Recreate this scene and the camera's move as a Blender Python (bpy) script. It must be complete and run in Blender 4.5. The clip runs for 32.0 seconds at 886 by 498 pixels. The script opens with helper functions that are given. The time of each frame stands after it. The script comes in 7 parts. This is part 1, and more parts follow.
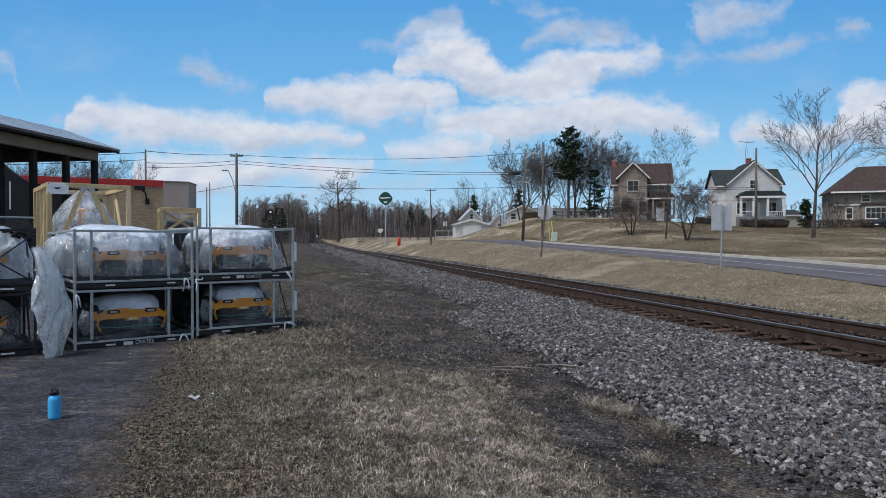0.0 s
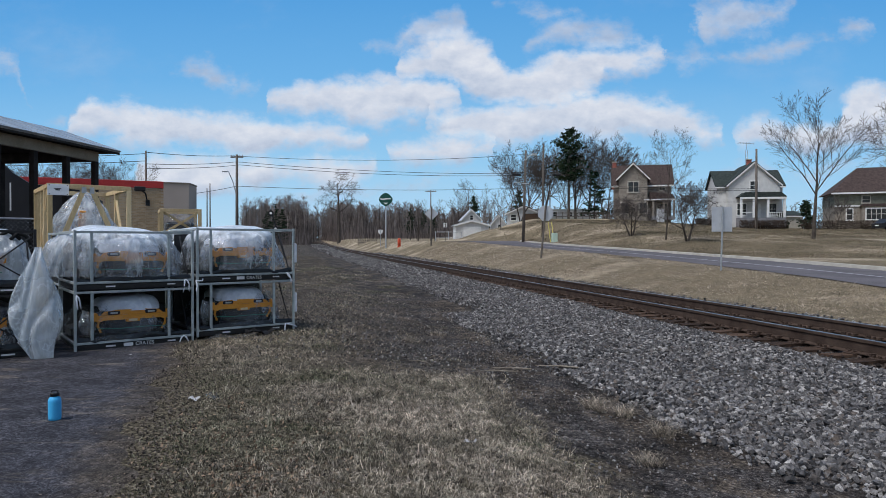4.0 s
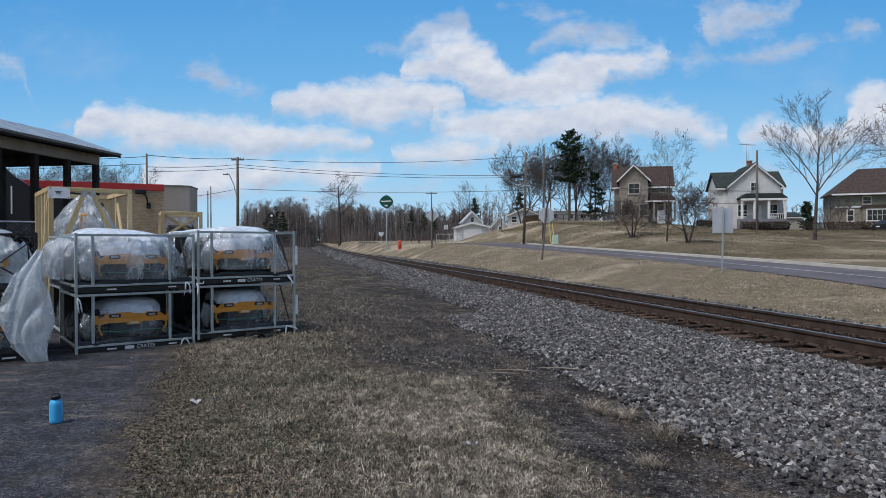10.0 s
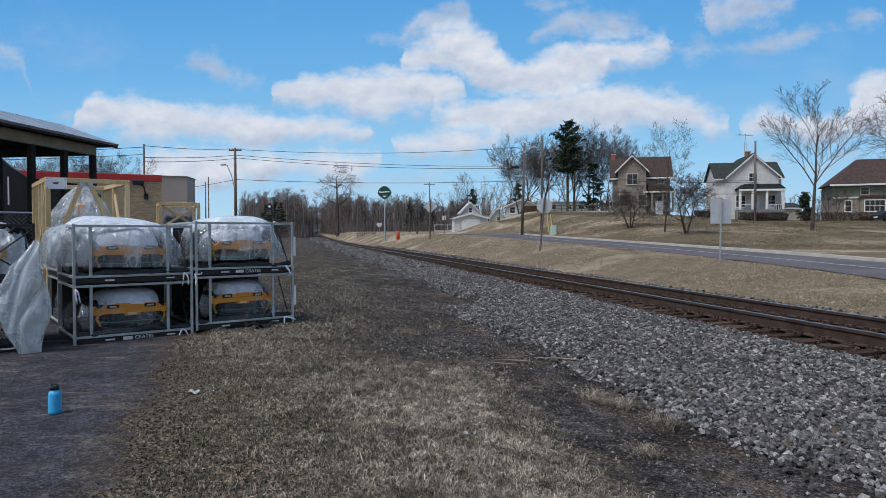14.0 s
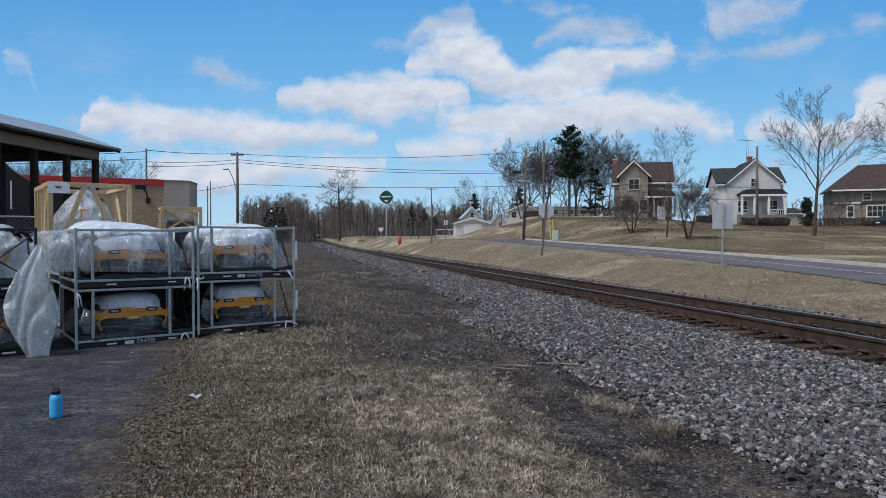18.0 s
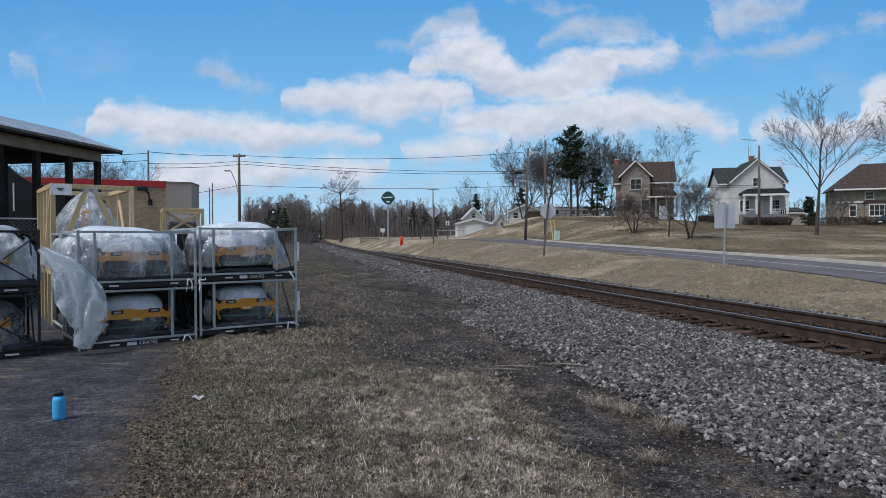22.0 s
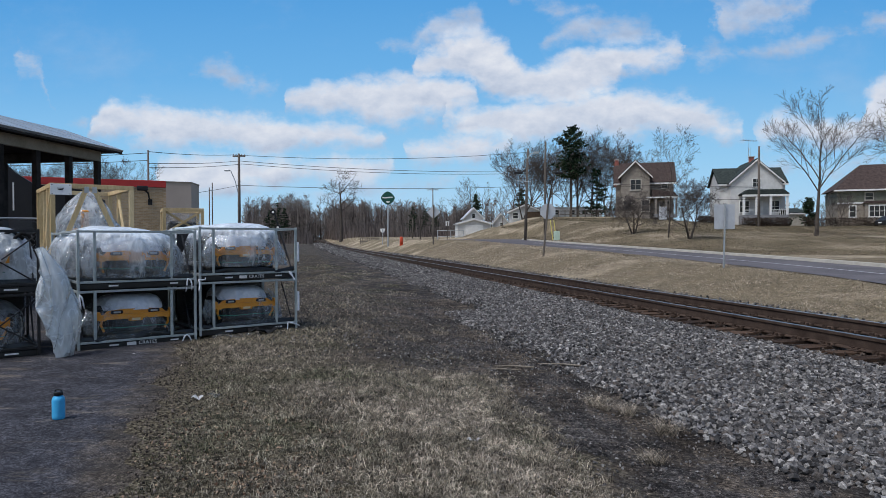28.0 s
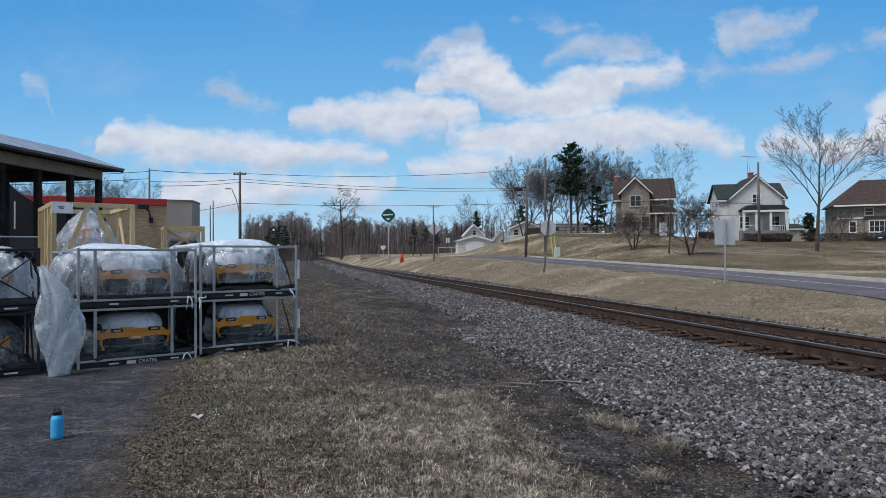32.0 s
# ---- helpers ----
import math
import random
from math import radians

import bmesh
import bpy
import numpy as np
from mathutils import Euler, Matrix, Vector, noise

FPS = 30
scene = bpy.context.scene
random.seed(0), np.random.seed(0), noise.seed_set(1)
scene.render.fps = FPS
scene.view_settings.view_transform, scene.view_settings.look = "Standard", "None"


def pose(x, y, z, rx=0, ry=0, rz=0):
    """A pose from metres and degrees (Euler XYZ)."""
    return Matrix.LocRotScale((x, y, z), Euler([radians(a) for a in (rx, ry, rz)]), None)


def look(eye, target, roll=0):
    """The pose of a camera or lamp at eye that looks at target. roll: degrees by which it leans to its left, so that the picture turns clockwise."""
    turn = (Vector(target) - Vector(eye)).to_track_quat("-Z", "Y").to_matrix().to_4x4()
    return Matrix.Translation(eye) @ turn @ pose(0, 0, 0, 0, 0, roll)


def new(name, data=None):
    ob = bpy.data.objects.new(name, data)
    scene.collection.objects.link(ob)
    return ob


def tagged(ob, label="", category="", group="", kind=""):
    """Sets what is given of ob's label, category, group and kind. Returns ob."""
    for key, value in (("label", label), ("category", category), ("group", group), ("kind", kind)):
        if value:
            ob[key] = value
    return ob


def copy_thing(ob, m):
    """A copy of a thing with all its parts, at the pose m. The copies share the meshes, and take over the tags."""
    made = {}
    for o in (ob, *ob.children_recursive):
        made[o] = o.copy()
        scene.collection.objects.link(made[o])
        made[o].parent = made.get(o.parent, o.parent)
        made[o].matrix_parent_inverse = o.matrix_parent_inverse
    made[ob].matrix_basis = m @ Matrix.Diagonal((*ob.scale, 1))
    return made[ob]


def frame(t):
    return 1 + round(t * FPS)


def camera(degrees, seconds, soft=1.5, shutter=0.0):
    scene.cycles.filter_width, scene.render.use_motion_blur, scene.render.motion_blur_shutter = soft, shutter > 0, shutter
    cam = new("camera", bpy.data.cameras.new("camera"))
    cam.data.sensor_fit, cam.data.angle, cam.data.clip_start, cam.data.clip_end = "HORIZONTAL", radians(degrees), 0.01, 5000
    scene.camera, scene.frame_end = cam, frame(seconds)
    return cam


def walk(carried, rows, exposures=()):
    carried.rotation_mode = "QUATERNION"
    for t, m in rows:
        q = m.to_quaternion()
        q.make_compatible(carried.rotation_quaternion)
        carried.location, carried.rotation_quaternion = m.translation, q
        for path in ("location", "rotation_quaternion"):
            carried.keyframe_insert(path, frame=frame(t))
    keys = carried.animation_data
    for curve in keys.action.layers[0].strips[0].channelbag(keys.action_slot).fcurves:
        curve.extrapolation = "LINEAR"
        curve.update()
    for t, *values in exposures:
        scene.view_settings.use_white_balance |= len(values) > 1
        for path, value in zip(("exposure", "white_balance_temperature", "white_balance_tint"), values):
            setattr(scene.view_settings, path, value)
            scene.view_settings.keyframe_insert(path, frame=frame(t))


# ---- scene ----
# the camera: held by hand on one spot, turning a little
EYE = (0.0, 0.0, 1.6)
cam = camera(68, 32.0, soft=0.85)


def held(yaw, pitch, roll):
    return pose(*EYE) @ pose(0, 0, 0, 0, 0, yaw) @ pose(0, 0, 0, 90 + pitch) @ pose(0, 0, 0, 0, 0, roll)


walk(cam, [
    (0, held(-0.002, -0.640, 0.003)), (0.5, held(0.001, -0.640, -0.001)), (1, held(0.001, -0.642, -0.003)),
    (1.5, held(0.006, -0.634, -0.018)), (2, held(0.007, -0.619, -0.036)), (2.5, held(0.008, -0.560, -0.018)),
    (3, held(0.010, -0.558, -0.015)), (3.5, held(0.015, -0.549, -0.007)), (5.5, held(0.020, -0.512, 0.020)),
    (6, held(0.045, -0.424, 0.011)), (6.5, held(0.039, -0.413, 0.031)), (7, held(0.012, -0.419, 0.011)),
    (7.5, held(0.032, -0.401, 0.003)), (8, held(0.074, -0.365, -0.063)), (8.5, held(0.076, -0.369, -0.103)),
    (9, held(0.076, -0.369, -0.103)), (9.5, held(0.076, -0.368, -0.105)), (10, held(0.085, -0.359, -0.143)),
    (10.5, held(0.112, -0.274, -0.190)), (11, held(0.136, -0.218, -0.115)), (11.5, held(0.089, -0.244, -0.066)),
    (12, held(0.076, -0.369, -0.103)), (12.5, held(0.005, -0.592, -0.103)), (13, held(-0.001, -0.749, -0.084)),
    (13.5, held(-0.059, -1.037, -0.103)), (14, held(-0.071, -1.167, -0.164)), (14.5, held(0.009, -0.987, -0.183)),
    (16.5, held(0.070, -0.821, -0.107)), (17, held(0.070, -0.792, -0.044)), (17.5, held(0.081, -0.740, -0.105)),
    (18, held(0.071, -0.752, -0.067)), (18.5, held(0.069, -0.783, -0.025)), (19, held(0.068, -0.897, -0.091)),
    (19.5, held(0.070, -1.049, -0.150)), (20, held(0.117, -1.010, -0.241)), (20.5, held(0.168, -0.959, -0.298)),
    (21, held(0.185, -0.996, -0.328)), (21.5, held(0.229, -0.828, -0.314)), (22, held(0.230, -0.700, -0.260)),
    (22.5, held(0.246, -0.566, -0.237)), (23, held(0.256, -0.474, -0.205)), (23.5, held(0.248, -0.464, -0.200)),
    (24, held(0.214, -0.564, -0.171)), (24.5, held(0.181, -0.703, -0.196)), (25, held(0.172, -0.761, -0.182)),
    (25.5, held(0.158, -0.821, -0.195)), (27.5, held(0.198, -0.763, -0.199)), (28, held(0.212, -0.682, -0.173)),
    (28.5, held(0.208, -0.642, -0.170)), (29, held(0.214, -0.567, -0.162)), (29.5, held(0.215, -0.496, -0.160)),
    (30, held(0.215, -0.260, -0.187)), (30.5, held(0.207, 0.043, -0.200)), (31, held(0.189, 0.352, -0.248)),
    (31.5, held(0.214, 0.527, -0.274)), (32, held(0.252, 0.793, -0.407)),
])

# ---- world, sun ----
SUN_HEIGHT, SUN_TURN = 60.0, 235.0     # degrees above the horizon; compass turn of the sky's sun
world = bpy.data.worlds.new("sky")
world.use_nodes = True
scene.world = world
_wn = world.node_tree.nodes
_sky = _wn.new("ShaderNodeTexSky")
_sky.sky_type, _sky.sun_disc = "NISHITA", False
_sky.sun_elevation, _sky.sun_rotation = radians(SUN_HEIGHT), radians(SUN_TURN)
_sky.air_density, _sky.dust_density = 1.0, 1.5
world.node_tree.links.new(_sky.outputs[0], _wn["Background"].inputs[0])
_wn["Background"].inputs[1].default_value = 0.12

_sd = bpy.data.lights.new("sun", "SUN")
_sd.energy, _sd.angle, _sd.color = 2.65, radians(20), (0.98, 0.985, 1.0)
sun = new("sun", _sd)
_dir = Vector((math.sin(radians(SUN_TURN)) * math.cos(radians(SUN_HEIGHT)), math.cos(radians(SUN_TURN)) * math.cos(radians(SUN_HEIGHT)), math.sin(radians(SUN_HEIGHT))))
sun.matrix_world = look(_dir * 60, (0, 0, 0))

# ---- materials ----
def nodes_of(name):
    m = bpy.data.materials.new(name)
    m.use_nodes = True
    nt = m.node_tree
    return m, nt, nt.nodes, nt.links, nt.nodes["Principled BSDF"]


def noise_node(nt, scale, detail=4.0, rough=0.6, vec=None):
    n = nt.nodes.new("ShaderNodeTexNoise")
    n.inputs["Scale"].default_value, n.inputs["Detail"].default_value, n.inputs["Roughness"].default_value = scale, detail, rough
    if vec is not None:
        nt.links.new(vec, n.inputs["Vector"])
    return n.outputs["Fac"]


def ramp_node(nt, fac, stops):
    r = nt.nodes.new("ShaderNodeValToRGB")
    el = r.color_ramp.elements
    while len(el) < len(stops):
        el.new(0.5)
    for e, (p, c) in zip(el, stops):
        e.position, e.color = p, (*c, 1) if len(c) == 3 else c
    nt.links.new(fac, r.inputs[0])
    return r.outputs[0]


def math_node(nt, op, a, b=None, clamp=False):
    n = nt.nodes.new("ShaderNodeMath")
    n.operation, n.use_clamp = op, clamp
    for i, v in enumerate((a, b)):
        if v is None:
            continue
        if isinstance(v, (int, float)):
            n.inputs[i].default_value = v
        else:
            nt.links.new(v, n.inputs[i])
    return n.outputs[0]


def mottle(nt, colour, scale, low, high, vec):
    """Broad lighter and darker blotches over a colour."""
    n = nt.nodes.new("ShaderNodeMix")
    n.data_type, n.blend_type = "RGBA", "MULTIPLY"
    n.inputs[0].default_value = 1.0
    nt.links.new(colour, n.inputs[6])
    nt.links.new(ramp_node(nt, noise_node(nt, scale, 5, 0.7, vec), [(0.40, (low,) * 3), (0.62, (high,) * 3)]), n.inputs[7])
    return n.outputs[2]


def mix_node(nt, fac, a, b):
    n = nt.nodes.new("ShaderNodeMix")
    n.data_type = "RGBA"
    for sock, v in ((n.inputs[0], fac), (n.inputs[6], a), (n.inputs[7], b)):
        if isinstance(v, (int, float)):
            sock.default_value = v
        elif isinstance(v, tuple):
            sock.default_value = (*v, 1)
        else:
            nt.links.new(v, sock)
    return n.outputs[2]


def coords(nt, which="Object"):
    return nt.nodes.new("ShaderNodeTexCoord").outputs[which]


def bump_node(nt, height, strength, dist=0.02):
    b = nt.nodes.new("ShaderNodeBump")
    b.inputs["Strength"].default_value, b.inputs["Distance"].default_value = strength, dist
    nt.links.new(height, b.inputs["Height"])
    return b.outputs[0]


def surface(name, dark, light, big=3.0, fine=60.0, rough=0.8, metal=0.0, bump=0.25, vary=0.0, dist=0.01, island=0.0, stretch=None):
    """A weathered surface: two scales of noise between two tones, a fine relief, and, by vary, a tone of its own for each piece."""
    m, nt, ns, ln, bsdf = nodes_of(name)
    vec = coords(nt)
    if stretch:
        mp = ns.new("ShaderNodeMapping")
        mp.inputs["Scale"].default_value = stretch
        ln.new(vec, mp.inputs["Vector"])
        vec = mp.outputs[0]
    a, b = noise_node(nt, big, 5.0, 0.6, vec), noise_node(nt, fine, 3.0, 0.7, vec)
    f = math_node(nt, "ADD", math_node(nt, "MULTIPLY", a, 0.6), math_node(nt, "MULTIPLY", b, 0.4))
    if vary:
        r = ns.new("ShaderNodeObjectInfo").outputs["Random"]
        f = math_node(nt, "ADD", f, math_node(nt, "MULTIPLY", math_node(nt, "SUBTRACT", r, 0.5), vary))
    if island:
        r = ns.new("ShaderNodeNewGeometry").outputs["Random Per Island"]
        f = math_node(nt, "ADD", f, math_node(nt, "MULTIPLY", math_node(nt, "SUBTRACT", r, 0.5), island))
    ln.new(ramp_node(nt, f, [(0.38, dark), (0.62, light)]), bsdf.inputs["Base Color"])
    bsdf.inputs["Roughness"].default_value, bsdf.inputs["Metallic"].default_value = rough, metal
    bsdf.inputs["Specular IOR Level"].default_value = 0.12 if rough > 0.75 else 0.4
    if bump:
        ln.new(bump_node(nt, b, bump, dist), bsdf.inputs["Normal"])
    return m


def soft_between(nt, value, a, b):
    r = nt.nodes.new("ShaderNodeMapRange")
    r.interpolation_type = "SMOOTHSTEP"
    r.inputs["From Min"].default_value, r.inputs["From Max"].default_value = a, b
    nt.links.new(value, r.inputs["Value"])
    return r.outputs[0]


def plastic_film(name, tint, clear, rough=0.35, crown=None, gloss=1.0):
    """Thin translucent sheeting: part clear, part milky, with a soft gloss and creases."""
    m, nt, ns, ln, bsdf = nodes_of(name)
    vec = coords(nt)
    hang = ns.new("ShaderNodeMapping")
    hang.inputs["Scale"].default_value = (2.2, 2.2, 0.7)
    ln.new(vec, hang.inputs["Vector"])
    shaken = ns.new("ShaderNodeVectorMath")
    wob = ns.new("ShaderNodeTexNoise")
    wob.inputs["Scale"].default_value, wob.inputs["Detail"].default_value = 2.0, 3
    ln.new(hang.outputs[0], wob.inputs["Vector"])
    ln.new(hang.outputs[0], shaken.inputs[0]), ln.new(wob.outputs["Color"], shaken.inputs[1])
    cells = ns.new("ShaderNodeTexVoronoi")
    cells.inputs["Scale"].default_value = 3.2
    ln.new(shaken.outputs[0], cells.inputs["Vector"])
    crease = math_node(nt, "ADD", math_node(nt, "MULTIPLY", cells.outputs["Distance"], 0.8), noise_node(nt, 3.0, 7.0, 0.7, hang.outputs[0]))
    out = ns["Material Output"]
    tr, df, tl, gl = ns.new("ShaderNodeBsdfTransparent"), ns.new("ShaderNodeBsdfDiffuse"), ns.new("ShaderNodeBsdfTranslucent"), ns.new("ShaderNodeBsdfGlossy")
    ns.remove(bsdf)
    df.inputs["Color"].default_value = tl.inputs["Color"].default_value = (*tint, 1)
    gl.inputs["Roughness"].default_value = rough * 0.7
    nrm = bump_node(nt, crease, 0.7, 0.06)
    for s in (df, gl):
        ln.new(nrm, s.inputs["Normal"])

    def blend(a, b, f):
        x = ns.new("ShaderNodeMixShader")
        if isinstance(f, float):
            x.inputs[0].default_value = f
        else:
            ln.new(f, x.inputs[0])
        ln.new(a, x.inputs[1]), ln.new(b, x.inputs[2])
        return x.outputs[0]

    lw = ns.new("ShaderNodeLayerWeight")
    lw.inputs["Blend"].default_value = 0.25
    shine = math_node(nt, "ADD", 0.07 * gloss, math_node(nt, "MULTIPLY", lw.outputs["Fresnel"], 0.40 * gloss))
    milky = blend(df.outputs[0], tl.outputs[0], 0.22)
    # folds lie double and look whiter; smooth stretches are clearer
    fold = noise_node(nt, 1.7, 4.0, 0.6, hang.outputs[0])
    patch = ramp_node(nt, fold, [(0.30, (min(1, clear + 0.16),) * 3), (0.52, (clear,) * 3), (0.72, (max(0, clear - 0.26 * gloss),) * 3)])
    # crease highlights put into the film as thin white lines running down the folds
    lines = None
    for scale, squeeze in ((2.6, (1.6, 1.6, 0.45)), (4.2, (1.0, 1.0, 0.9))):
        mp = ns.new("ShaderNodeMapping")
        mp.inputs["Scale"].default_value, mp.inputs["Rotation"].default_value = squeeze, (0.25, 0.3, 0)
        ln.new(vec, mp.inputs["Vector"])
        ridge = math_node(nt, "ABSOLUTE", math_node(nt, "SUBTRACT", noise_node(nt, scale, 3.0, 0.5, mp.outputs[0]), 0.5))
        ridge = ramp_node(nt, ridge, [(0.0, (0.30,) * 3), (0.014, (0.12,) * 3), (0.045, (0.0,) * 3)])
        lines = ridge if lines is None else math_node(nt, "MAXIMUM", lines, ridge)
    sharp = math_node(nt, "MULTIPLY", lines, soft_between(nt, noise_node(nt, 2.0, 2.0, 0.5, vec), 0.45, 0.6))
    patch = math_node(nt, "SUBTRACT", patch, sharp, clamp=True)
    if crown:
        # folded double and whiter on top, with caught skylight put into the milkiness
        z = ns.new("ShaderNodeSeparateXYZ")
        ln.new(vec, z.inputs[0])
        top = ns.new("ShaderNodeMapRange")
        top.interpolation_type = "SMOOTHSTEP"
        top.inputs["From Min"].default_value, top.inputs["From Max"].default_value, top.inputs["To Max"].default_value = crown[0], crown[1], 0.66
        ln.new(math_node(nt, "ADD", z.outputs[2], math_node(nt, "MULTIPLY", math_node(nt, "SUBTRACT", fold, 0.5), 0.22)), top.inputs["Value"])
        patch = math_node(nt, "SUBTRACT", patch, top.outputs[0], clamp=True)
    ln.new(blend(blend(milky, tr.outputs[0], patch), gl.outputs[0], shine), out.inputs["Surface"])
    return m


RAIL_RUST = surface("rusty_rail_side", (0.045, 0.030, 0.023), (0.092, 0.064, 0.050), 4, 90, 0.85, 0.2, 0.4)
RAIL_HEAD = surface("worn_rail_head", (0.20, 0.19, 0.19), (0.36, 0.355, 0.36), 2, 80, 0.36, 0.85, 0.05)
TIE_WOOD = surface("creosoted_tie", (0.030, 0.020, 0.015), (0.105, 0.066, 0.045), 5, 40, 0.9, 0, 0.8, vary=0.25, stretch=(1, 6, 6))


def ballast_stone():
    """Broken stone: most pieces mid grey, some near black, a few pale or brownish, each with its own grain and dust."""
    m, nt, ns, ln, bsdf = nodes_of("ballast_stone")
    vec = coords(nt)
    r = math_node(nt, "ADD", ns.new("ShaderNodeNewGeometry").outputs["Random Per Island"], ns.new("ShaderNodeObjectInfo").outputs["Random"])
    r = math_node(nt, "FRACT", r)
    tone = ramp_node(nt, r, [(0.0, (0.030, 0.028, 0.028)), (0.22, (0.069, 0.066, 0.066)), (0.45, (0.110, 0.103, 0.100)), (0.52, (0.116, 0.094, 0.078)), (0.60, (0.138, 0.134, 0.138)), (0.82, (0.192, 0.181, 0.173)), (0.93, (0.31, 0.295, 0.28)), (1.0, (0.39, 0.37, 0.35))])
    tone = mottle(nt, mottle(nt, tone, 38, 0.62, 1.3, vec), 120, 0.8, 1.2, vec)
    ln.new(mottle(nt, tone, 1.3, 0.85, 1.12, vec), bsdf.inputs["Base Color"])
    bsdf.inputs["Roughness"].default_value, bsdf.inputs["Specular IOR Level"].default_value = 0.8, 0.25
    ln.new(bump_node(nt, noise_node(nt, 70, 4, 0.7, vec), 0.7, 0.006), bsdf.inputs["Normal"])
    return m


STONE = ballast_stone()
CLOD = surface("earth_clods", (0.030, 0.025, 0.022), (0.205, 0.172, 0.148), 9, 80, 0.95, 0, 0.6, island=0.5)
STONE_DARK = surface("grimy_ballast_stone", (0.020, 0.016, 0.014), (0.085, 0.066, 0.055), 3, 70, 0.9, 0, 0.5, island=0.8)


def asphalt_lot():
    """Worn asphalt: dark binder, pale grit, tan dust in rows left by wheels and water, earth creeping in over the edge."""
    m, nt, ns, ln, bsdf = nodes_of("old_asphalt")
    vec = coords(nt)
    mp = ns.new("ShaderNodeMapping")
    mp.inputs["Rotation"].default_value, mp.inputs["Scale"].default_value = (0, 0, radians(-33)), (0.45, 2.0, 1)
    ln.new(vec, mp.inputs["Vector"])
    sep = ns.new("ShaderNodeSeparateXYZ")
    ln.new(vec, sep.inputs[0])
    grit = math_node(nt, "ADD", math_node(nt, "MULTIPLY", noise_node(nt, 85, 4, 0.8, vec), 0.6), math_node(nt, "MULTIPLY", noise_node(nt, 26, 5, 0.8, vec), 0.4))
    tone = ramp_node(nt, grit, [(0.41, (0.008, 0.008, 0.010)), (0.50, (0.036, 0.036, 0.044)), (0.59, (0.140, 0.138, 0.152))])
    dust = ramp_node(nt, grit, [(0.40, (0.045, 0.039, 0.034)), (0.60, (0.25, 0.215, 0.18))])
    streak = ramp_node(nt, noise_node(nt, 1.15, 9, 0.76, mp.outputs[0]), [(0.545, (0, 0, 0)), (0.60, (0.85, 0.85, 0.85))])
    # distance past the ragged edge, torn by noise
    past = math_node(nt, "ADD", math_node(nt, "ADD", sep.outputs[0], math_node(nt, "MULTIPLY", sep.outputs[1], 0.318)), 0.80)
    past = math_node(nt, "ADD", past, math_node(nt, "MULTIPLY", math_node(nt, "SUBTRACT", noise_node(nt, 3.2, 8, 0.75, vec), 0.5), 1.5))
    creep = ns.new("ShaderNodeMapRange")
    creep.interpolation_type = "SMOOTHSTEP"
    creep.inputs["From Min"].default_value, creep.inputs["From Max"].default_value, creep.inputs["To Max"].default_value = -0.55, 0.10, 0.95
    ln.new(past, creep.inputs["Value"])
    earth = ramp_node(nt, grit, [(0.40, (0.020, 0.016, 0.013)), (0.50, (0.075, 0.060, 0.046)), (0.60, (0.22, 0.18, 0.14))])
    tone = mix_node(nt, creep.outputs[0], mix_node(nt, streak, tone, dust), earth)
    ln.new(mottle(nt, mottle(nt, tone, 2.5, 0.72, 1.25, vec), 9.0, 0.8, 1.2, vec), bsdf.inputs["Base Color"])
    bsdf.inputs["Roughness"].default_value, bsdf.inputs["Specular IOR Level"].default_value = 0.9, 0.15
    ln.new(bump_node(nt, grit, 0.9, 0.012), bsdf.inputs["Normal"])
    return m


ASPHALT = asphalt_lot()
ROAD = surface("road_asphalt", (0.085, 0.076, 0.080), (0.148, 0.134, 0.139), 0.5, 60, 0.85, 0, 0.3)
CONCRETE = surface("curb_concrete", (0.36, 0.33, 0.28), (0.52, 0.49, 0.43), 2, 50, 0.9, 0, 0.3)
STEEL_GREY = surface("grey_painted_steel", (0.30, 0.34, 0.35), (0.48, 0.53, 0.54), 5, 60, 0.5, 0.25, 0.1)
STEEL_BLACK = surface("black_painted_steel", (0.012, 0.012, 0.014), (0.03, 0.03, 0.033), 5, 60, 0.45, 0.2, 0.1)
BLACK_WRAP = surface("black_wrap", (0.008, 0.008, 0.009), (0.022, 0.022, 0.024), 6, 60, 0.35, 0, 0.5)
BLACK_GLOSS = surface("glossy_black_film", (0.008, 0.010, 0.012), (0.02, 0.024, 0.028), 6, 40, 0.16, 0, 0.4)
ORANGE = surface("orange_paint", (0.62, 0.25, 0.03), (0.78, 0.34, 0.05), 4, 60, 0.4, 0, 0.05)
DECAL = surface("pale_decal", (0.62, 0.50, 0.30), (0.72, 0.60, 0.40), 6, 60, 0.6, 0, 0)
GREEN_LINE = surface("green_line", (0.02, 0.16, 0.12), (0.03, 0.22, 0.16), 6, 60, 0.5, 0, 0)
RUBBER = surface("black_rubber", (0.012, 0.012, 0.012), (0.03, 0.03, 0.03), 8, 80, 0.8, 0, 0.3)
SEAT_GREY = surface("grey_seat", (0.18, 0.18, 0.19), (0.3, 0.3, 0.31), 5, 60, 0.6, 0, 0.1)
DARK_PART = surface("dark_machine_part", (0.02, 0.022, 0.026), (0.06, 0.064, 0.07), 6, 60, 0.5, 0.2, 0.2)
LAMP_GLASS = surface("dark_lamp_glass", (0.02, 0.02, 0.03), (0.05, 0.05, 0.06), 6, 60, 0.1, 0, 0)
WHITE_INK = surface("white_ink", (0.7, 0.7, 0.7), (0.8, 0.8, 0.8), 6, 60, 0.7, 0, 0)
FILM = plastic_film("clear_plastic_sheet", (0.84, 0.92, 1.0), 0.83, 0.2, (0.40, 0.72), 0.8)
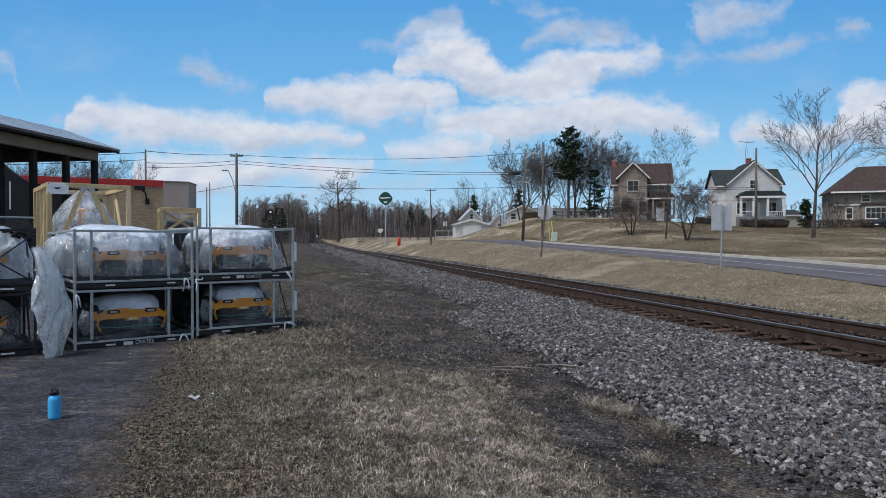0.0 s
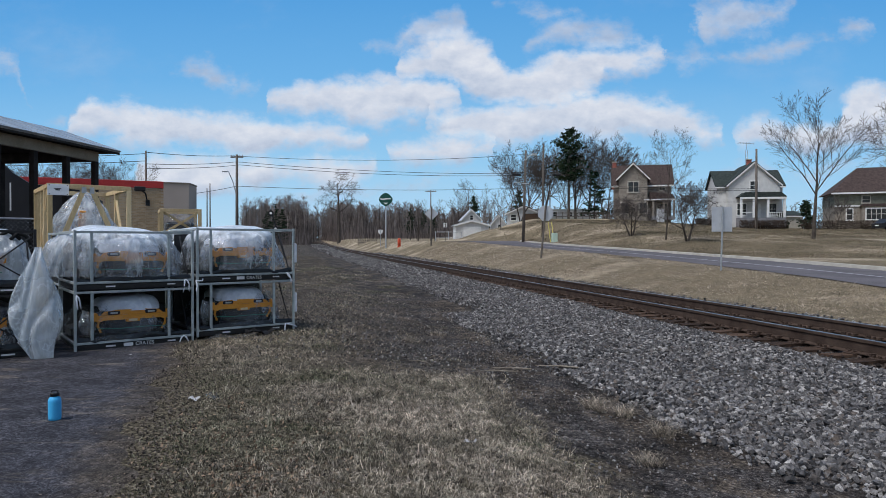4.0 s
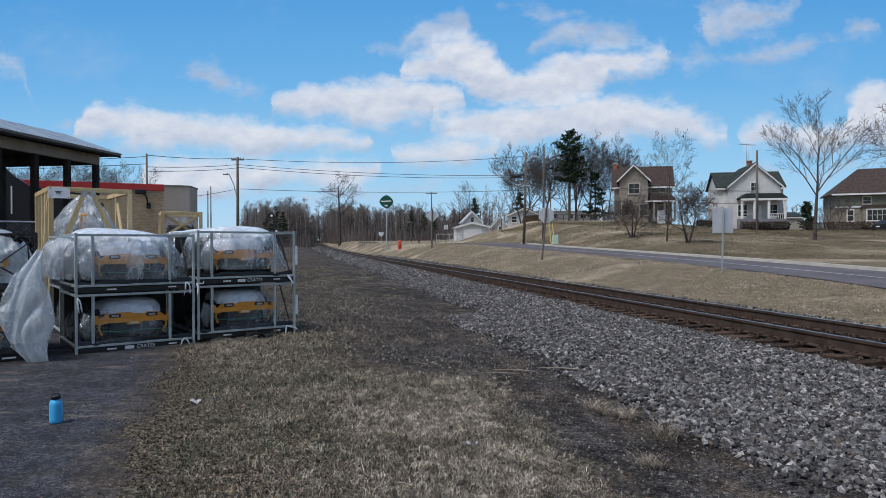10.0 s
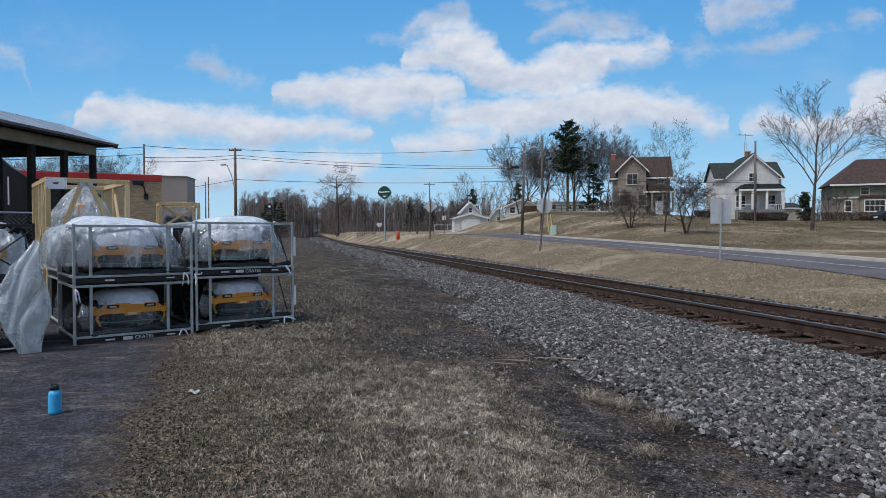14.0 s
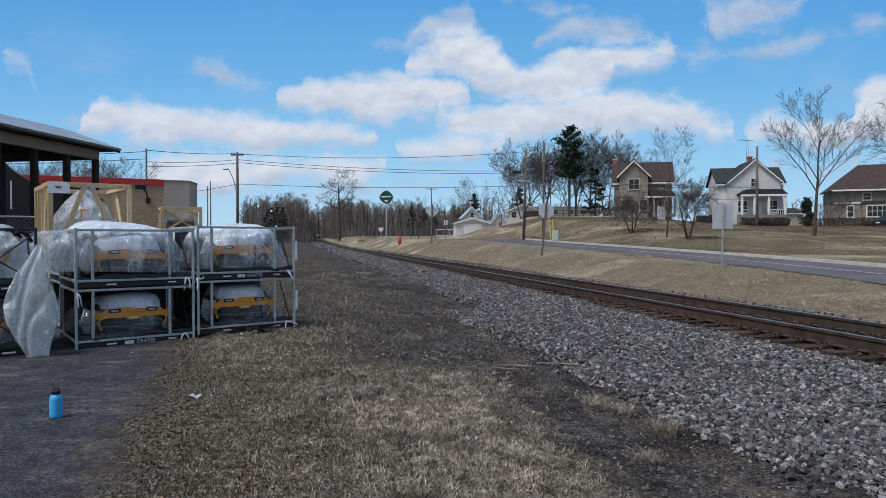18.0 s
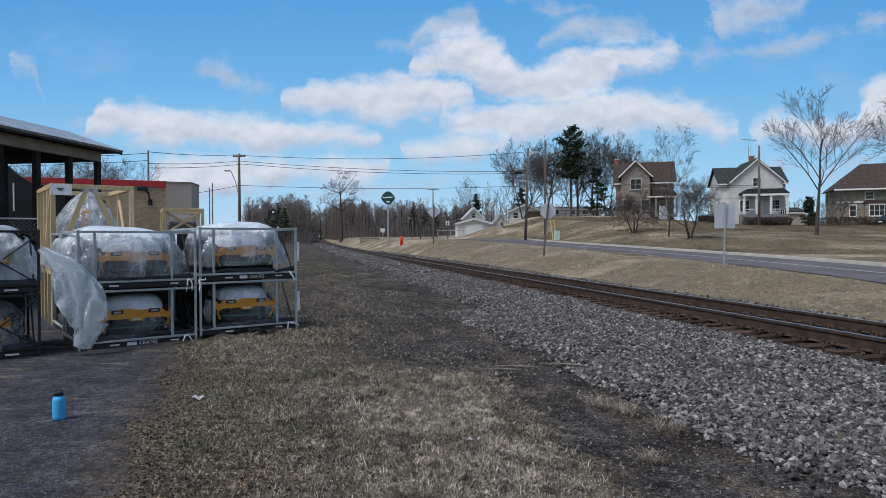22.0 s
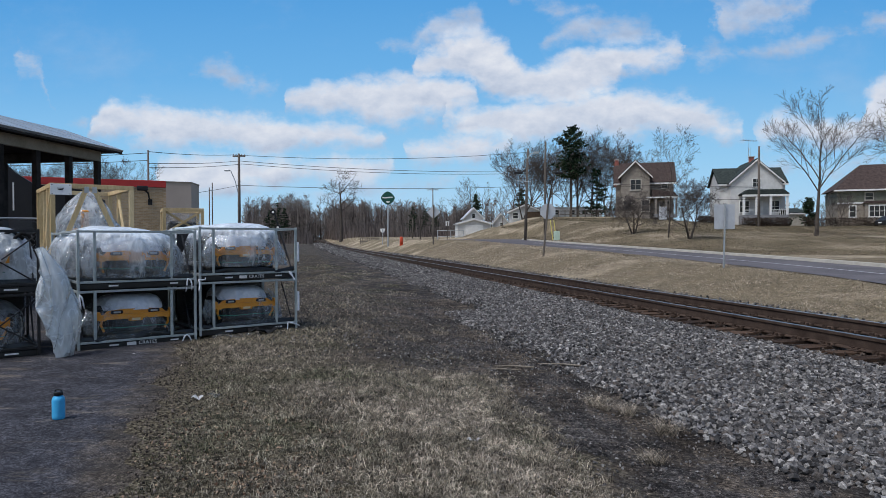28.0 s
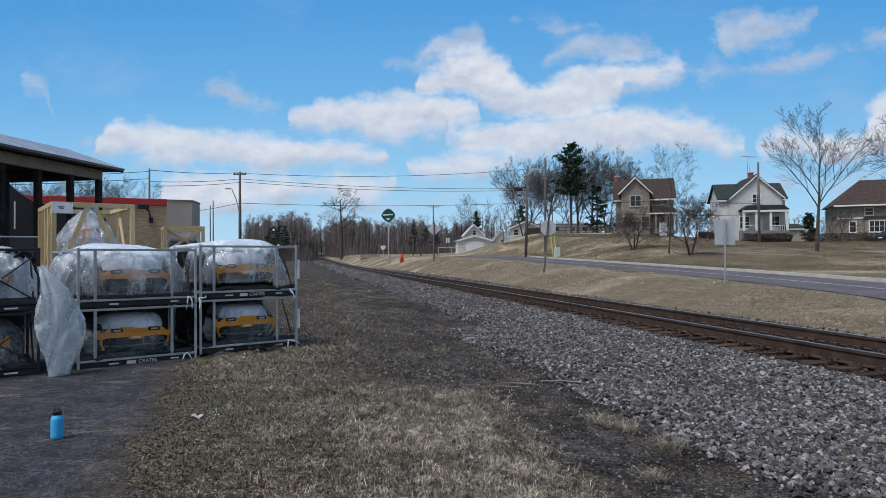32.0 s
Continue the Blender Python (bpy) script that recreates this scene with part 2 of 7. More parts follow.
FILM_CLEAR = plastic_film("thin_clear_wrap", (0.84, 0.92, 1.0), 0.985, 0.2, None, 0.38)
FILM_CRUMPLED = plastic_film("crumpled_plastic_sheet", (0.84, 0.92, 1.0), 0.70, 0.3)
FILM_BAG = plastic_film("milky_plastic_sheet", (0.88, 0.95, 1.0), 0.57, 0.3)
PINE_WOOD = surface("raw_pine_lumber", (0.48, 0.345, 0.17), (0.70, 0.535, 0.31), 3, 40, 0.75, 0, 0.3, vary=0.2, stretch=(1, 1, 0.25))
OLD_WOOD = surface("weathered_pole_wood", (0.095, 0.078, 0.066), (0.19, 0.165, 0.145), 2, 40, 0.9, 0, 0.5, stretch=(4, 4, 0.5))
GALV = surface("galvanised_steel", (0.34, 0.36, 0.38), (0.52, 0.54, 0.56), 5, 60, 0.45, 0.6, 0.1)
SIGN_BACK = surface("bare_aluminium_sign_back", (0.50, 0.52, 0.55), (0.62, 0.64, 0.67), 3, 60, 0.5, 0.4, 0.05)
ROOF_METAL = surface("pale_metal_roofing", (0.30, 0.32, 0.34), (0.44, 0.46, 0.48), 1.2, 30, 0.45, 0.4, 0.1)
DARK_TIMBER = surface("dark_stained_timber", (0.018, 0.015, 0.014), (0.05, 0.042, 0.038), 3, 40, 0.8, 0, 0.3)
FASCIA = surface("brown_grey_fascia", (0.22, 0.19, 0.15), (0.33, 0.29, 0.235), 2, 30, 0.8, 0, 0.2)
BLACK_WALL = surface("black_painted_wall", (0.008, 0.009, 0.012), (0.02, 0.021, 0.026), 1, 40, 0.6, 0, 0.1)
RED_METAL = surface("red_metal_coping", (0.42, 0.025, 0.025), (0.56, 0.045, 0.04), 1, 40, 0.4, 0, 0.05)
TAN_BRICK = surface("tan_brick", (0.44, 0.31, 0.185), (0.60, 0.45, 0.29), 3, 40, 0.9, 0, 0.2, vary=0.26, island=0.26)
MORTAR = surface("mortar", (0.50, 0.42, 0.31), (0.60, 0.51, 0.39), 3, 40, 0.95, 0, 0.4)
TAUPE = surface("taupe_panel", (0.44, 0.36, 0.30), (0.52, 0.435, 0.37), 0.6, 30, 0.8, 0, 0.1)
GREY_STONE = surface("grey_stone_base", (0.16, 0.16, 0.17), (0.26, 0.26, 0.27), 2, 30, 0.9, 0, 0.3)
BOTTLE_BLUE = surface("blue_bottle", (0.05, 0.40, 0.74), (0.07, 0.46, 0.82), 8, 80, 0.4, 0, 0.05)
BARK = surface("grey_bark", (0.045, 0.037, 0.031), (0.12, 0.10, 0.086), 3, 40, 0.95, 0, 0.5)
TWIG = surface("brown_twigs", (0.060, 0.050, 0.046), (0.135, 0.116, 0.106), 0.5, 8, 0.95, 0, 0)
# far twigs are paler: the haze of distance is put into their colour
WOODS_TWIG = surface("hazed_grey_twigs", (0.115, 0.094, 0.086), (0.255, 0.215, 0.196), 0.2, 4, 0.95, 0, 0, island=0.4)
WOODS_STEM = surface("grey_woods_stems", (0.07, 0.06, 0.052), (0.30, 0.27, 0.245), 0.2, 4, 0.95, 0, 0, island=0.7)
DRY_STICK = surface("dry_stick", (0.16, 0.13, 0.10), (0.30, 0.26, 0.21), 5, 40, 0.9, 0, 0.2)
PAPER = surface("dirty_paper", (0.34, 0.34, 0.35), (0.52, 0.52, 0.53), 6, 60, 0.8, 0, 0.1)
NEEDLES = surface("pine_needles", (0.010, 0.022, 0.012), (0.04, 0.065, 0.035), 0.8, 8, 0.9, 0, 0, island=0.5)
WHITE_SIDING = surface("white_siding", (0.52, 0.515, 0.50), (0.65, 0.645, 0.63), 1.5, 30, 0.7, 0, 0.1)
WHITE_TRIM = surface("white_trim", (0.66, 0.66, 0.64), (0.8, 0.8, 0.78), 2, 40, 0.6, 0, 0.05)
GREY_SIDING = surface("grey_shingle_siding", (0.19, 0.165, 0.14), (0.31, 0.275, 0.235), 2, 20, 0.9, 0, 0.4)
STONE_WALL = surface("brown_stone_wall", (0.14, 0.12, 0.10), (0.34, 0.30, 0.25), 4, 20, 0.9, 0, 0.5)
ROOF_BROWN = surface("brown_shingles", (0.042, 0.031, 0.028), (0.090, 0.066, 0.060), 3, 20, 0.9, 0, 0.4)
ROOF_DARK = surface("dark_green_grey_shingles", (0.022, 0.030, 0.028), (0.055, 0.066, 0.062), 3, 20, 0.9, 0, 0.4)
CHIMNEY_RED = surface("red_chimney_brick", (0.26, 0.085, 0.065), (0.40, 0.15, 0.12), 4, 30, 0.9, 0, 0.3)
GLASS = surface("dark_window_glass", (0.015, 0.018, 0.022), (0.03, 0.034, 0.04), 2, 20, 0.06, 0, 0)
GREEN_SIGN = surface("green_sign_face", (0.005, 0.06, 0.045), (0.01, 0.09, 0.07), 3, 30, 0.4, 0, 0)
MARKER_RED = surface("orange_red_marker", (0.55, 0.06, 0.025), (0.68, 0.10, 0.04), 3, 30, 0.5, 0, 0)
# brown of a house front, darkened by the porch shade in its colour
SHADED_BROWN = surface("shaded_porch_brown", (0.07, 0.045, 0.03), (0.14, 0.095, 0.065), 2, 30, 0.85, 0, 0.3)
OLIVE_SIDING = surface("olive_grey_siding", (0.13, 0.135, 0.105), (0.20, 0.205, 0.165), 2, 20, 0.9, 0, 0.3)
DULL_TRIM = surface("dull_cream_trim", (0.36, 0.335, 0.29), (0.48, 0.45, 0.40), 2, 30, 0.8, 0, 0.05)
HEDGE = surface("dark_hedge", (0.030, 0.022, 0.017), (0.075, 0.055, 0.042), 3, 20, 0.95, 0, 0.5)


def blade_material(name, tones, patch_tones, patch=0.5):
    """Dry blades: each its own tone, and whole patches paler or greener."""
    m, nt, ns, ln, bsdf = nodes_of(name)
    vec = coords(nt)
    r = ns.new("ShaderNodeNewGeometry").outputs["Random Per Island"]
    a = ramp_node(nt, r, [(0.0, tones[0]), (0.5, tones[1]), (0.95, tones[2])])
    b = ramp_node(nt, r, [(0.0, patch_tones[0]), (0.5, patch_tones[1]), (0.95, patch_tones[2])])
    f = ramp_node(nt, noise_node(nt, patch, 5, 0.65, vec), [(0.44, (0, 0, 0)), (0.58, (1, 1, 1))])
    tone = mottle(nt, mottle(nt, mix_node(nt, f, a, b), 11.0, 0.42, 1.48, vec), 2.2, 0.62, 1.26, vec)
    ln.new(tone, bsdf.inputs["Base Color"])
    bsdf.inputs["Roughness"].default_value, bsdf.inputs["Specular IOR Level"].default_value = 0.85, 0.15
    return m


GRASS_BLADE = blade_material("dry_grass_blades", ((0.042, 0.036, 0.029), (0.205, 0.174, 0.136), (0.64, 0.56, 0.455)), ((0.028, 0.031, 0.019), (0.098, 0.104, 0.060), (0.36, 0.345, 0.235)))
PALE_BLADE = blade_material("pale_dry_grass", ((0.066, 0.055, 0.042), (0.315, 0.262, 0.20), (0.78, 0.675, 0.55)), ((0.052, 0.046, 0.033), (0.215, 0.184, 0.136), (0.56, 0.49, 0.385)), 0.9)
LAWN_BLADE = blade_material("brown_lawn_grass", ((0.15, 0.117, 0.078), (0.236, 0.190, 0.129), (0.32, 0.262, 0.182)), ((0.105, 0.087, 0.053), (0.17, 0.144, 0.092), (0.245, 0.21, 0.14)), 0.25)
STRAW = blade_material("bleached_straw_grass", ((0.42, 0.348, 0.262), (0.515, 0.43, 0.33), (0.61, 0.515, 0.405)), ((0.32, 0.264, 0.196), (0.415, 0.345, 0.26), (0.51, 0.43, 0.33)), 0.55)
LEAF_DEAD = surface("dead_leaves", (0.07, 0.042, 0.028), (0.30, 0.215, 0.15), 3, 20, 0.9, 0, 0.2, island=0.8, vary=0.6)
CABLE = surface("black_cable", (0.01, 0.01, 0.012), (0.03, 0.03, 0.034), 3, 20, 0.6, 0, 0)

# ---- the lie of the land ----
def smooth(a, b, v):
    s = np.clip((np.asarray(v, float) - a) / (b - a), 0, 1)
    return s * s * (3 - 2 * s)


def bend(y):
    """How far the track has bent away to the left at y."""
    return 0.00035 * np.maximum(0, np.asarray(y, float) - 260) ** 2


def across(x, y):
    """Metres to the right of the track's middle."""
    return 0.977 * (np.asarray(x, float) + bend(y)) + 0.213 * np.asarray(y, float) - 8.75


def track_mid(y, n=0.0):
    return (8.75 + n - 0.213 * y) / 0.977 - float(bend(y))


def rise(y):
    return 2.4 * smooth(90, 480, y)


def road_near_at(y):
    y = np.asarray(y, float)
    return 11.7 - 10.2 * smooth(18, 92, y) - 0.9 * np.clip(y - 75, 0, 14)


def road_far_at(y):
    y = np.asarray(y, float)
    return 16.5 - 7.9 * smooth(14, 82, y) - 0.9 * np.clip(y - 80, 0, 14)


def road_level(y):
    return 0.43 + 0.0225 * np.clip(np.asarray(y, float) - 18, 0, 60)


def waves(x, y, s):
    return np.sin(1.7 * s * x + 0.6 * s * y + 1.3) * np.sin(0.9 * s * y - 1.1 * s * x + 0.4) + 0.5 * np.sin(3.1 * s * x + 0.7) * np.sin(2.7 * s * y + 2.0)


def terrain(x, y):
    x, y = np.asarray(x, float), np.asarray(y, float)
    n = across(x, y)
    low = -0.24 * smooth(-8.2, -5.3, n) + 0.17 * smooth(-5.1, -1.6, n) - 0.13 * smooth(1.5, 3.2, n)
    low = low + 0.09 * smooth(-6.5, -2.6, x) * smooth(8.5, 11.5, y) * smooth(-6.5, -9, n) + 0.012 * waves(x, y, 1.1) * smooth(-3.2, -2.2, x) * smooth(-5, -6, n)
    hill = 0.075 * np.clip(y - 42, 0, 63) * (0.12 + 0.30 * smooth(2, 8, x) + 0.35 * smooth(7, 15, x) - 0.32 * smooth(26, 42, x)) * smooth(0, 9, x - road_far_at(y))
    high = road_level(y) + hill + 0.02 * waves(x, y, 0.23) * smooth(19, 26, x)
    b = np.clip((n - 2.2) / (4.4 + 0.6 * smooth(35, 65, y)), 0, 1)
    z = low * (1 - b) + high * b + rise(y) + 0.7 * smooth(150, 290, y) * smooth(3, 14, n)
    return z


def height(x, y):
    return float(terrain(x, y))


def mesh_object(name, verts, faces, material, parent=None, smooth_shade=False):
    me = bpy.data.meshes.new(name)
    me.from_pydata([tuple(v) for v in verts] if not isinstance(verts, list) else verts, [], faces)
    me.materials.append(material)
    if smooth_shade:
        me.polygons.foreach_set("use_smooth", [True] * len(me.polygons))
    me.update()
    ob = new(name, me)
    ob.parent = parent
    return ob


def bulk_mesh(name, verts, faces, material, parent=None, smooth_shade=False):
    """One mesh from arrays: verts (n, 3), faces (m, k)."""
    verts, faces = np.asarray(verts, np.float32), np.asarray(faces, np.int32)
    me = bpy.data.meshes.new(name)
    me.vertices.add(len(verts)), me.vertices.foreach_set("co", verts.ravel())
    k = faces.shape[1]
    me.loops.add(faces.size), me.loops.foreach_set("vertex_index", faces.ravel())
    me.polygons.add(len(faces))
    me.polygons.foreach_set("loop_start", np.arange(0, faces.size, k, dtype=np.int32))
    me.polygons.foreach_set("use_smooth", np.full(len(faces), smooth_shade))
    me.materials.append(material)
    me.update(calc_edges=True)
    ob = new(name, me)
    ob.parent = parent
    return ob


def spread(near, far, step, grow):
    """Grid lines: even steps between near, growing steps out to far."""
    lines = list(np.arange(near[0], near[1] + step / 2, step))
    s = step
    while lines[-1] < far[1]:
        s *= grow
        lines.append(lines[-1] + s)
    s = step
    while lines[0] > far[0]:
        s *= grow
        lines.insert(0, lines[0] - s)
    return np.array(lines)


def ground_material():
    m, nt, ns, ln, bsdf = nodes_of("winter_grass_and_dirt")
    vec = coords(nt)
    sep = ns.new("ShaderNodeSeparateXYZ")
    ln.new(vec, sep.inputs[0])
    X, Y = sep.outputs[0], sep.outputs[1]
    n = math_node(nt, "SUBTRACT", math_node(nt, "ADD", math_node(nt, "MULTIPLY", X, 0.977), math_node(nt, "MULTIPLY", Y, 0.213)), 8.75)
    big, mid, fine = noise_node(nt, 0.16, 5, 0.6, vec), noise_node(nt, 0.9, 6, 0.7, vec), noise_node(nt, 26, 5, 0.75, vec)
    tan = ramp_node(nt, fine, [(0.38, (0.19, 0.150, 0.102)), (0.5, (0.37, 0.302, 0.215)), (0.62, (0.54, 0.45, 0.33))])
    olive = ramp_node(nt, fine, [(0.38, (0.095, 0.075, 0.048)), (0.62, (0.27, 0.218, 0.145))])
    thatch = ramp_node(nt, fine, [(0.40, (0.024, 0.020, 0.015)), (0.5, (0.090, 0.076, 0.053)), (0.62, (0.25, 0.215, 0.155))])
    grass = mix_node(nt, ramp_node(nt, big, [(0.40, (0, 0, 0)), (0.52, (1, 1, 1))]), tan, olive)
    dirt = ramp_node(nt, noise_node(nt, 30, 6, 0.85, vec), [(0.40, (0.012, 0.011, 0.011)), (0.51, (0.046, 0.041, 0.039)), (0.63, (0.18, 0.163, 0.15))])
    loam = ramp_node(nt, noise_node(nt, 22, 6, 0.85, vec), [(0.40, (0.021, 0.016, 0.013)), (0.52, (0.085, 0.068, 0.053)), (0.62, (0.27, 0.222, 0.172))])
    dirt = mix_node(nt, ramp_node(nt, noise_node(nt, 1.1, 6, 0.7, vec), [(0.47, (0, 0, 0)), (0.56, (0.9, 0.9, 0.9))]), dirt, loam)
    # dark cinders on the near side of the track and between the rails, grass elsewhere
    wob = math_node(nt, "MULTIPLY", math_node(nt, "SUBTRACT", mid, 0.5), 3.2)
    edge = math_node(nt, "ADD", n, wob)

    def step(v, a, b):
        r = ns.new("ShaderNodeMapRange")
        r.interpolation_type = "SMOOTHSTEP"
        r.inputs["From Min"].default_value, r.inputs["From Max"].default_value = a, b
        ln.new(v, r.inputs["Value"])
        return r.outputs[0]

    keep = math_node(nt, "MULTIPLY", step(math_node(nt, "ADD", X, math_node(nt, "MULTIPLY", wob, 0.5)), -1.0, -2.4), step(Y, 14.0, 10.5))
    patchy = math_node(nt, "MULTIPLY", math_node(nt, "SUBTRACT", 1.0, keep), math_node(nt, "MULTIPLY", step(math_node(nt, "ADD", Y, wob), 7.6, 9.0), 0.88))
    bare = math_node(nt, "MAXIMUM", math_node(nt, "MULTIPLY", step(edge, -7.0, -6.3), step(edge, 3.0, 2.0)), math_node(nt, "MULTIPLY", patchy, step(edge, 3.0, 2.0)))
    thin = math_node(nt, "MULTIPLY", step(noise_node(nt, 1.6, 4, 0.6, vec), 0.56, 0.70), math_node(nt, "MULTIPLY", step(n, 1.0, -2.0), 0.6))
    bare = math_node(nt, "MAXIMUM", bare, thin)
    grass = mix_node(nt, step(n, -2.0, 0.0), thatch, mottle(nt, mottle(nt, grass, 0.7, 0.85, 1.1, vec), 5.0, 0.75, 1.2, vec))
    dirt = mottle(nt, mottle(nt, mottle(nt, dirt, 0.22, 0.7, 1.3, vec), 1.7, 0.6, 1.35, vec), 6.0, 0.65, 1.4, vec)
    ln.new(mix_node(nt, bare, grass, dirt), bsdf.inputs["Base Color"])
    bsdf.inputs["Roughness"].default_value = 0.95
    bsdf.inputs["Specular IOR Level"].default_value = 0.05
    ln.new(bump_node(nt, fine, 0.7, 0.04), bsdf.inputs["Normal"])
    return m


def build_ground():
    xs, ys = spread((-44, 24), (-1800, 1800), 0.4, 1.16), spread((-4, 120), (-400, 2400), 0.5, 1.06)
    gx, gy = np.meshgrid(xs, ys)
    v = np.stack([gx, gy, terrain(gx, gy)], -1).reshape(-1, 3)
    w, h = len(xs), len(ys)
    i = (np.arange(h - 1)[:, None] * w + np.arange(w - 1)[None]).ravel()
    ob = bulk_mesh("ground", v, np.stack([i, i + 1, i + 1 + w, i + w], -1), ground_material(), smooth_shade=True)
    return tagged(ob, "dry winter grass with bare dark cinder patches", "ground", kind="structure")


ground = build_ground()


def ribbon(name, left, right, material, lift, step=2.0, parent=None, depth=0.0):
    """A strip draped on the land between two smooth edge lines, each a function of y."""
    v, f = [], []
    ys = np.arange(*step) if isinstance(step, tuple) else step
    cols = 7
    for y in ys:
        a, b = left(y), right(y)
        za, zb = height(a, y), height(b, y)
        for c in range(cols):
            s = c / (cols - 1)
            x = a + (b - a) * s
            v.append((x, y, max(height(x, y), za + (zb - za) * s) + lift))
    for r in range(len(ys) - 1):
        for c in range(cols - 1):
            i = r * cols + c
            f.append((i, i + 1, i + 1 + cols, i + cols))
    return mesh_object(name, v, f, material, parent, True)


def road_near(y):
    return float(road_near_at(y))


def road_far(y):
    return float(road_far_at(y))


def build_road():
    ys = tuple(np.concatenate([np.arange(-60, 20, 4.0), np.arange(20, 79, 1.5)]))
    road = ribbon("road", road_near, road_far, ROAD, 0.025, list(ys))
    tagged(road, "grey two-lane asphalt road with a white edge line", "road", kind="structure")
    line = ribbon("edge_line", lambda y: road_far(y) - 2.45, lambda y: road_far(y) - 2.33, PAPER, 0.033, [y for y in ys if y < 62], road)
    line["label"] = "worn white edge line"
    v, f = [], []
    for y in ys:
        if y > 76:
            break
        x = road_far(y)
        z = height(x, y) + 0.02
        for dx, dz in ((0.0, -0.1), (0.02, 0.13), (0.16, 0.14), (0.5, 0.10), (0.54, -0.2)):
            v.append((x + dx, y, z + dz))
    k = 5
    for r in range(len(v) // k - 1):
        for c in range(k - 1):
            i = r * k + c
            f.append((i, i + 1, i + 1 + k, i + k))
    tagged(mesh_object("curb", v, f, CONCRETE), "pale concrete curb along the road", "curb", kind="structure")


build_road()


def lot_edge(y):
    """The ragged right edge of the asphalt lot."""
    return -0.80 - 0.318 * y + 0.10 * math.sin(3.1 * y) + 0.07 * math.sin(7.3 * y + 1) + 0.04 * math.sin(17 * y)


def build_lot():
    ys = np.concatenate([np.arange(-12, 2, 0.5), np.arange(2, 14, 0.08), np.arange(14, 60, 1.0)])
    v, f = [], []
    for y in ys:
        e = lot_edge(y) if y < 12 else -4.62 - 0.18 * (y - 12)
        for x, lift in ((-60, 0.03), (e - 3, 0.03), (e - 0.5, 0.028), (e - 0.06, 0.02), (e, -0.02)):
            v.append((x, y, height(x, y) + lift))
    for r in range(len(ys) - 1):
        for c in range(4):
            i = r * 5 + c
            f.append((i, i + 1, i + 6, i + 5))
    tagged(mesh_object("pavement", v, f, ASPHALT, None, True), "worn dark asphalt lot with a ragged edge", "asphalt lot", kind="structure")


build_lot()


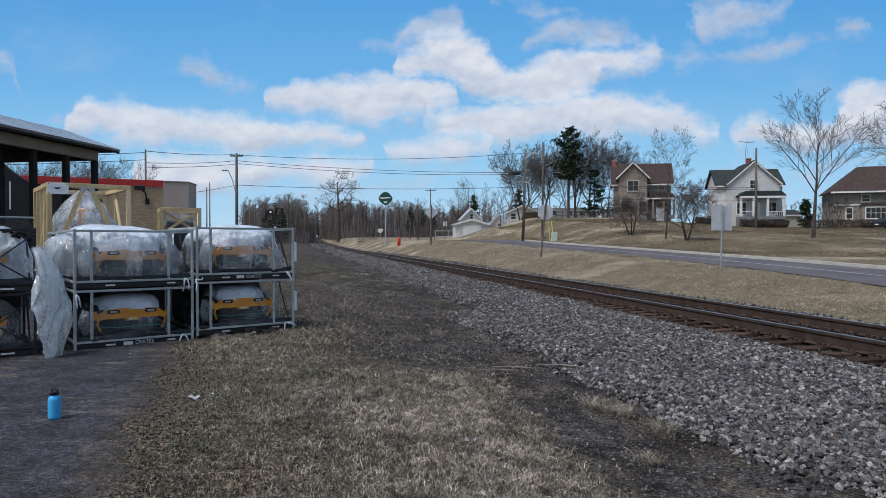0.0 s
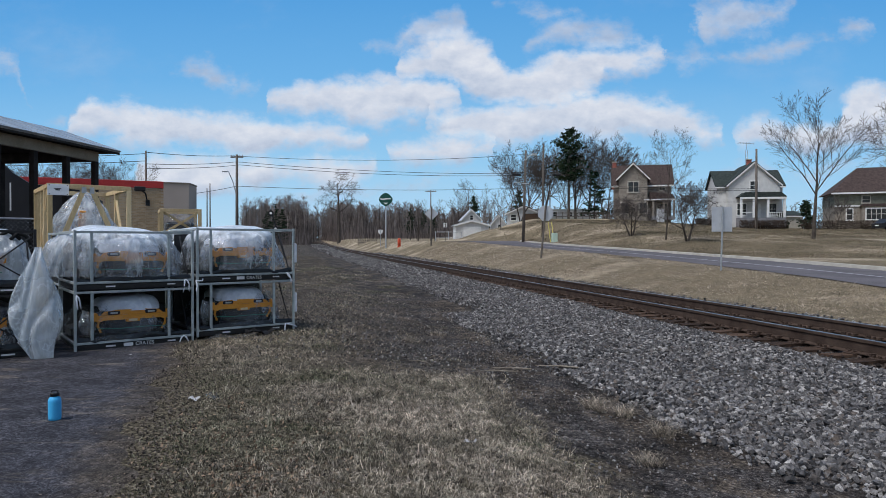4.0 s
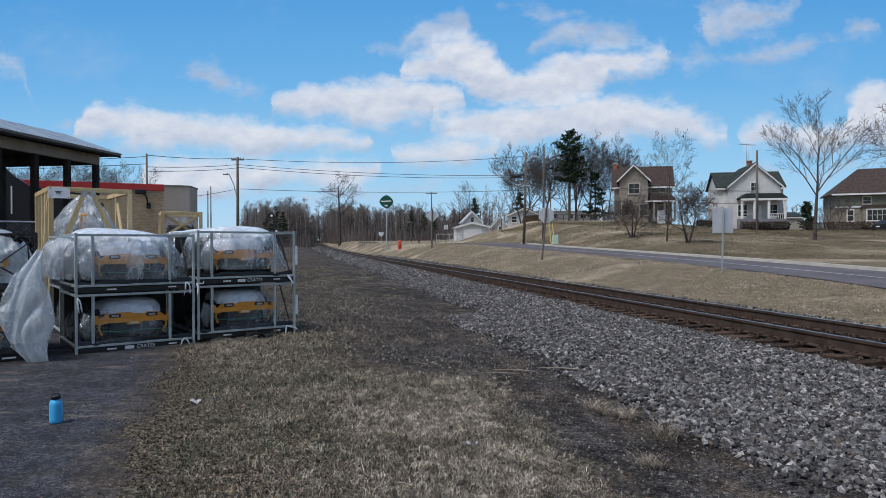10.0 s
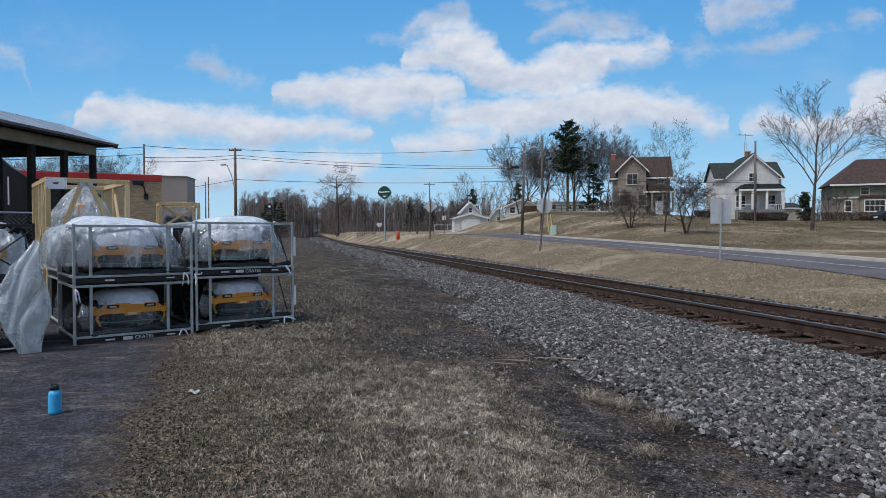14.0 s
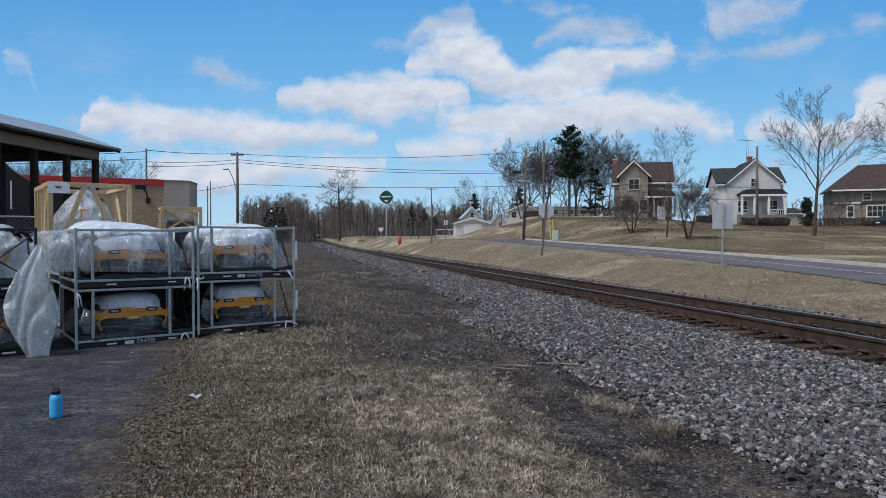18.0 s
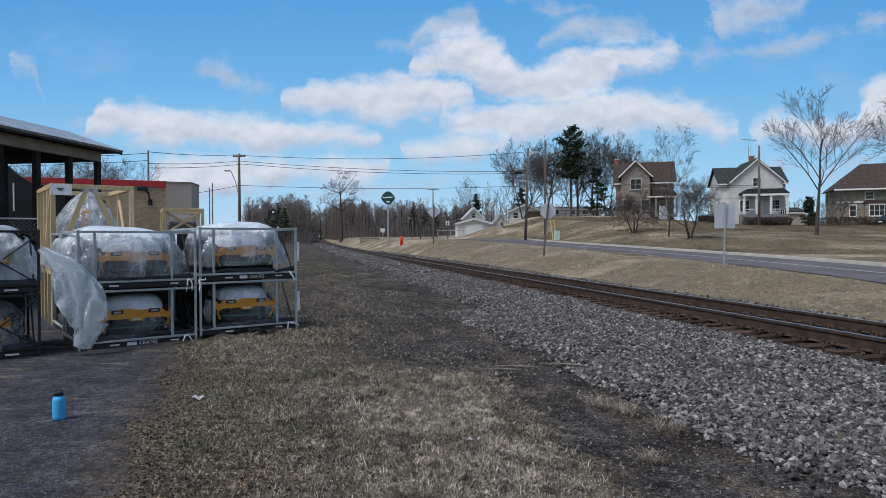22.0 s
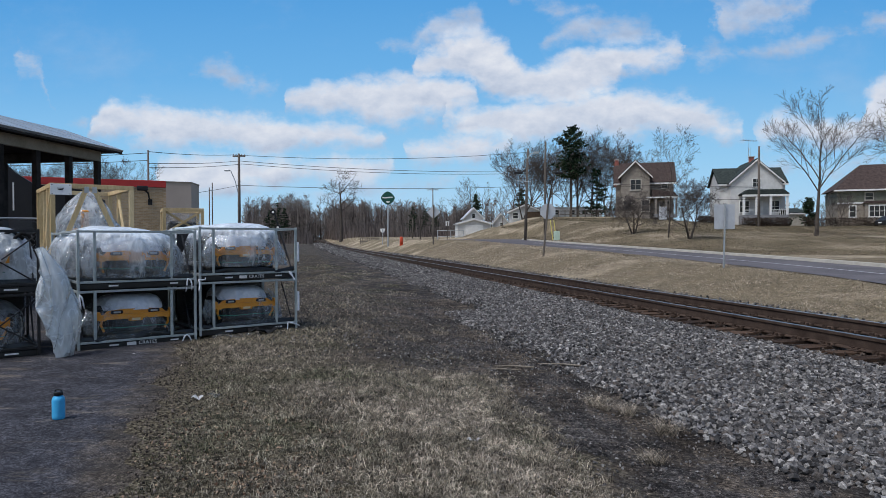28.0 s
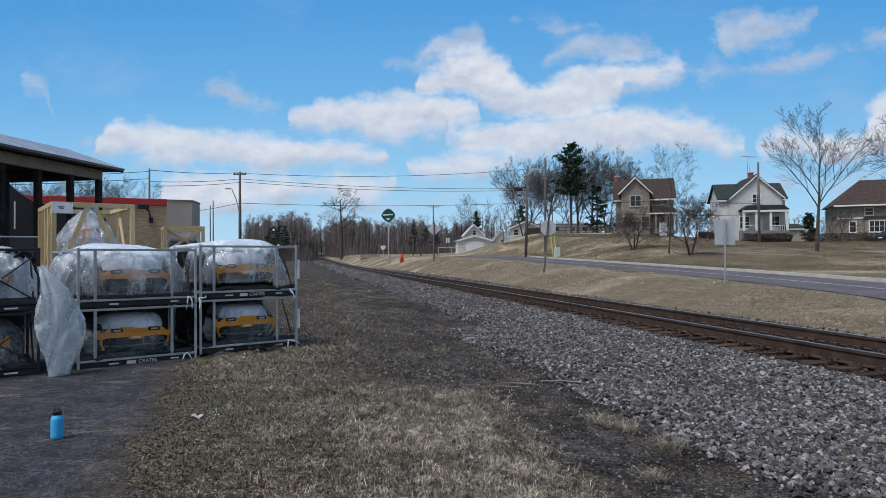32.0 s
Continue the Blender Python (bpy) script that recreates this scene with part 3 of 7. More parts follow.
# ---- sky ----
def build_sky():
    """The sky and its clouds, far behind everything; the clouds drift with the wind."""
    m, nt, ns, ln, bsdf = nodes_of("sky_with_clouds")
    ns.remove(bsdf)
    sep = ns.new("ShaderNodeSeparateXYZ")
    ln.new(coords(nt), sep.inputs[0])
    u, v = math_node(nt, "DIVIDE", sep.outputs[0], sep.outputs[1]), math_node(nt, "DIVIDE", sep.outputs[2], sep.outputs[1])
    com = ns.new("ShaderNodeCombineXYZ")
    ln.new(u, com.inputs[0]), ln.new(v, com.inputs[1])
    uv = com.outputs[0]
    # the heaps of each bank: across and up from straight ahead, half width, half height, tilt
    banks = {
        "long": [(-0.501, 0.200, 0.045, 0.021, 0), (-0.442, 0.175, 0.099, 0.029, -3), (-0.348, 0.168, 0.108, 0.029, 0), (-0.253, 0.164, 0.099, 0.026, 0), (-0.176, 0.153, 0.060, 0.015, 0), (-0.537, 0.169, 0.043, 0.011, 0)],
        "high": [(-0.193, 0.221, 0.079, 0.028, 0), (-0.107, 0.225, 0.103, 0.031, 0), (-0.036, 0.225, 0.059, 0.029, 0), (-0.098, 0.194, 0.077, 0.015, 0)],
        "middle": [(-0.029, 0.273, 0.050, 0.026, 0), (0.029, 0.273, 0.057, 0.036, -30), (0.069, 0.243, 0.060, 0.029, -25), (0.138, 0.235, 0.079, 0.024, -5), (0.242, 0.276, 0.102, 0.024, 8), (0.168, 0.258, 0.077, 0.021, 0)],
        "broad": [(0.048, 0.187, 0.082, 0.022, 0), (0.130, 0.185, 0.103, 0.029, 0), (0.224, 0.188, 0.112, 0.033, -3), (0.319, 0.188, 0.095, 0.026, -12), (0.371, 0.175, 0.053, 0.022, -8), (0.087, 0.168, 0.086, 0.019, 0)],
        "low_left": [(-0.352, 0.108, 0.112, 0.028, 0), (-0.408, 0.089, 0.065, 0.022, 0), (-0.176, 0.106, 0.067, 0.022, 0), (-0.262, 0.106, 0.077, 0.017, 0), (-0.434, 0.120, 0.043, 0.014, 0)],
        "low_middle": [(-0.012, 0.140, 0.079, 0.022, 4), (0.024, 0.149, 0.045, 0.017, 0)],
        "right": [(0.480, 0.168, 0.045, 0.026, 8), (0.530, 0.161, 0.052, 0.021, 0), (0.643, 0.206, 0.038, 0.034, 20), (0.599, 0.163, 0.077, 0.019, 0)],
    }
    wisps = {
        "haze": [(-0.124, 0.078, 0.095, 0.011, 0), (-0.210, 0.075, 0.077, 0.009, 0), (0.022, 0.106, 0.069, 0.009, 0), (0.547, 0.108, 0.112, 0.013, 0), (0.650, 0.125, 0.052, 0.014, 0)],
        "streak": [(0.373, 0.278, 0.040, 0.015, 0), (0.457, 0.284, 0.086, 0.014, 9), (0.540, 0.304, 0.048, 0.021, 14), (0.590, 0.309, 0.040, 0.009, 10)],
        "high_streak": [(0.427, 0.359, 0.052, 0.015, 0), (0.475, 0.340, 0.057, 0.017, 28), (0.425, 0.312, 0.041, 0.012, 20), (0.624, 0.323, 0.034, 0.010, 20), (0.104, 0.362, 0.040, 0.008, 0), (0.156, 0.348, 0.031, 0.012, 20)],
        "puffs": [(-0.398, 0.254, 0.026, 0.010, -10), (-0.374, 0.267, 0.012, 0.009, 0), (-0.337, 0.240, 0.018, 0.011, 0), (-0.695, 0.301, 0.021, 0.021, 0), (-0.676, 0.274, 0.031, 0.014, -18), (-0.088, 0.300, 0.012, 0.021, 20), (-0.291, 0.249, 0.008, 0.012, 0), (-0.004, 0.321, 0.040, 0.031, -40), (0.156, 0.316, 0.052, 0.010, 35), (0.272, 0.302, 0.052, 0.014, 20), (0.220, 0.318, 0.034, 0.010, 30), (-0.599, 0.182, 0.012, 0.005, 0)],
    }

    def vec_math(op, a, b):
        n = ns.new("ShaderNodeVectorMath")
        n.operation = op
        for sock, x in zip(n.inputs, (a, b)):
            if isinstance(x, tuple):
                sock.default_value = x
            else:
                ln.new(x, sock)
        return n.outputs[0]

    def tangled(scale, amount):
        """Across and up, torn by turbulence."""
        n = ns.new("ShaderNodeTexNoise")
        n.inputs["Scale"].default_value, n.inputs["Detail"].default_value, n.inputs["Roughness"].default_value = scale, 6, 0.62
        ln.new(uv, n.inputs["Vector"])
        out = ns.new("ShaderNodeSeparateXYZ")
        ln.new(vec_math("ADD", uv, vec_math("MULTIPLY", vec_math("SUBTRACT", n.outputs["Color"], (0.5, 0.5, 0.5)), (amount, amount * 0.7, 0))), out.inputs[0])
        return out.outputs[0], out.outputs[1]

    def soft(value, a, b):
        r = ns.new("ShaderNodeMapRange")
        r.interpolation_type = "SMOOTHSTEP"
        r.inputs["From Min"].default_value, r.inputs["From Max"].default_value = a, b
        ln.new(value, r.inputs["Value"])
        return r.outputs[0]

    def bank_layer(heaps, across_v, up_v):
        """One bank as the band between its top and bottom outlines: depth inside it, and height from bottom (0) to top (1)."""
        a = np.linspace(0, 2 * np.pi, 720)
        outlines = []
        for cu, cv, wu, wv, tilt in heaps:
            x, y = wu * 1.05 * np.cos(a), wv * 1.05 * np.sin(a)
            c, k = math.cos(radians(tilt)), math.sin(radians(tilt))
            outlines.append((cu + c * x - k * y, cv + k * x + c * y))
        u0, u1 = min(x.min() for x, y in outlines) - 0.004, max(x.max() for x, y in outlines) + 0.004
        step = (u1 - u0) / 31
        spans = {}
        for i in range(1, 31):
            ins = [y[np.abs(x - u0 - step * i) < max(step * .5, .004)] for x, y in outlines]
            ins = [y for y in ins if len(y)]
            if ins:
                spans[i] = (max(y.max() for y in ins), min(y.min() for y in ins))
        stops = []
        for i in range(32):
            hi, lo = spans[min(spans, key=lambda k: abs(k - i))]
            mid = (hi + lo) / 2
            stops.append((i / 31, (hi, lo, 0) if i in spans else (mid - .03, mid + .03, 0)))
        r = ramp_node(nt, math_node(nt, "DIVIDE", math_node(nt, "SUBTRACT", across_v, u0), u1 - u0, clamp=True), stops)
        rs = ns.new("ShaderNodeSeparateXYZ")
        ln.new(r, rs.inputs[0])
        down, rest = math_node(nt, "SUBTRACT", rs.outputs[0], up_v), math_node(nt, "SUBTRACT", up_v, rs.outputs[1])
        depth = math_node(nt, "MULTIPLY", math_node(nt, "MINIMUM", down, rest), 34.0)
        return math_node(nt, "MINIMUM", depth, 1.0), math_node(nt, "DIVIDE", rest, math_node(nt, "MAXIMUM", math_node(nt, "ADD", down, rest), 0.015), clamp=True)

    squash = ns.new("ShaderNodeMapping")
    squash.inputs["Scale"].default_value = (1, 1.5, 1)
    ln.new(uv, squash.inputs["Vector"])
    fine = noise_node(nt, 15, 9, 0.62, squash.outputs[0])
    ragged = math_node(nt, "MULTIPLY", math_node(nt, "SUBTRACT", fine, 0.50), 2.6)
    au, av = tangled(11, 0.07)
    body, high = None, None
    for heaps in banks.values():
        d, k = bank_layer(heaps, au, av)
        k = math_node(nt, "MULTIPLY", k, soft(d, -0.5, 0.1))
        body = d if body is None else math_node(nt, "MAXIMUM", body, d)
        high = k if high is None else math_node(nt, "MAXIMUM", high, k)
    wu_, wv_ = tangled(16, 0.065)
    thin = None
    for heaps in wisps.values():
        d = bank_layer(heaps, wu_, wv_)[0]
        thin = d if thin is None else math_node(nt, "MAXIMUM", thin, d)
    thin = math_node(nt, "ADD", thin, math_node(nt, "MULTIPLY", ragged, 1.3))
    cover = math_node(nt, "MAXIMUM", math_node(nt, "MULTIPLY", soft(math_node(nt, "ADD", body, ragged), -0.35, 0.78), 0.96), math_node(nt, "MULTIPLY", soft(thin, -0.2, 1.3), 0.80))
    veil = math_node(nt, "MULTIPLY", soft(noise_node(nt, 4, 8, 0.62, squash.outputs[0]), 0.50, 0.80), 0.22)
    opac = math_node(nt, "MAXIMUM", cover, veil)
    # tops catch the sun, flat undersides stay grey
    n3 = ns.new("ShaderNodeMapping")
    n3.inputs["Location"].default_value = (0.004, -0.022, 0)
    ln.new(squash.outputs[0], n3.inputs["Vector"])
    billows = math_node(nt, "SUBTRACT", noise_node(nt, 15, 7, 0.58, n3.outputs[0]), noise_node(nt, 15, 7, 0.58, squash.outputs[0]))
    lit = math_node(nt, "ADD", math_node(nt, "ADD", 0.28, math_node(nt, "MULTIPLY", high, 0.50)), math_node(nt, "MULTIPLY", billows, 1.3), clamp=True)
    cloud = ramp_node(nt, lit, [(0.08, (0.43, 0.50, 0.64)), (0.36, (0.56, 0.62, 0.74)), (0.66, (0.70, 0.735, 0.82)), (0.95, (0.84, 0.855, 0.89))])
    blue = ramp_node(nt, math_node(nt, "MULTIPLY", v, 2.4, clamp=True), [(0.0, (0.50, 0.71, 0.88)), (0.28, (0.31, 0.60, 0.87)), (0.6, (0.155, 0.44, 0.80)), (0.95, (0.085, 0.335, 0.72))])
    em = ns.new("ShaderNodeEmission")
    ln.new(mix_node(nt, opac, blue, cloud), em.inputs["Color"])
    ln.new(em.outputs[0], ns["Material Output"].inputs["Surface"])
    R, verts, faces = 2300, [], []
    az, el = np.radians(np.arange(-58, 58.1, 4)), np.radians(np.arange(-3, 40.1, 3))
    for e in el:
        for a in az:
            verts.append((R * math.sin(a) * math.cos(e), R * math.cos(a) * math.cos(e), R * math.sin(e)))
    w = len(az)
    for r in range(len(el) - 1):
        for c in range(w - 1):
            i = r * w + c
            faces.append((i, i + 1, i + 1 + w, i + w))
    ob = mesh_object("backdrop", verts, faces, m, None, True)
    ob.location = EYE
    return tagged(ob, "blue sky with drifting white and grey clouds", "sky", kind="structure")


sky_backdrop = build_sky()

# ---- shape helpers ----
def part(name, bm, material, parent=None, label="", smooth_shade=False):
    """Links a bmesh as one mesh object under a thing or a part."""
    me = bpy.data.meshes.new(name)
    bm.to_mesh(me)
    bm.free()
    if smooth_shade:
        me.polygons.foreach_set("use_smooth", [True] * len(me.polygons))
    me.materials.append(material)
    ob = new(name, me)
    ob.parent = parent
    if label:
        ob["label"] = label
    return ob


def thing(name, label, category, group="", at=None, kind=""):
    ob = new(name)
    ob.empty_display_size = 0.2
    if at is not None:
        ob.matrix_world = at
    return tagged(ob, label, category, group, kind)


def add_box(bm, x0, y0, z0, x1, y1, z1, m=None):
    vs = [bm.verts.new((m @ Vector(c)) if m else c) for c in ((x0, y0, z0), (x1, y0, z0), (x1, y1, z0), (x0, y1, z0), (x0, y0, z1), (x1, y0, z1), (x1, y1, z1), (x0, y1, z1))]
    for q in ((0, 3, 2, 1), (4, 5, 6, 7), (0, 1, 5, 4), (1, 2, 6, 5), (2, 3, 7, 6), (3, 0, 4, 7)):
        bm.faces.new([vs[i] for i in q])
    return vs


def box(x0, y0, z0, x1, y1, z1, bevel=0.0, m=None):
    bm = bmesh.new()
    add_box(bm, x0, y0, z0, x1, y1, z1, m)
    if bevel:
        bmesh.ops.bevel(bm, geom=bm.edges[:], offset=bevel, segments=1, affect="EDGES")
    return bm


def beam(a, b, w, h, bevel=0.0, up=(0, 0, 1)):
    """A bar of section w x h from a to b."""
    a, b = Vector(a), Vector(b)
    d = (b - a).normalized()
    side = d.cross(Vector(up))
    if side.length < 1e-4:
        side = Vector((1, 0, 0))
    side.normalize()
    top = side.cross(d)
    bm = bmesh.new()
    vs = []
    for p in (a, b):
        for s, t in ((-1, -1), (1, -1), (1, 1), (-1, 1)):
            vs.append(bm.verts.new(p + side * (s * w / 2) + top * (t * h / 2)))
    for q in ((3, 2, 1, 0), (4, 5, 6, 7), (0, 1, 5, 4), (1, 2, 6, 5), (2, 3, 7, 6), (3, 0, 4, 7)):
        bm.faces.new([vs[i] for i in q])
    if bevel:
        bmesh.ops.bevel(bm, geom=bm.edges[:], offset=bevel, segments=1, affect="EDGES")
    return bm


def add_tube(bm, pts, radii, sides=8, cap=True):
    rings = []
    for i, p in enumerate(pts):
        p = Vector(p)
        d = (Vector(pts[min(i + 1, len(pts) - 1)]) - Vector(pts[max(i - 1, 0)])).normalized()
        s = d.orthogonal().normalized() if abs(d.z) > 0.99 else d.cross(Vector((0, 0, 1))).normalized()
        t = s.cross(d)
        r = radii[i] if hasattr(radii, "__len__") else radii
        rings.append([bm.verts.new(p + (s * math.cos(2 * math.pi * k / sides) + t * math.sin(2 * math.pi * k / sides)) * r) for k in range(sides)])
    for a, b in zip(rings, rings[1:]):
        for k in range(sides):
            bm.faces.new((a[k], a[(k + 1) % sides], b[(k + 1) % sides], b[k]))
    if cap:
        bm.faces.new(rings[0][::-1]), bm.faces.new(rings[-1])


def tube(pts, radii, sides=8, cap=True):
    bm = bmesh.new()
    add_tube(bm, pts, radii, sides, cap)
    return bm


def lathe(profile, sides=24):
    """A turned form about z from (radius, height) pairs."""
    bm = bmesh.new()
    add_tube(bm, [(0, 0, h) for r, h in profile], [r for r, h in profile], sides)
    return bm


def prism(outline, y0, y1, m=None):
    """An outline in x, z pushed from y0 to y1."""
    bm = bmesh.new()
    a = [bm.verts.new((m @ Vector((x, y0, z))) if m else (x, y0, z)) for x, z in outline]
    b = [bm.verts.new((m @ Vector((x, y1, z))) if m else (x, y1, z)) for x, z in outline]
    bm.faces.new(a), bm.faces.new(b[::-1])
    for i in range(len(a)):
        j = (i + 1) % len(a)
        bm.faces.new((a[j], a[i], b[i], b[j]))
    bmesh.ops.recalc_face_normals(bm, faces=bm.faces[:])
    return bm


def bars(name, places, parent, material=None, y=0.0, thick=0.004):
    """Small printed bars where the writing cannot be read."""
    bm = bmesh.new()
    for x, z, w, h in places:
        add_box(bm, x - w / 2, y - thick, z - h / 2, x + w / 2, y, z + h / 2)
    return part(name, bm, material or WHITE_INK, parent)


def lettering(words, size, parent, material, m, name="lettering"):
    cu = bpy.data.curves.new("lettering", "FONT")
    cu.body, cu.size, cu.extrude, cu.align_x, cu.align_y = words, size, 0.002, "CENTER", "CENTER"
    tmp = bpy.data.objects.new("lettering", cu)
    me = bpy.data.meshes.new_from_object(tmp)
    bpy.data.objects.remove(tmp), bpy.data.curves.remove(cu)
    me.materials.clear(), me.materials.append(material)
    ob = new(name, me)
    ob.parent, ob.matrix_local = parent, m
    return ob


# ---- the track ----
def build_track():
    ys = list(np.concatenate([np.arange(-30, 130, 2.0), np.arange(130, 560, 4.0)]))
    prof = [(-.075, 0), (-.075, .014), (-.022, .036), (-.018, .155), (-.037, .172), (-.038, .210), (-.03, .218), (.03, .218), (.038, .210), (.037, .172), (.018, .155), (.022, .036), (.075, .014), (.075, 0)]
    track = thing("railway_track", "rusty steel rails spiked to dark wooden ties on ballast", "railway track")
    for off in (-0.7525, 0.7525):
        v, f, fh = [], [], []
        k = len(prof)
        for y in ys:
            c = track_mid(y, off)
            z = float(rise(y)) - 0.018
            for dx, dz in prof:
                v.append((c + dx * 0.977, y + dx * 0.213, z + dz))
        for r in range(len(ys) - 1):
            for c in range(k):
                i, j = r * k + c, r * k + (c + 1) % k
                f.append((i, j, j + k, i + k))
        rail = mesh_object("rail", v, f, RAIL_RUST, track)
        rail["label"] = "rust-brown steel rail with a polished head"
        # the running surface, worn bright
        hv, hf = [], []
        for y in ys:
            c, z = track_mid(y, off), float(rise(y)) + 0.032
            for dx, dz in ((-.034, .160), (-.029, .1715), (.029, .1715), (.034, .160)):
                hv.append((c + dx * 0.977, y + dx * 0.213, z + dz))
        for r in range(len(ys) - 1):
            for c in range(3):
                i = r * 4 + c
                hf.append((i, i + 1, i + 5, i + 4))
        mesh_object("running_surface", hv, hf, RAIL_HEAD, rail)
    rnd = random.Random(4)
    ties = []
    for s in range(3):
        bm = bmesh.new()
        add_box(bm, -1.30, -0.115, -0.17, 1.30, 0.115, 0.02)
        bmesh.ops.subdivide_edges(bm, edges=[e for e in bm.edges if e.calc_length() > 1], cuts=7)
        for vv in bm.verts:
            vv.co += Vector((rnd.uniform(-.03, .03) if abs(vv.co.x) > 1.2 else 0, rnd.uniform(-.012, .012), rnd.uniform(-.008, .006)))
        me = bpy.data.meshes.new("tie")
        bm.to_mesh(me), bm.free()
        me.materials.append(TIE_WOOD)
        ties.append(me)
    bm = bmesh.new()
    add_box(bm, -.17, -.095, 0, .17, .095, .016)
    for sx, sy in ((-.1, -.05), (.1, .05), (-.1, .05), (.1, -.05)):
        add_box(bm, sx - .018, sy - .016, .014, sx + .018, sy + .016, .055)
    for sy in (-.13, .13):
        add_box(bm, -.085, sy - .018, .012, .085, sy + .018, .06)
    plate = bpy.data.meshes.new("tie_plate")
    bm.to_mesh(plate), bm.free()
    plate.materials.append(RAIL_RUST)
    y, i = -8.0, 0
    turn = math.atan2(0.213, 0.977)
    while y < 150:
        c = track_mid(y)
        tie = new("tie", ties[i % 3])
        tie.parent = track
        tie.matrix_world = Matrix.Translation((c + rnd.uniform(-.05, .05), y, float(rise(y)) - 0.05)) @ Matrix.Rotation(turn + rnd.uniform(-.012, .012), 4, "Z")
        if y < 62:
            for off in (-0.7525, 0.7525):
                p = new("tie_plate", plate)
                p.parent = tie
                p.matrix_local = Matrix.Translation((off, 0, 0.018))
        y += 0.52 * 0.977 + rnd.uniform(-.02, .02)
        i += 1


build_track()

# ---- crated mowers ----
FOAM = surface("white_foam_sheet", (0.62, 0.655, 0.73), (0.80, 0.83, 0.89), 5, 14, 0.7, 0, 0.9, dist=0.03)

ROW = math.degrees(math.atan2(0.613, 0.791))
ALONG, BACK = Vector((0.791, 0.613, 0)), Vector((-0.613, 0.791, 0))
CRATE_W, CRATE_D, CRATE_H = 1.68, 1.50, 0.875


def steel_crate(at, paint, label, group, printed=True, seed=0, worded=False):
    """A steel-framed shipping crate: black skid, corner posts, rails, inner uprights and braces. Front along x at y 0."""
    rnd = random.Random(seed)
    W, D, H = CRATE_W, CRATE_D, CRATE_H
    c = thing("mower_crate", label, "crate", group, at)
    skid = part("skid", box(0.03, 0.012, 0.0, W - 0.03, D, 0.085, 0.01), BLACK_WRAP, c, "black wrapped base skid")
    if paint is STEEL_BLACK:
        bars("printed_bar", [(W - 0.34, 0.045, 0.16, 0.022)], skid, y=0.010)
    elif printed:
        bars("printed_bar", [(0.48, 0.045, 0.13, 0.022)], skid, y=0.010)
        bars("printed_bar", [(W - 0.34, 0.05, 0.12, 0.02)], skid, y=0.010)
        if worded:
            bars("printed_bar", [(0.72, 0.047, 0.13, 0.05)], skid, y=0.010)
            lettering("CRATES", 0.075, skid, WHITE_INK, Matrix.Translation((0.95, 0.008, 0.047)) @ Matrix.Rotation(math.pi / 2, 4, "X"))
    v, f = [], []
    for i in range(49):
        x = .05 + (W - .10) * i / 48
        for j in range(6):
            k = j / 5
            lump = noise.noise(Vector((x * 5, k * 1.6, seed * 3.7)))
            v.append((x, .030 - .020 * math.sin(math.pi * k) + .022 * lump, .075 + k * (.085 + .06 * (.5 + noise.noise(Vector((x * 2.6, 9, seed)))))))
    for i in range(48):
        for j in range(5):
            q = i * 6 + j
            f.append((q, q + 6, q + 7, q + 1))
    mesh_object("wrap_skirt", v, f, BLACK_GLOSS, c, True)["label"] = "crumpled glossy black film round the skid"
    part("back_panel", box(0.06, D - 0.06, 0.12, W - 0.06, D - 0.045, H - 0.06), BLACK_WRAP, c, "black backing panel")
    t = 0.036
    for x in (t / 2, W - t / 2):
        for y in (t / 2, D - t / 2):
            part("post", beam((x, y, 0), (x, y, H), t, t, 0.003), paint, c)
    for y in (t / 2, D - t / 2):
        for z in (0.105, H - 0.03):
            part("rail", beam((t, y, z), (W - t, y, z), t * 0.9, t * 0.95, 0.003), paint, c)
    for x in (t / 2, W - t / 2):
        for z in (0.105, H - 0.03):
            part("rail", beam((x, t, z), (x, D - t, z), t * 0.9, t * 0.95, 0.003), paint, c)
    if paint is STEEL_BLACK:
        part("brace", tube([(W - .05, .02, .14), (W - 1.0, .02, H - .08)], .011, 6), STEEL_BLACK, c)
        part("brace", tube([(W - .05, .05, H - .1), (W - .85, .05, .12)], .011, 6), STEEL_BLACK, c)
    for x in (() if paint is STEEL_BLACK else (0.235, W - 0.375)):
        part("upright", beam((x, t / 2 + 0.004, 0.12), (x, t / 2 + 0.004, H - 0.045), t * 1.1, t * 0.8, 0.003), paint, c)
    for x in (0.075, W - 0.075):
        part("brace", tube([(x, 0.06, 0.14), (x, 0.50, H - 0.08)], 0.012, 6), STEEL_BLACK, c)
    return c


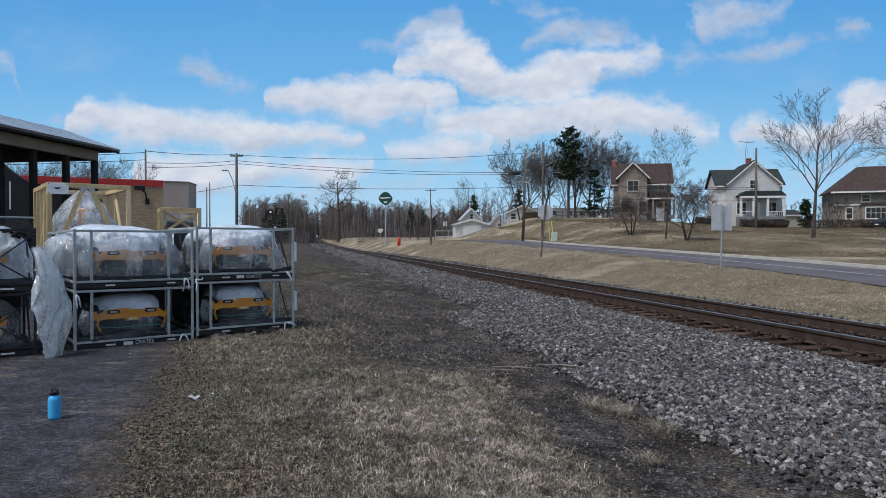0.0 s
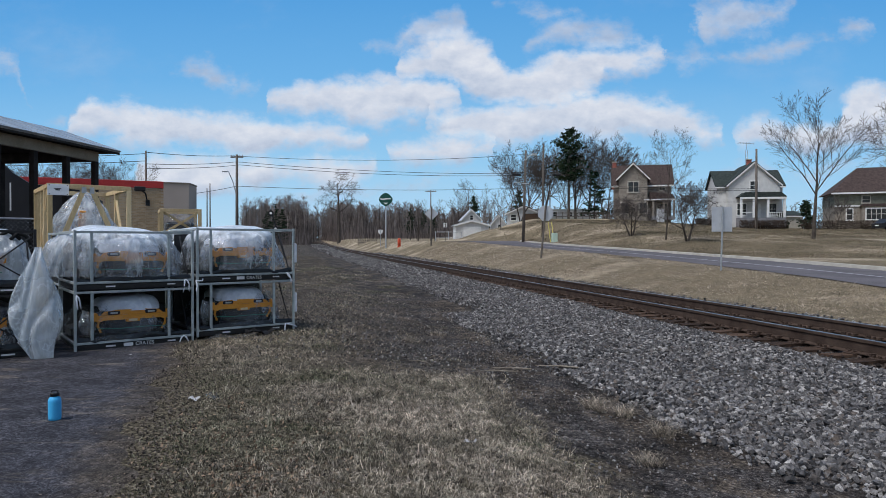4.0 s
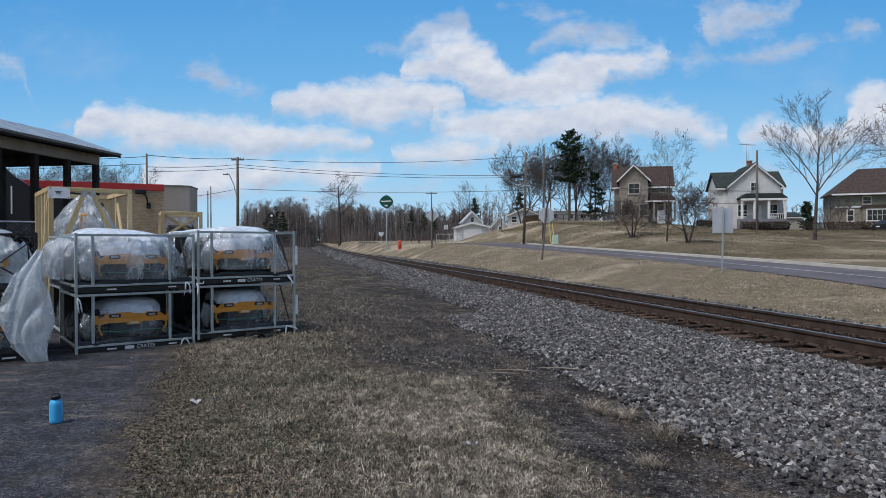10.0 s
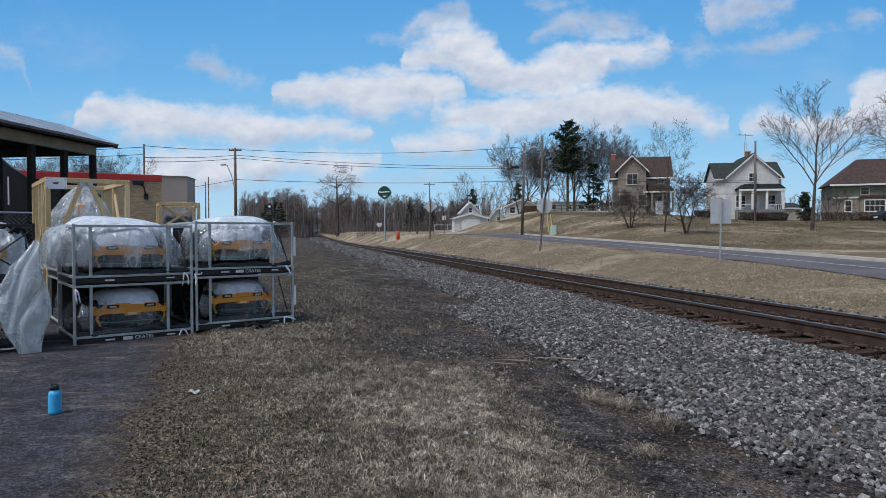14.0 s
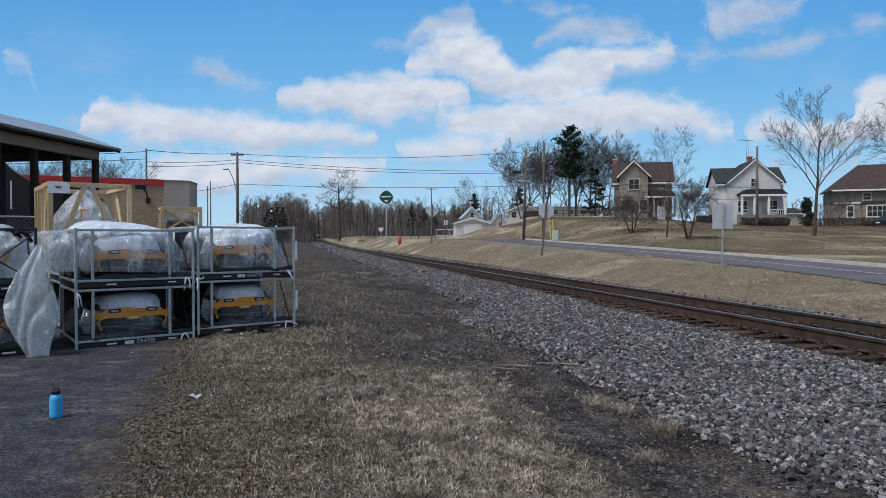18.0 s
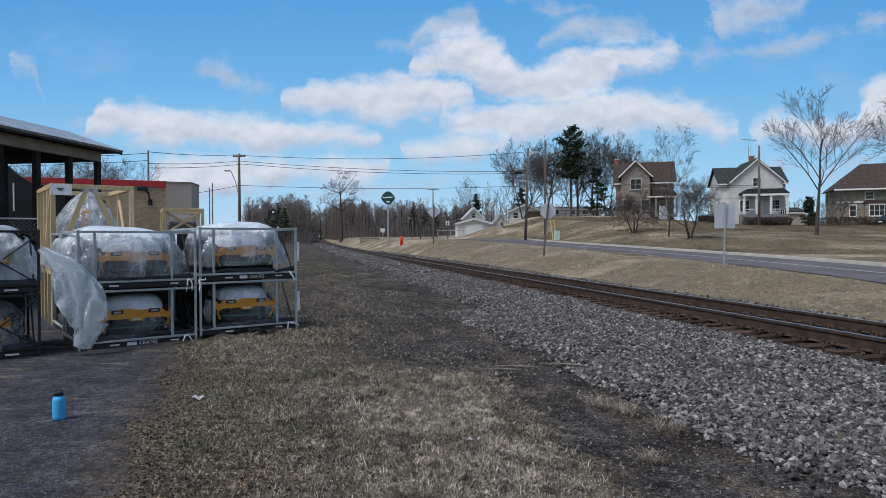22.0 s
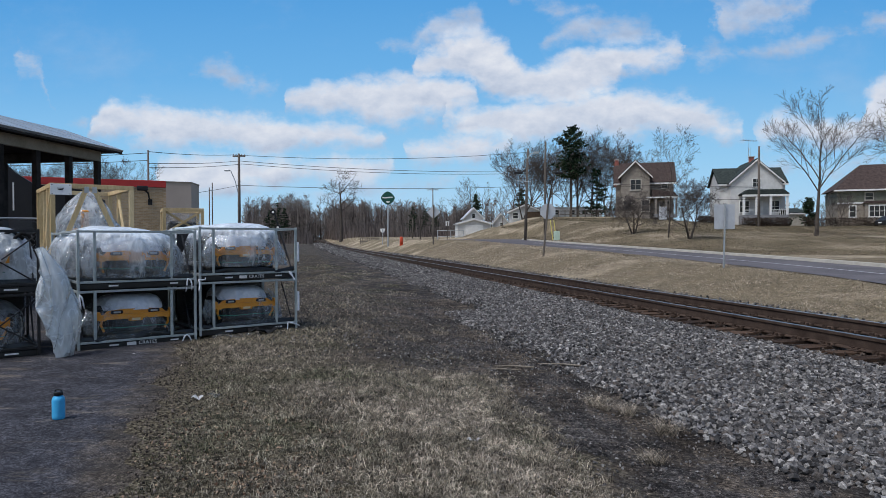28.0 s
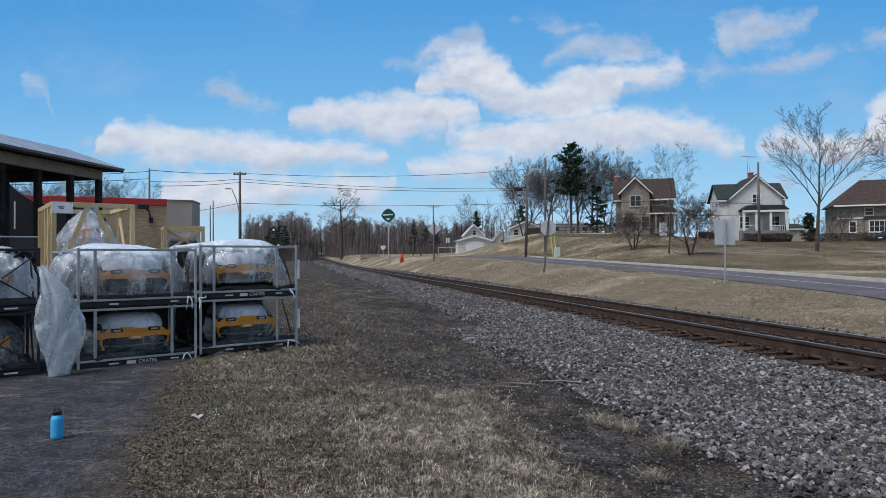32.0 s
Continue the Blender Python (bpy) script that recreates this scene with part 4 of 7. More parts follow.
def film_cover(name, at, size, top, seed, material, label, category="plastic sheet", bulge=1.0, group="plastic covers", parent=None, peak=0.0, skew=0.0):
    """Sheeting thrown over a crated mower: a wrinkled, sagging dome of size (w, d) from z 0 to top, open below."""
    w, d = size
    nu, nv = 110, 44
    v, f = [], []
    off = Vector((seed * 7.3, seed * 3.1, seed * 1.7))
    for j in range(nv + 1):
        s = j / nv
        ring = max(0.0, 1 - s ** 2.2) ** 0.55
        zz = top * (1 - (1 - s) ** 2.0)
        if peak:
            ring, zz = max(0.0, 1 - s ** 1.5) ** peak, top * s
        for i in range(nu):
            a = 2 * math.pi * i / nu
            ca, sa = math.cos(a), math.sin(a)
            e = 0.7
            x = math.copysign(abs(ca) ** e, ca) * w / 2 * ring
            y = math.copysign(abs(sa) ** e, sa) * d / 2 * ring
            p = Vector((x + skew * s * s, y, zz))
            k = noise.noise(p * 2.2 + off) * 0.11 + abs(noise.noise(Vector((x * 6, y * 6, zz * 1.6)) + off)) * 0.10 - 0.04
            ridge = (1 - min(1, abs(noise.noise(Vector((ca * 2.6, sa * 2.6, zz * .8)) * 1.7 + off)) * 3.2)) ** 2
            k = k * bulge + 0.045 * ridge + 0.010 * noise.noise(p * 8 + off)
            flare = 1 + k + (0.10 * (1 - s) ** 3) * (0.5 + noise.noise(Vector((ca * 2, sa * 2, 0)) + off))
            z = zz * (1 + 0.10 * noise.noise(Vector((x * 1.6, y * 1.3, 5)) + off))
            v.append((p.x * flare, p.y * flare, z))
    for j in range(nv):
        for i in range(nu):
            a, b = j * nu + i, j * nu + (i + 1) % nu
            f.append((a, b, b + nu, a + nu))
    ob = mesh_object(name, v, f, material, parent, True)
    ob.matrix_world = at
    if not parent:
        tagged(ob, label, category, group)
    return ob


def mower(at, seed=0, label="orange and black riding mower wrapped for shipping"):
    """A riding mower seen from the rear: orange bumper with lamps, dark engine, tyres, seat. Its rear faces -y."""
    m = thing("riding_mower", label, "lawn mower", "crated mowers", at)
    bm = prism([(-.53, .325), (-.535, .44), (-.49, .445), (-.475, .40), (.475, .40), (.49, .455), (.535, .45), (.53, .325), (.44, .31), (.40, .328), (-.40, .328), (-.44, .31)], -.02, .06)
    part("bumper", bm, ORANGE, m)
    bracket = part("bumper_bracket", box(-.10, -.03, .29, .10, .05, .345, .01), ORANGE, m)
    part("decal", box(-.06, -.035, .30, .06, -.0305, .336), DECAL, bracket, "small pale decal")
    part("green_line", tube([(-.50, -.02, .215), (-.2, -.035, .20), (.15, -.035, .208), (.48, -.02, .198)], .006, 5), GREEN_LINE, m, "thin green line below the bumper")
    for s in (-1, 1):
        lamp = part("tail_lamp", box(s * .26 - .085, -.015, .405, s * .26 + .085, .08, .46, .014), LAMP_GLASS, m, "dark oblong lamp")
        part("lens", box(s * .26 - .05, -.022, .418, s * .26 + .05, -.0155, .446, .003), GALV, lamp)
        part("guard_leg", tube([(s * .46, .0, .36), (s * .475, .02, .25), (s * .43, .05, .15)], .018, 8), ORANGE, m)
        part("wheel", tube([(s * .52, .32, .26), (s * .505, .32, .26), (s * .37, .32, .26), (s * .36, .32, .26)], [.20, .26, .26, .20], 20), RUBBER, m, "black rear tyre")
        part("caster_wheel", tube([(s * .44, 1.18, .14), (s * .36, 1.18, .14)], .14, 14), RUBBER, m)
        part("control_lever", tube([(s * .26, .78, .42), (s * .27, .84, .66), (s * .10, .9, .68)], .013, 6), STEEL_BLACK, m)
    part("upper_plate", prism([(-.44, .402), (.44, .402), (.38, .455), (.17, .475), (-.17, .475), (-.38, .455)], .0, .045), ORANGE, m)
    foam = film_cover("foam_wrap", Matrix.Identity(4), (.88, .95), .22, seed + 70, FOAM, "", parent=m, bulge=.45)
    foam.matrix_local = Matrix.Translation((0, .50, .455))
    foam["label"] = "white foam sheet laid over the engine and seat"
    part("engine", box(-.30, .06, .12, .30, .50, .40, .04), DARK_PART, m)
    part("engine_cover", box(-.26, .10, .40, .26, .46, .50, .05), DARK_PART, m)
    part("frame", box(-.33, .1, .14, .33, 1.25, .24, .02), DARK_PART, m)
    part("deck", prism([(-.74, .06), (-.74, .16), (-.6, .2), (.6, .2), (.74, .16), (.74, .06)], .62, 1.2), DARK_PART, m)
    part("seat", box(-.24, .48, .36, .24, .92, .46, .04), SEAT_GREY, m)
    part("backrest", box(-.24, .46, .44, .24, .56, .64, .04), SEAT_GREY, m)
    return m


COVERS = {}


def row_pose(s, back, z):
    """A pose in the row of crates: s metres along its front, back metres behind it."""
    p = Vector((-5.285, 9.39, 0)) + ALONG * s + BACK * back
    return Matrix.Translation((p.x, p.y, z)) @ Matrix.Rotation(radians(ROW), 4, "Z")


def build_crates():
    stacks = [(0.0, 0.0, 0.0, STEEL_GREY, "grey"), (1.72, 0.0, 0.06, STEEL_GREY, "grey"), (-2.13, 0.0, 0.0, STEEL_BLACK, "black"), (0.1, 2.0, 0.0, STEEL_GREY, "grey"), (1.75, 2.0, 0.04, STEEL_GREY, "grey")]
    for k, (s, back, z, paint, tone) in enumerate(stacks):
        zg = z + 0.032
        for level in range(2):
            zz = zg + level * (CRATE_H + 0.004)
            steel_crate(row_pose(s, back, zz), paint, tone + " steel-framed mower crate on a black skid, " + ("stacked on another crate" if level else "standing on the ground"), "stacked mower crates", back < 1, k * 2 + level, (k, level) in ((0, 0), (1, 1)))
            mower(row_pose(s + 0.80, back + 0.10, zz + 0.087), k)
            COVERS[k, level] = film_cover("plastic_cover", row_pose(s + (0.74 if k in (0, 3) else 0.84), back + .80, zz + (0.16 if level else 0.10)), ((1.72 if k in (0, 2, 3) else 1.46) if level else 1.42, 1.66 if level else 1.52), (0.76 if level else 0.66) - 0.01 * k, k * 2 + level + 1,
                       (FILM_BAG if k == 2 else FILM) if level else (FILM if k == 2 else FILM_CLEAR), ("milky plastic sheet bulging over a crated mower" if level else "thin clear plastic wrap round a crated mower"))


build_crates()


def gathered_fold(parent, at, reach, seed):
    """Film bunched to a crate's post: a fan of sharp pleats that spreads from the knot."""
    rnd = random.Random(seed)
    v, f = [], []
    n, rings = 64, 7
    for j in range(rings + 1):
        r = reach * (0.05 + 0.95 * j / rings)
        for i in range(n + 1):
            a = radians(-68 + 140 * i / n)
            wob = 1 + 0.10 * noise.noise(Vector((a * 3, j * .4, seed)))
            deep = (0.035 * abs(math.sin(i * 1.05 + seed)) + 0.02 * noise.noise(Vector((a * 9, j * .3, seed + 4)))) * (j / rings) ** .7
            v.append((r * wob * math.cos(a), .02 + deep + .05 * (j / rings) ** 2, r * wob * math.sin(a) * .82))
    for j in range(rings):
        for i in range(n):
            k = j * (n + 1) + i
            f.append((k, k + 1, k + n + 2, k + n + 1))
    ob = mesh_object("gathered_fold", v, f, FILM_CRUMPLED, parent, False)
    ob.matrix_local = parent.matrix_world.inverted() @ at
    ob["label"] = "pleated film gathered to the crate post"


for (k, level), (s0, up, reach) in {(0, 1): (0.04, .36, .34), (1, 1): (1.76, .40, .32), (1, 0): (1.77, .42, .26), (0, 0): (0.05, .36, .26)}.items():
    gathered_fold(COVERS[k, level], row_pose(s0, .03, .05 + level * (CRATE_H + .004) + up), reach, k * 3 + level + 1)
# a fold of the cover that the wind blows out beside the crate
billow = film_cover("loose_fold", Matrix.Identity(4), (0.90, 1.2), 0.60, 51, FILM_CRUMPLED, "", parent=COVERS[0, 1])
billow["label"] = "loose fold of plastic blown out beside the crate"


def build_trimmings():
    """White foam sleeves on the outer posts, knotted film ends and straps on the crates."""
    for z in (0.50, 1.36):
        s = part("foam_sleeve", box(-.022, -.03, -.17, .022, .03, .17, .012), FOAM)
        s.matrix_world = row_pose(3.42, .02, z + .06)
        tagged(s, "white foam sleeve tied to a crate post", "foam sleeve", "foam sleeves")
    rnd = random.Random(14)
    for s0, b0, pts in ((-.75, .25, [(0, 0, -.15), (.02, 0, .05), (.1, .02, .13), (.2, .03, .10), (.26, .04, -.02)]), (-.95, .3, [(0, 0, -.1), (.05, 0, .08), (.2, 0, .16), (.34, 0, .05)])):
        hd = part("control_handle", tube(pts, .026, 8), RUBBER, None, "", True)
        hd.matrix_world = row_pose(s0, b0, 1.60)
        tagged(hd, "black bent control handle above a crate", "handle", "control handles")
    for sx, z in ((1.52, .10), (1.54, .98), (3.22, .16), (3.24, 1.04), (.03, .80), (1.70, .95)):
        for k in range(2):
            a = Vector((0, 0, 0))
            pts = [a]
            d = Vector((rnd.uniform(-.5, .9), -.15, rnd.uniform(-.8, -.2)))
            for i in range(4):
                d = (d + Vector((rnd.gauss(0, .35), rnd.gauss(0, .1), rnd.gauss(-.15, .25)))).normalized()
                pts.append(pts[-1] + d * .055)
            e = part("film_end", tube(pts, [.006, .014, .009, .012, .004], 5), FOAM, None, "", True)
            e.matrix_world = row_pose(sx, -.015, z + .05)
            tagged(e, "knotted end of plastic film on a crate", "film end", "film ends")


build_trimmings()

# ---- timber crates, the loose sheet, the bottle and litter ----
def timber_crate(at, W, D, H, floor_z, label, braces=True):
    c = thing("timber_crate", label, "wooden crate", "timber crates", at)
    t = 0.085
    rnd = random.Random(int(W * 100))
    for x in (t / 2, W - t / 2):
        for y in (t / 2, D - t / 2):
            part("post", beam((x, y, 0), (x, y, H - t), t, t, 0.004), PINE_WOOD, c)
    for y in (t / 2, D - t / 2):
        part("top_rail", beam((0, y, H - t / 2), (W, y, H - t / 2), t, t, 0.004), PINE_WOOD, c)
        part("low_rail", beam((t, y, floor_z), (W - t, y, floor_z), t * .5, t, 0.004), PINE_WOOD, c)
    for x in (t / 2, W - t / 2):
        part("top_rail", beam((x, t, H - t / 2), (x, D - t, H - t / 2), t, t, 0.004), PINE_WOOD, c)
        part("low_rail", beam((x, t, floor_z), (x, D - t, floor_z), t * .5, t, 0.004), PINE_WOOD, c)
    for k in range(5):
        x = t + (W - 2 * t) * (k + .5) / 5
        part("floor_board", beam((x, 0.05, floor_z + .055), (x, D - .05, floor_z + .055), .16, .022, 0.003), PINE_WOOD, c)
    return c


def build_timber_crates():
    base = Vector((-7.53, 12.5, 0.03))
    at = Matrix.Translation(base) @ Matrix.Rotation(radians(ROW), 4, "Z")
    H, W, D = 2.71, 1.48, 2.17
    c = timber_crate(at, W, D, H, 1.0, "tall raw pine lumber crate with slanting braces round a wrapped mower")
    for a, b in (((.62, .03, H - .09), (.04, .03, 1.1)), ((.76, .03, H - .09), (1.40, .03, 1.1))):
        part("brace", beam(a, b, .09, .045, 0.004, up=(0, 1, 0)), PINE_WOOD, c)
        part("nail_plate", box(a[0] - .04, -.012, a[2] - .08, a[0] + .04, .006, a[2] + .04), GALV, c)
    for y in (.55, 1.05, 1.6):
        part("stud", beam((.04, y, 0), (.04, y, H - .085), .085, .04, 0.004), PINE_WOOD, c)
    part("brace", beam((.04, .25, H - .1), (.04, 1.5, 1.0), .04, .085, 0.004), PINE_WOOD, c)
    part("brace", beam((1.44, .25, 1.0), (1.44, 1.3, H - .1), .04, .085, 0.004), PINE_WOOD, c)
    part("stud", beam((1.44, 1.2, 0), (1.44, 1.2, H - .085), .085, .04, 0.004), PINE_WOOD, c)
    label = part("paper_label", box(.0, -.012, H - .225, .36, -.002, H - .015), WHITE_INK, c, "white paper label with unreadable print")
    bars("printed_bar", [(.17, H - .10, .12, .012), (.17, H - .125, .08, .02)], label, BLACK_WRAP, y=-.013)
    for x in (.03, .33):
        for z in (H - .205, H - .035):
            part("tack", box(x - .008, -.017, z - .008, x + .008, -.0125, z + .008), BLACK_WRAP, label)
    mower(at @ Matrix.Translation((.76, .25, 1.07)), 9)
    film_cover("plastic_cover", at @ Matrix.Translation((.74, 1.0, 1.12)), (1.50, 1.95), 1.50, 31, FILM_CRUMPLED, "crumpled clear plastic draped over a mower in a timber crate", peak=0.62, skew=.06, bulge=1.5)
    # the tall orange upright under the film
    up = thing("roll_bar", "orange folded roll bar of a wrapped mower", "roll bar", at=at @ Matrix.Translation((.66, .42, 1.80)))
    part("bar", box(-.07, 0, -.36, .07, .10, .42, .02), ORANGE, up)
    part("bar", box(-.22, .01, -.36, .26, .09, .05, .02), ORANGE, up)
    s = Matrix.Translation((-7.33, 17.0, 0.03)) @ Matrix.Rotation(radians(ROW - 12), 4, "Z")
    c2 = timber_crate(s, 1.02, 1.3, 2.46, 1.75, "small raw pine lumber crate with crossed braces")
    part("brace", beam((.06, .02, 1.8), (.96, .02, 2.38), .06, .03, 0.003, up=(0, 1, 0)), PINE_WOOD, c2)
    part("brace", beam((.06, .06, 2.38), (.96, .06, 1.8), .06, .03, 0.003, up=(0, 1, 0)), PINE_WOOD, c2)
    film_cover("plastic_cover", s @ Matrix.Translation((.51, .65, 1.83)), (.92, 1.15), .50, 33, FILM_CLEAR, "clear plastic over machine parts in a timber crate", bulge=.5)
    box_p = part("machine_part", box(.15, .3, 1.83, .85, 1.0, 2.12, .05), DARK_PART)
    box_p.matrix_world = s
    tagged(box_p, "dark wrapped machine part in a timber crate", "machine part")


build_timber_crates()

SHEET_LEN = (0.40, 0.42, 0.40, 0.34)


def build_sheet():
    """The loose sheet tied to the black crate: four wrinkled pieces, one below the other, that swing in the wind."""
    t = thing("loose_plastic_sheet", "milky plastic sheet blowing from the corner of a crate", "plastic sheet", at=pose(-5.47, 8.87, 1.52, 0, 0, 24))
    total = sum(SHEET_LEN)
    made, start = [], 0.0
    for k, L in enumerate(SHEET_LEN):
        v, f = [], []
        nu, nv = 72, 26
        for j in range(nv + 1):
            zl = -L * 1.10 * j / nv + 0.02
            s = min(max((start - zl) / total, 0.0), 1.06)
            half = 0.025 + 0.29 * float(smooth(-0.10, 0.55, s)) * (1 - 0.70 * float(smooth(0.58, 1.04, s)))
            deep = 0.02 + 0.10 * max(0.0, math.sin(math.pi * min(1, s * 0.95 + .03))) ** 0.8
            for i in range(nu):
                a = 2 * math.pi * i / nu
                p = Vector((math.cos(a) * half, math.sin(a) * deep, zl))
                w = noise.noise(Vector((math.cos(a) * 1.3, math.sin(a) * 1.3, s * 2.2))) * 0.12
                side = math.copysign(2, math.sin(a))
                fold = (1 - min(1, abs(noise.noise(Vector((p.x * 5 + s * 1.2, s * 1.9, 3 + side)))) * 3)) ** 2 * 0.075 + noise.noise(Vector((p.x * 14, s * 5, side))) * 0.016
                v.append((p.x * (1 + w), p.y * (0.8 + w) + fold, zl))
        for j in range(nv):
            for i in range(nu):
                a, b = j * nu + i, j * nu + (i + 1) % nu
                f.append((a, b, b + nu, a + nu))
        if k == 3:
            n0 = len(v)
            v.append((0, 0, -L * 1.12))
            f += [((nv * nu + i), (nv * nu + (i + 1) % nu), n0) for i in range(nu)]
        ob = mesh_object(("upper_fold", "middle_fold", "lower_fold", "tail")[k], v, f, FILM_BAG, t, True)
        made.append(ob)
        start += L
    return t, made


loose_sheet, sheet_pieces = build_sheet()


def build_small():
    b = thing("water_bottle", "blue steel water bottle with a black cap on the asphalt", "bottle", at=pose(-3.445, 5.81, height(-3.445, 5.81) + 0.031))
    part("body", lathe([(.045, 0), (.0515, .006), (.0525, .03), (.0525, .165), (.051, .180), (.044, .196), (.036, .204), (.034, .210)], 28), BOTTLE_BLUE, b, "", True)
    cap = part("cap", lathe([(.030, .210), (.038, .212), (.0385, .236), (.036, .242), (.02, .243)], 24), BLACK_WRAP, b, "black screw cap", True)
    part("strap", tube([(.03, 0, .236), (.024, 0, .258), (0, 0, .264), (-.024, 0, .258), (-.03, 0, .236)], .006, 8), BLACK_WRAP, cap)
    # a crushed paper scrap and lesser litter
    rnd = random.Random(3)

    def scrap(name, x, y, w, d, h, mat, label, cat, turn):
        bm = bmesh.new()
        g = 7
        vs = [[bm.verts.new(((i / g - .5) * w, (j / g - .5) * d, h * (0.5 + noise.noise(Vector((i * .6 + x * 9, j * .6, y))) * 0.9 + 0.3 * math.sin(i * 1.1)))) for i in range(g + 1)] for j in range(g + 1)]
        for j in range(g):
            for i in range(g):
                bm.faces.new((vs[j][i], vs[j][i + 1], vs[j + 1][i + 1], vs[j + 1][i]))
        ob = part(name, bm, mat, None, "", True)
        ob.matrix_world = pose(x, y, height(x, y) + 0.012, 0, 0, turn)
        return tagged(ob, label, cat)

    scrap("paper_scrap", -2.53, 6.66, .11, .07, .03, PAPER, "crushed white paper scrap on the grass", "litter", 15)
    scrap("film_scrap", -2.36, 6.72, .16, .08, .05, FILM_CLEAR, "scrap of clear film on the grass", "litter", -20)
    scrap("paper_scrap", -4.35, 9.20, .09, .05, .02, PAPER, "small white scrap beside the crates", "litter", 40)
    scrap("paper_scrap", .22, 5.35, .11, .03, .02, PAPER, "small pale scrap in the grass", "litter", 12)
    scrap("torn_film", -3.35, 10.45, .7, .2, .09, FILM_CLEAR, "torn plastic film under the crates", "plastic film", 36)
    scrap("torn_film", -3.0, 10.85, .5, .2, .10, BLACK_WRAP, "torn black film under the crates", "plastic film", 30)
    for x, y, L, r, turn in ((-1.62, 7.15, .32, .006, 70), (-1.5, 7.22, .22, .005, 110), (.98, 9.35, .55, .012, 80), (1.72, 9.6, .75, .014, 72), (-.35, 9.1, .3, .006, 60), (.75, 9.0, .5, .008, 86)):
        st = part("stick", tube([(0, -L / 2, 0.01), (.02, 0, 0.02), (0, L / 2, 0.012)], [r, r * .9, r * .5], 6), DRY_STICK)
        st.matrix_world = pose(x, y, height(x, y) + .012, 0, 0, turn)
        tagged(st, "pale dry stick lying on the ground", "stick", "fallen sticks")


build_small()

# ---- the lot's buildings ----
def build_canopy():
    """Open-sided porch roof on dark posts along the black building. Local y runs along the eave, -x away from the track."""
    turn = -math.degrees(math.atan2(0.1476, 1.0))
    c = thing("canopy", "dark timber canopy with a pale metal roof beside a black building", "canopy", at=pose(-10.62, 21.6, 0, 0, 0, turn))
    e = 4.55
    L = 17.0
    part("roof", prism([(0.0, e), (-2.13, e + 0.73), (-2.13, e + 0.80), (0.05, e + 0.06)], -L, 0.0), ROOF_METAL, c, "pale ribbed metal roof")
    part("roof", prism([(-4.26, e), (-2.13, e + 0.73), (-2.13, e + 0.80), (-4.3, e + 0.06)], -L, 0.0), ROOF_METAL, c, "pale ribbed metal roof")
    for i in range(int(L / 0.9)):
        part("roof_rib", beam((0.03, -i * 0.9 - 0.03, e + 0.07), (-2.12, -i * 0.9 - 0.03, e + 0.805), 0.02, 0.008), ROOF_METAL, c)
    part("fascia", box(-0.05, -L, e - 0.06, 0.0, 0.0, e + 0.0), DARK_TIMBER, c)
    part("beam", box(-0.50, -L, e - 0.36, -0.36, -0.55, e - 0.04, 0.01), FASCIA, c, "broad brown-grey beam under the eave")
    part("beam", box(-3.9, -0.70, e - 0.36, -0.505, -0.56, e - 0.04, 0.01), DARK_TIMBER, c)
    part("soffit", box(-4.2, -L, e - 0.03, -0.06, -0.01, e - 0.005), DARK_TIMBER, c)
    for i in range(12):
        part("post", box(-0.51, -0.73 - i * 1.285, 0.0, -0.35, -0.57 - i * 1.285, e - 0.36, 0.008), DARK_TIMBER, c)
    for i in range(7):
        part("post", box(-3.9, -0.74 - i * 2.57, 0.0, -3.72, -0.56 - i * 2.57, e - 0.36, 0.008), DARK_TIMBER, c)


def build_black_building():
    b = thing("black_building", "black painted building with a swooping parapet and a white painted word", "building", at=pose(-15.5, 23.5, 0, 0, 0, 20))
    out = [(-12, 0), (2.2, 0), (2.2, 3.55), (1.3, 3.62), (0.6, 3.75), (0.1, 4.1), (-0.35, 4.55), (-1.0, 4.7), (-12, 4.7)]
    part("wall", prism(out, 0, 0.3), BLACK_WALL, b)
    part("side_wall", box(1.9, 0.3, 0, 2.2, 6, 3.5), BLACK_WALL, b)
    bars("painted_bar", [(0.02, 3.25, 0.05, 1.0), (-0.5, 3.2, 0.05, 1.0)], b, y=-0.002)
    return b


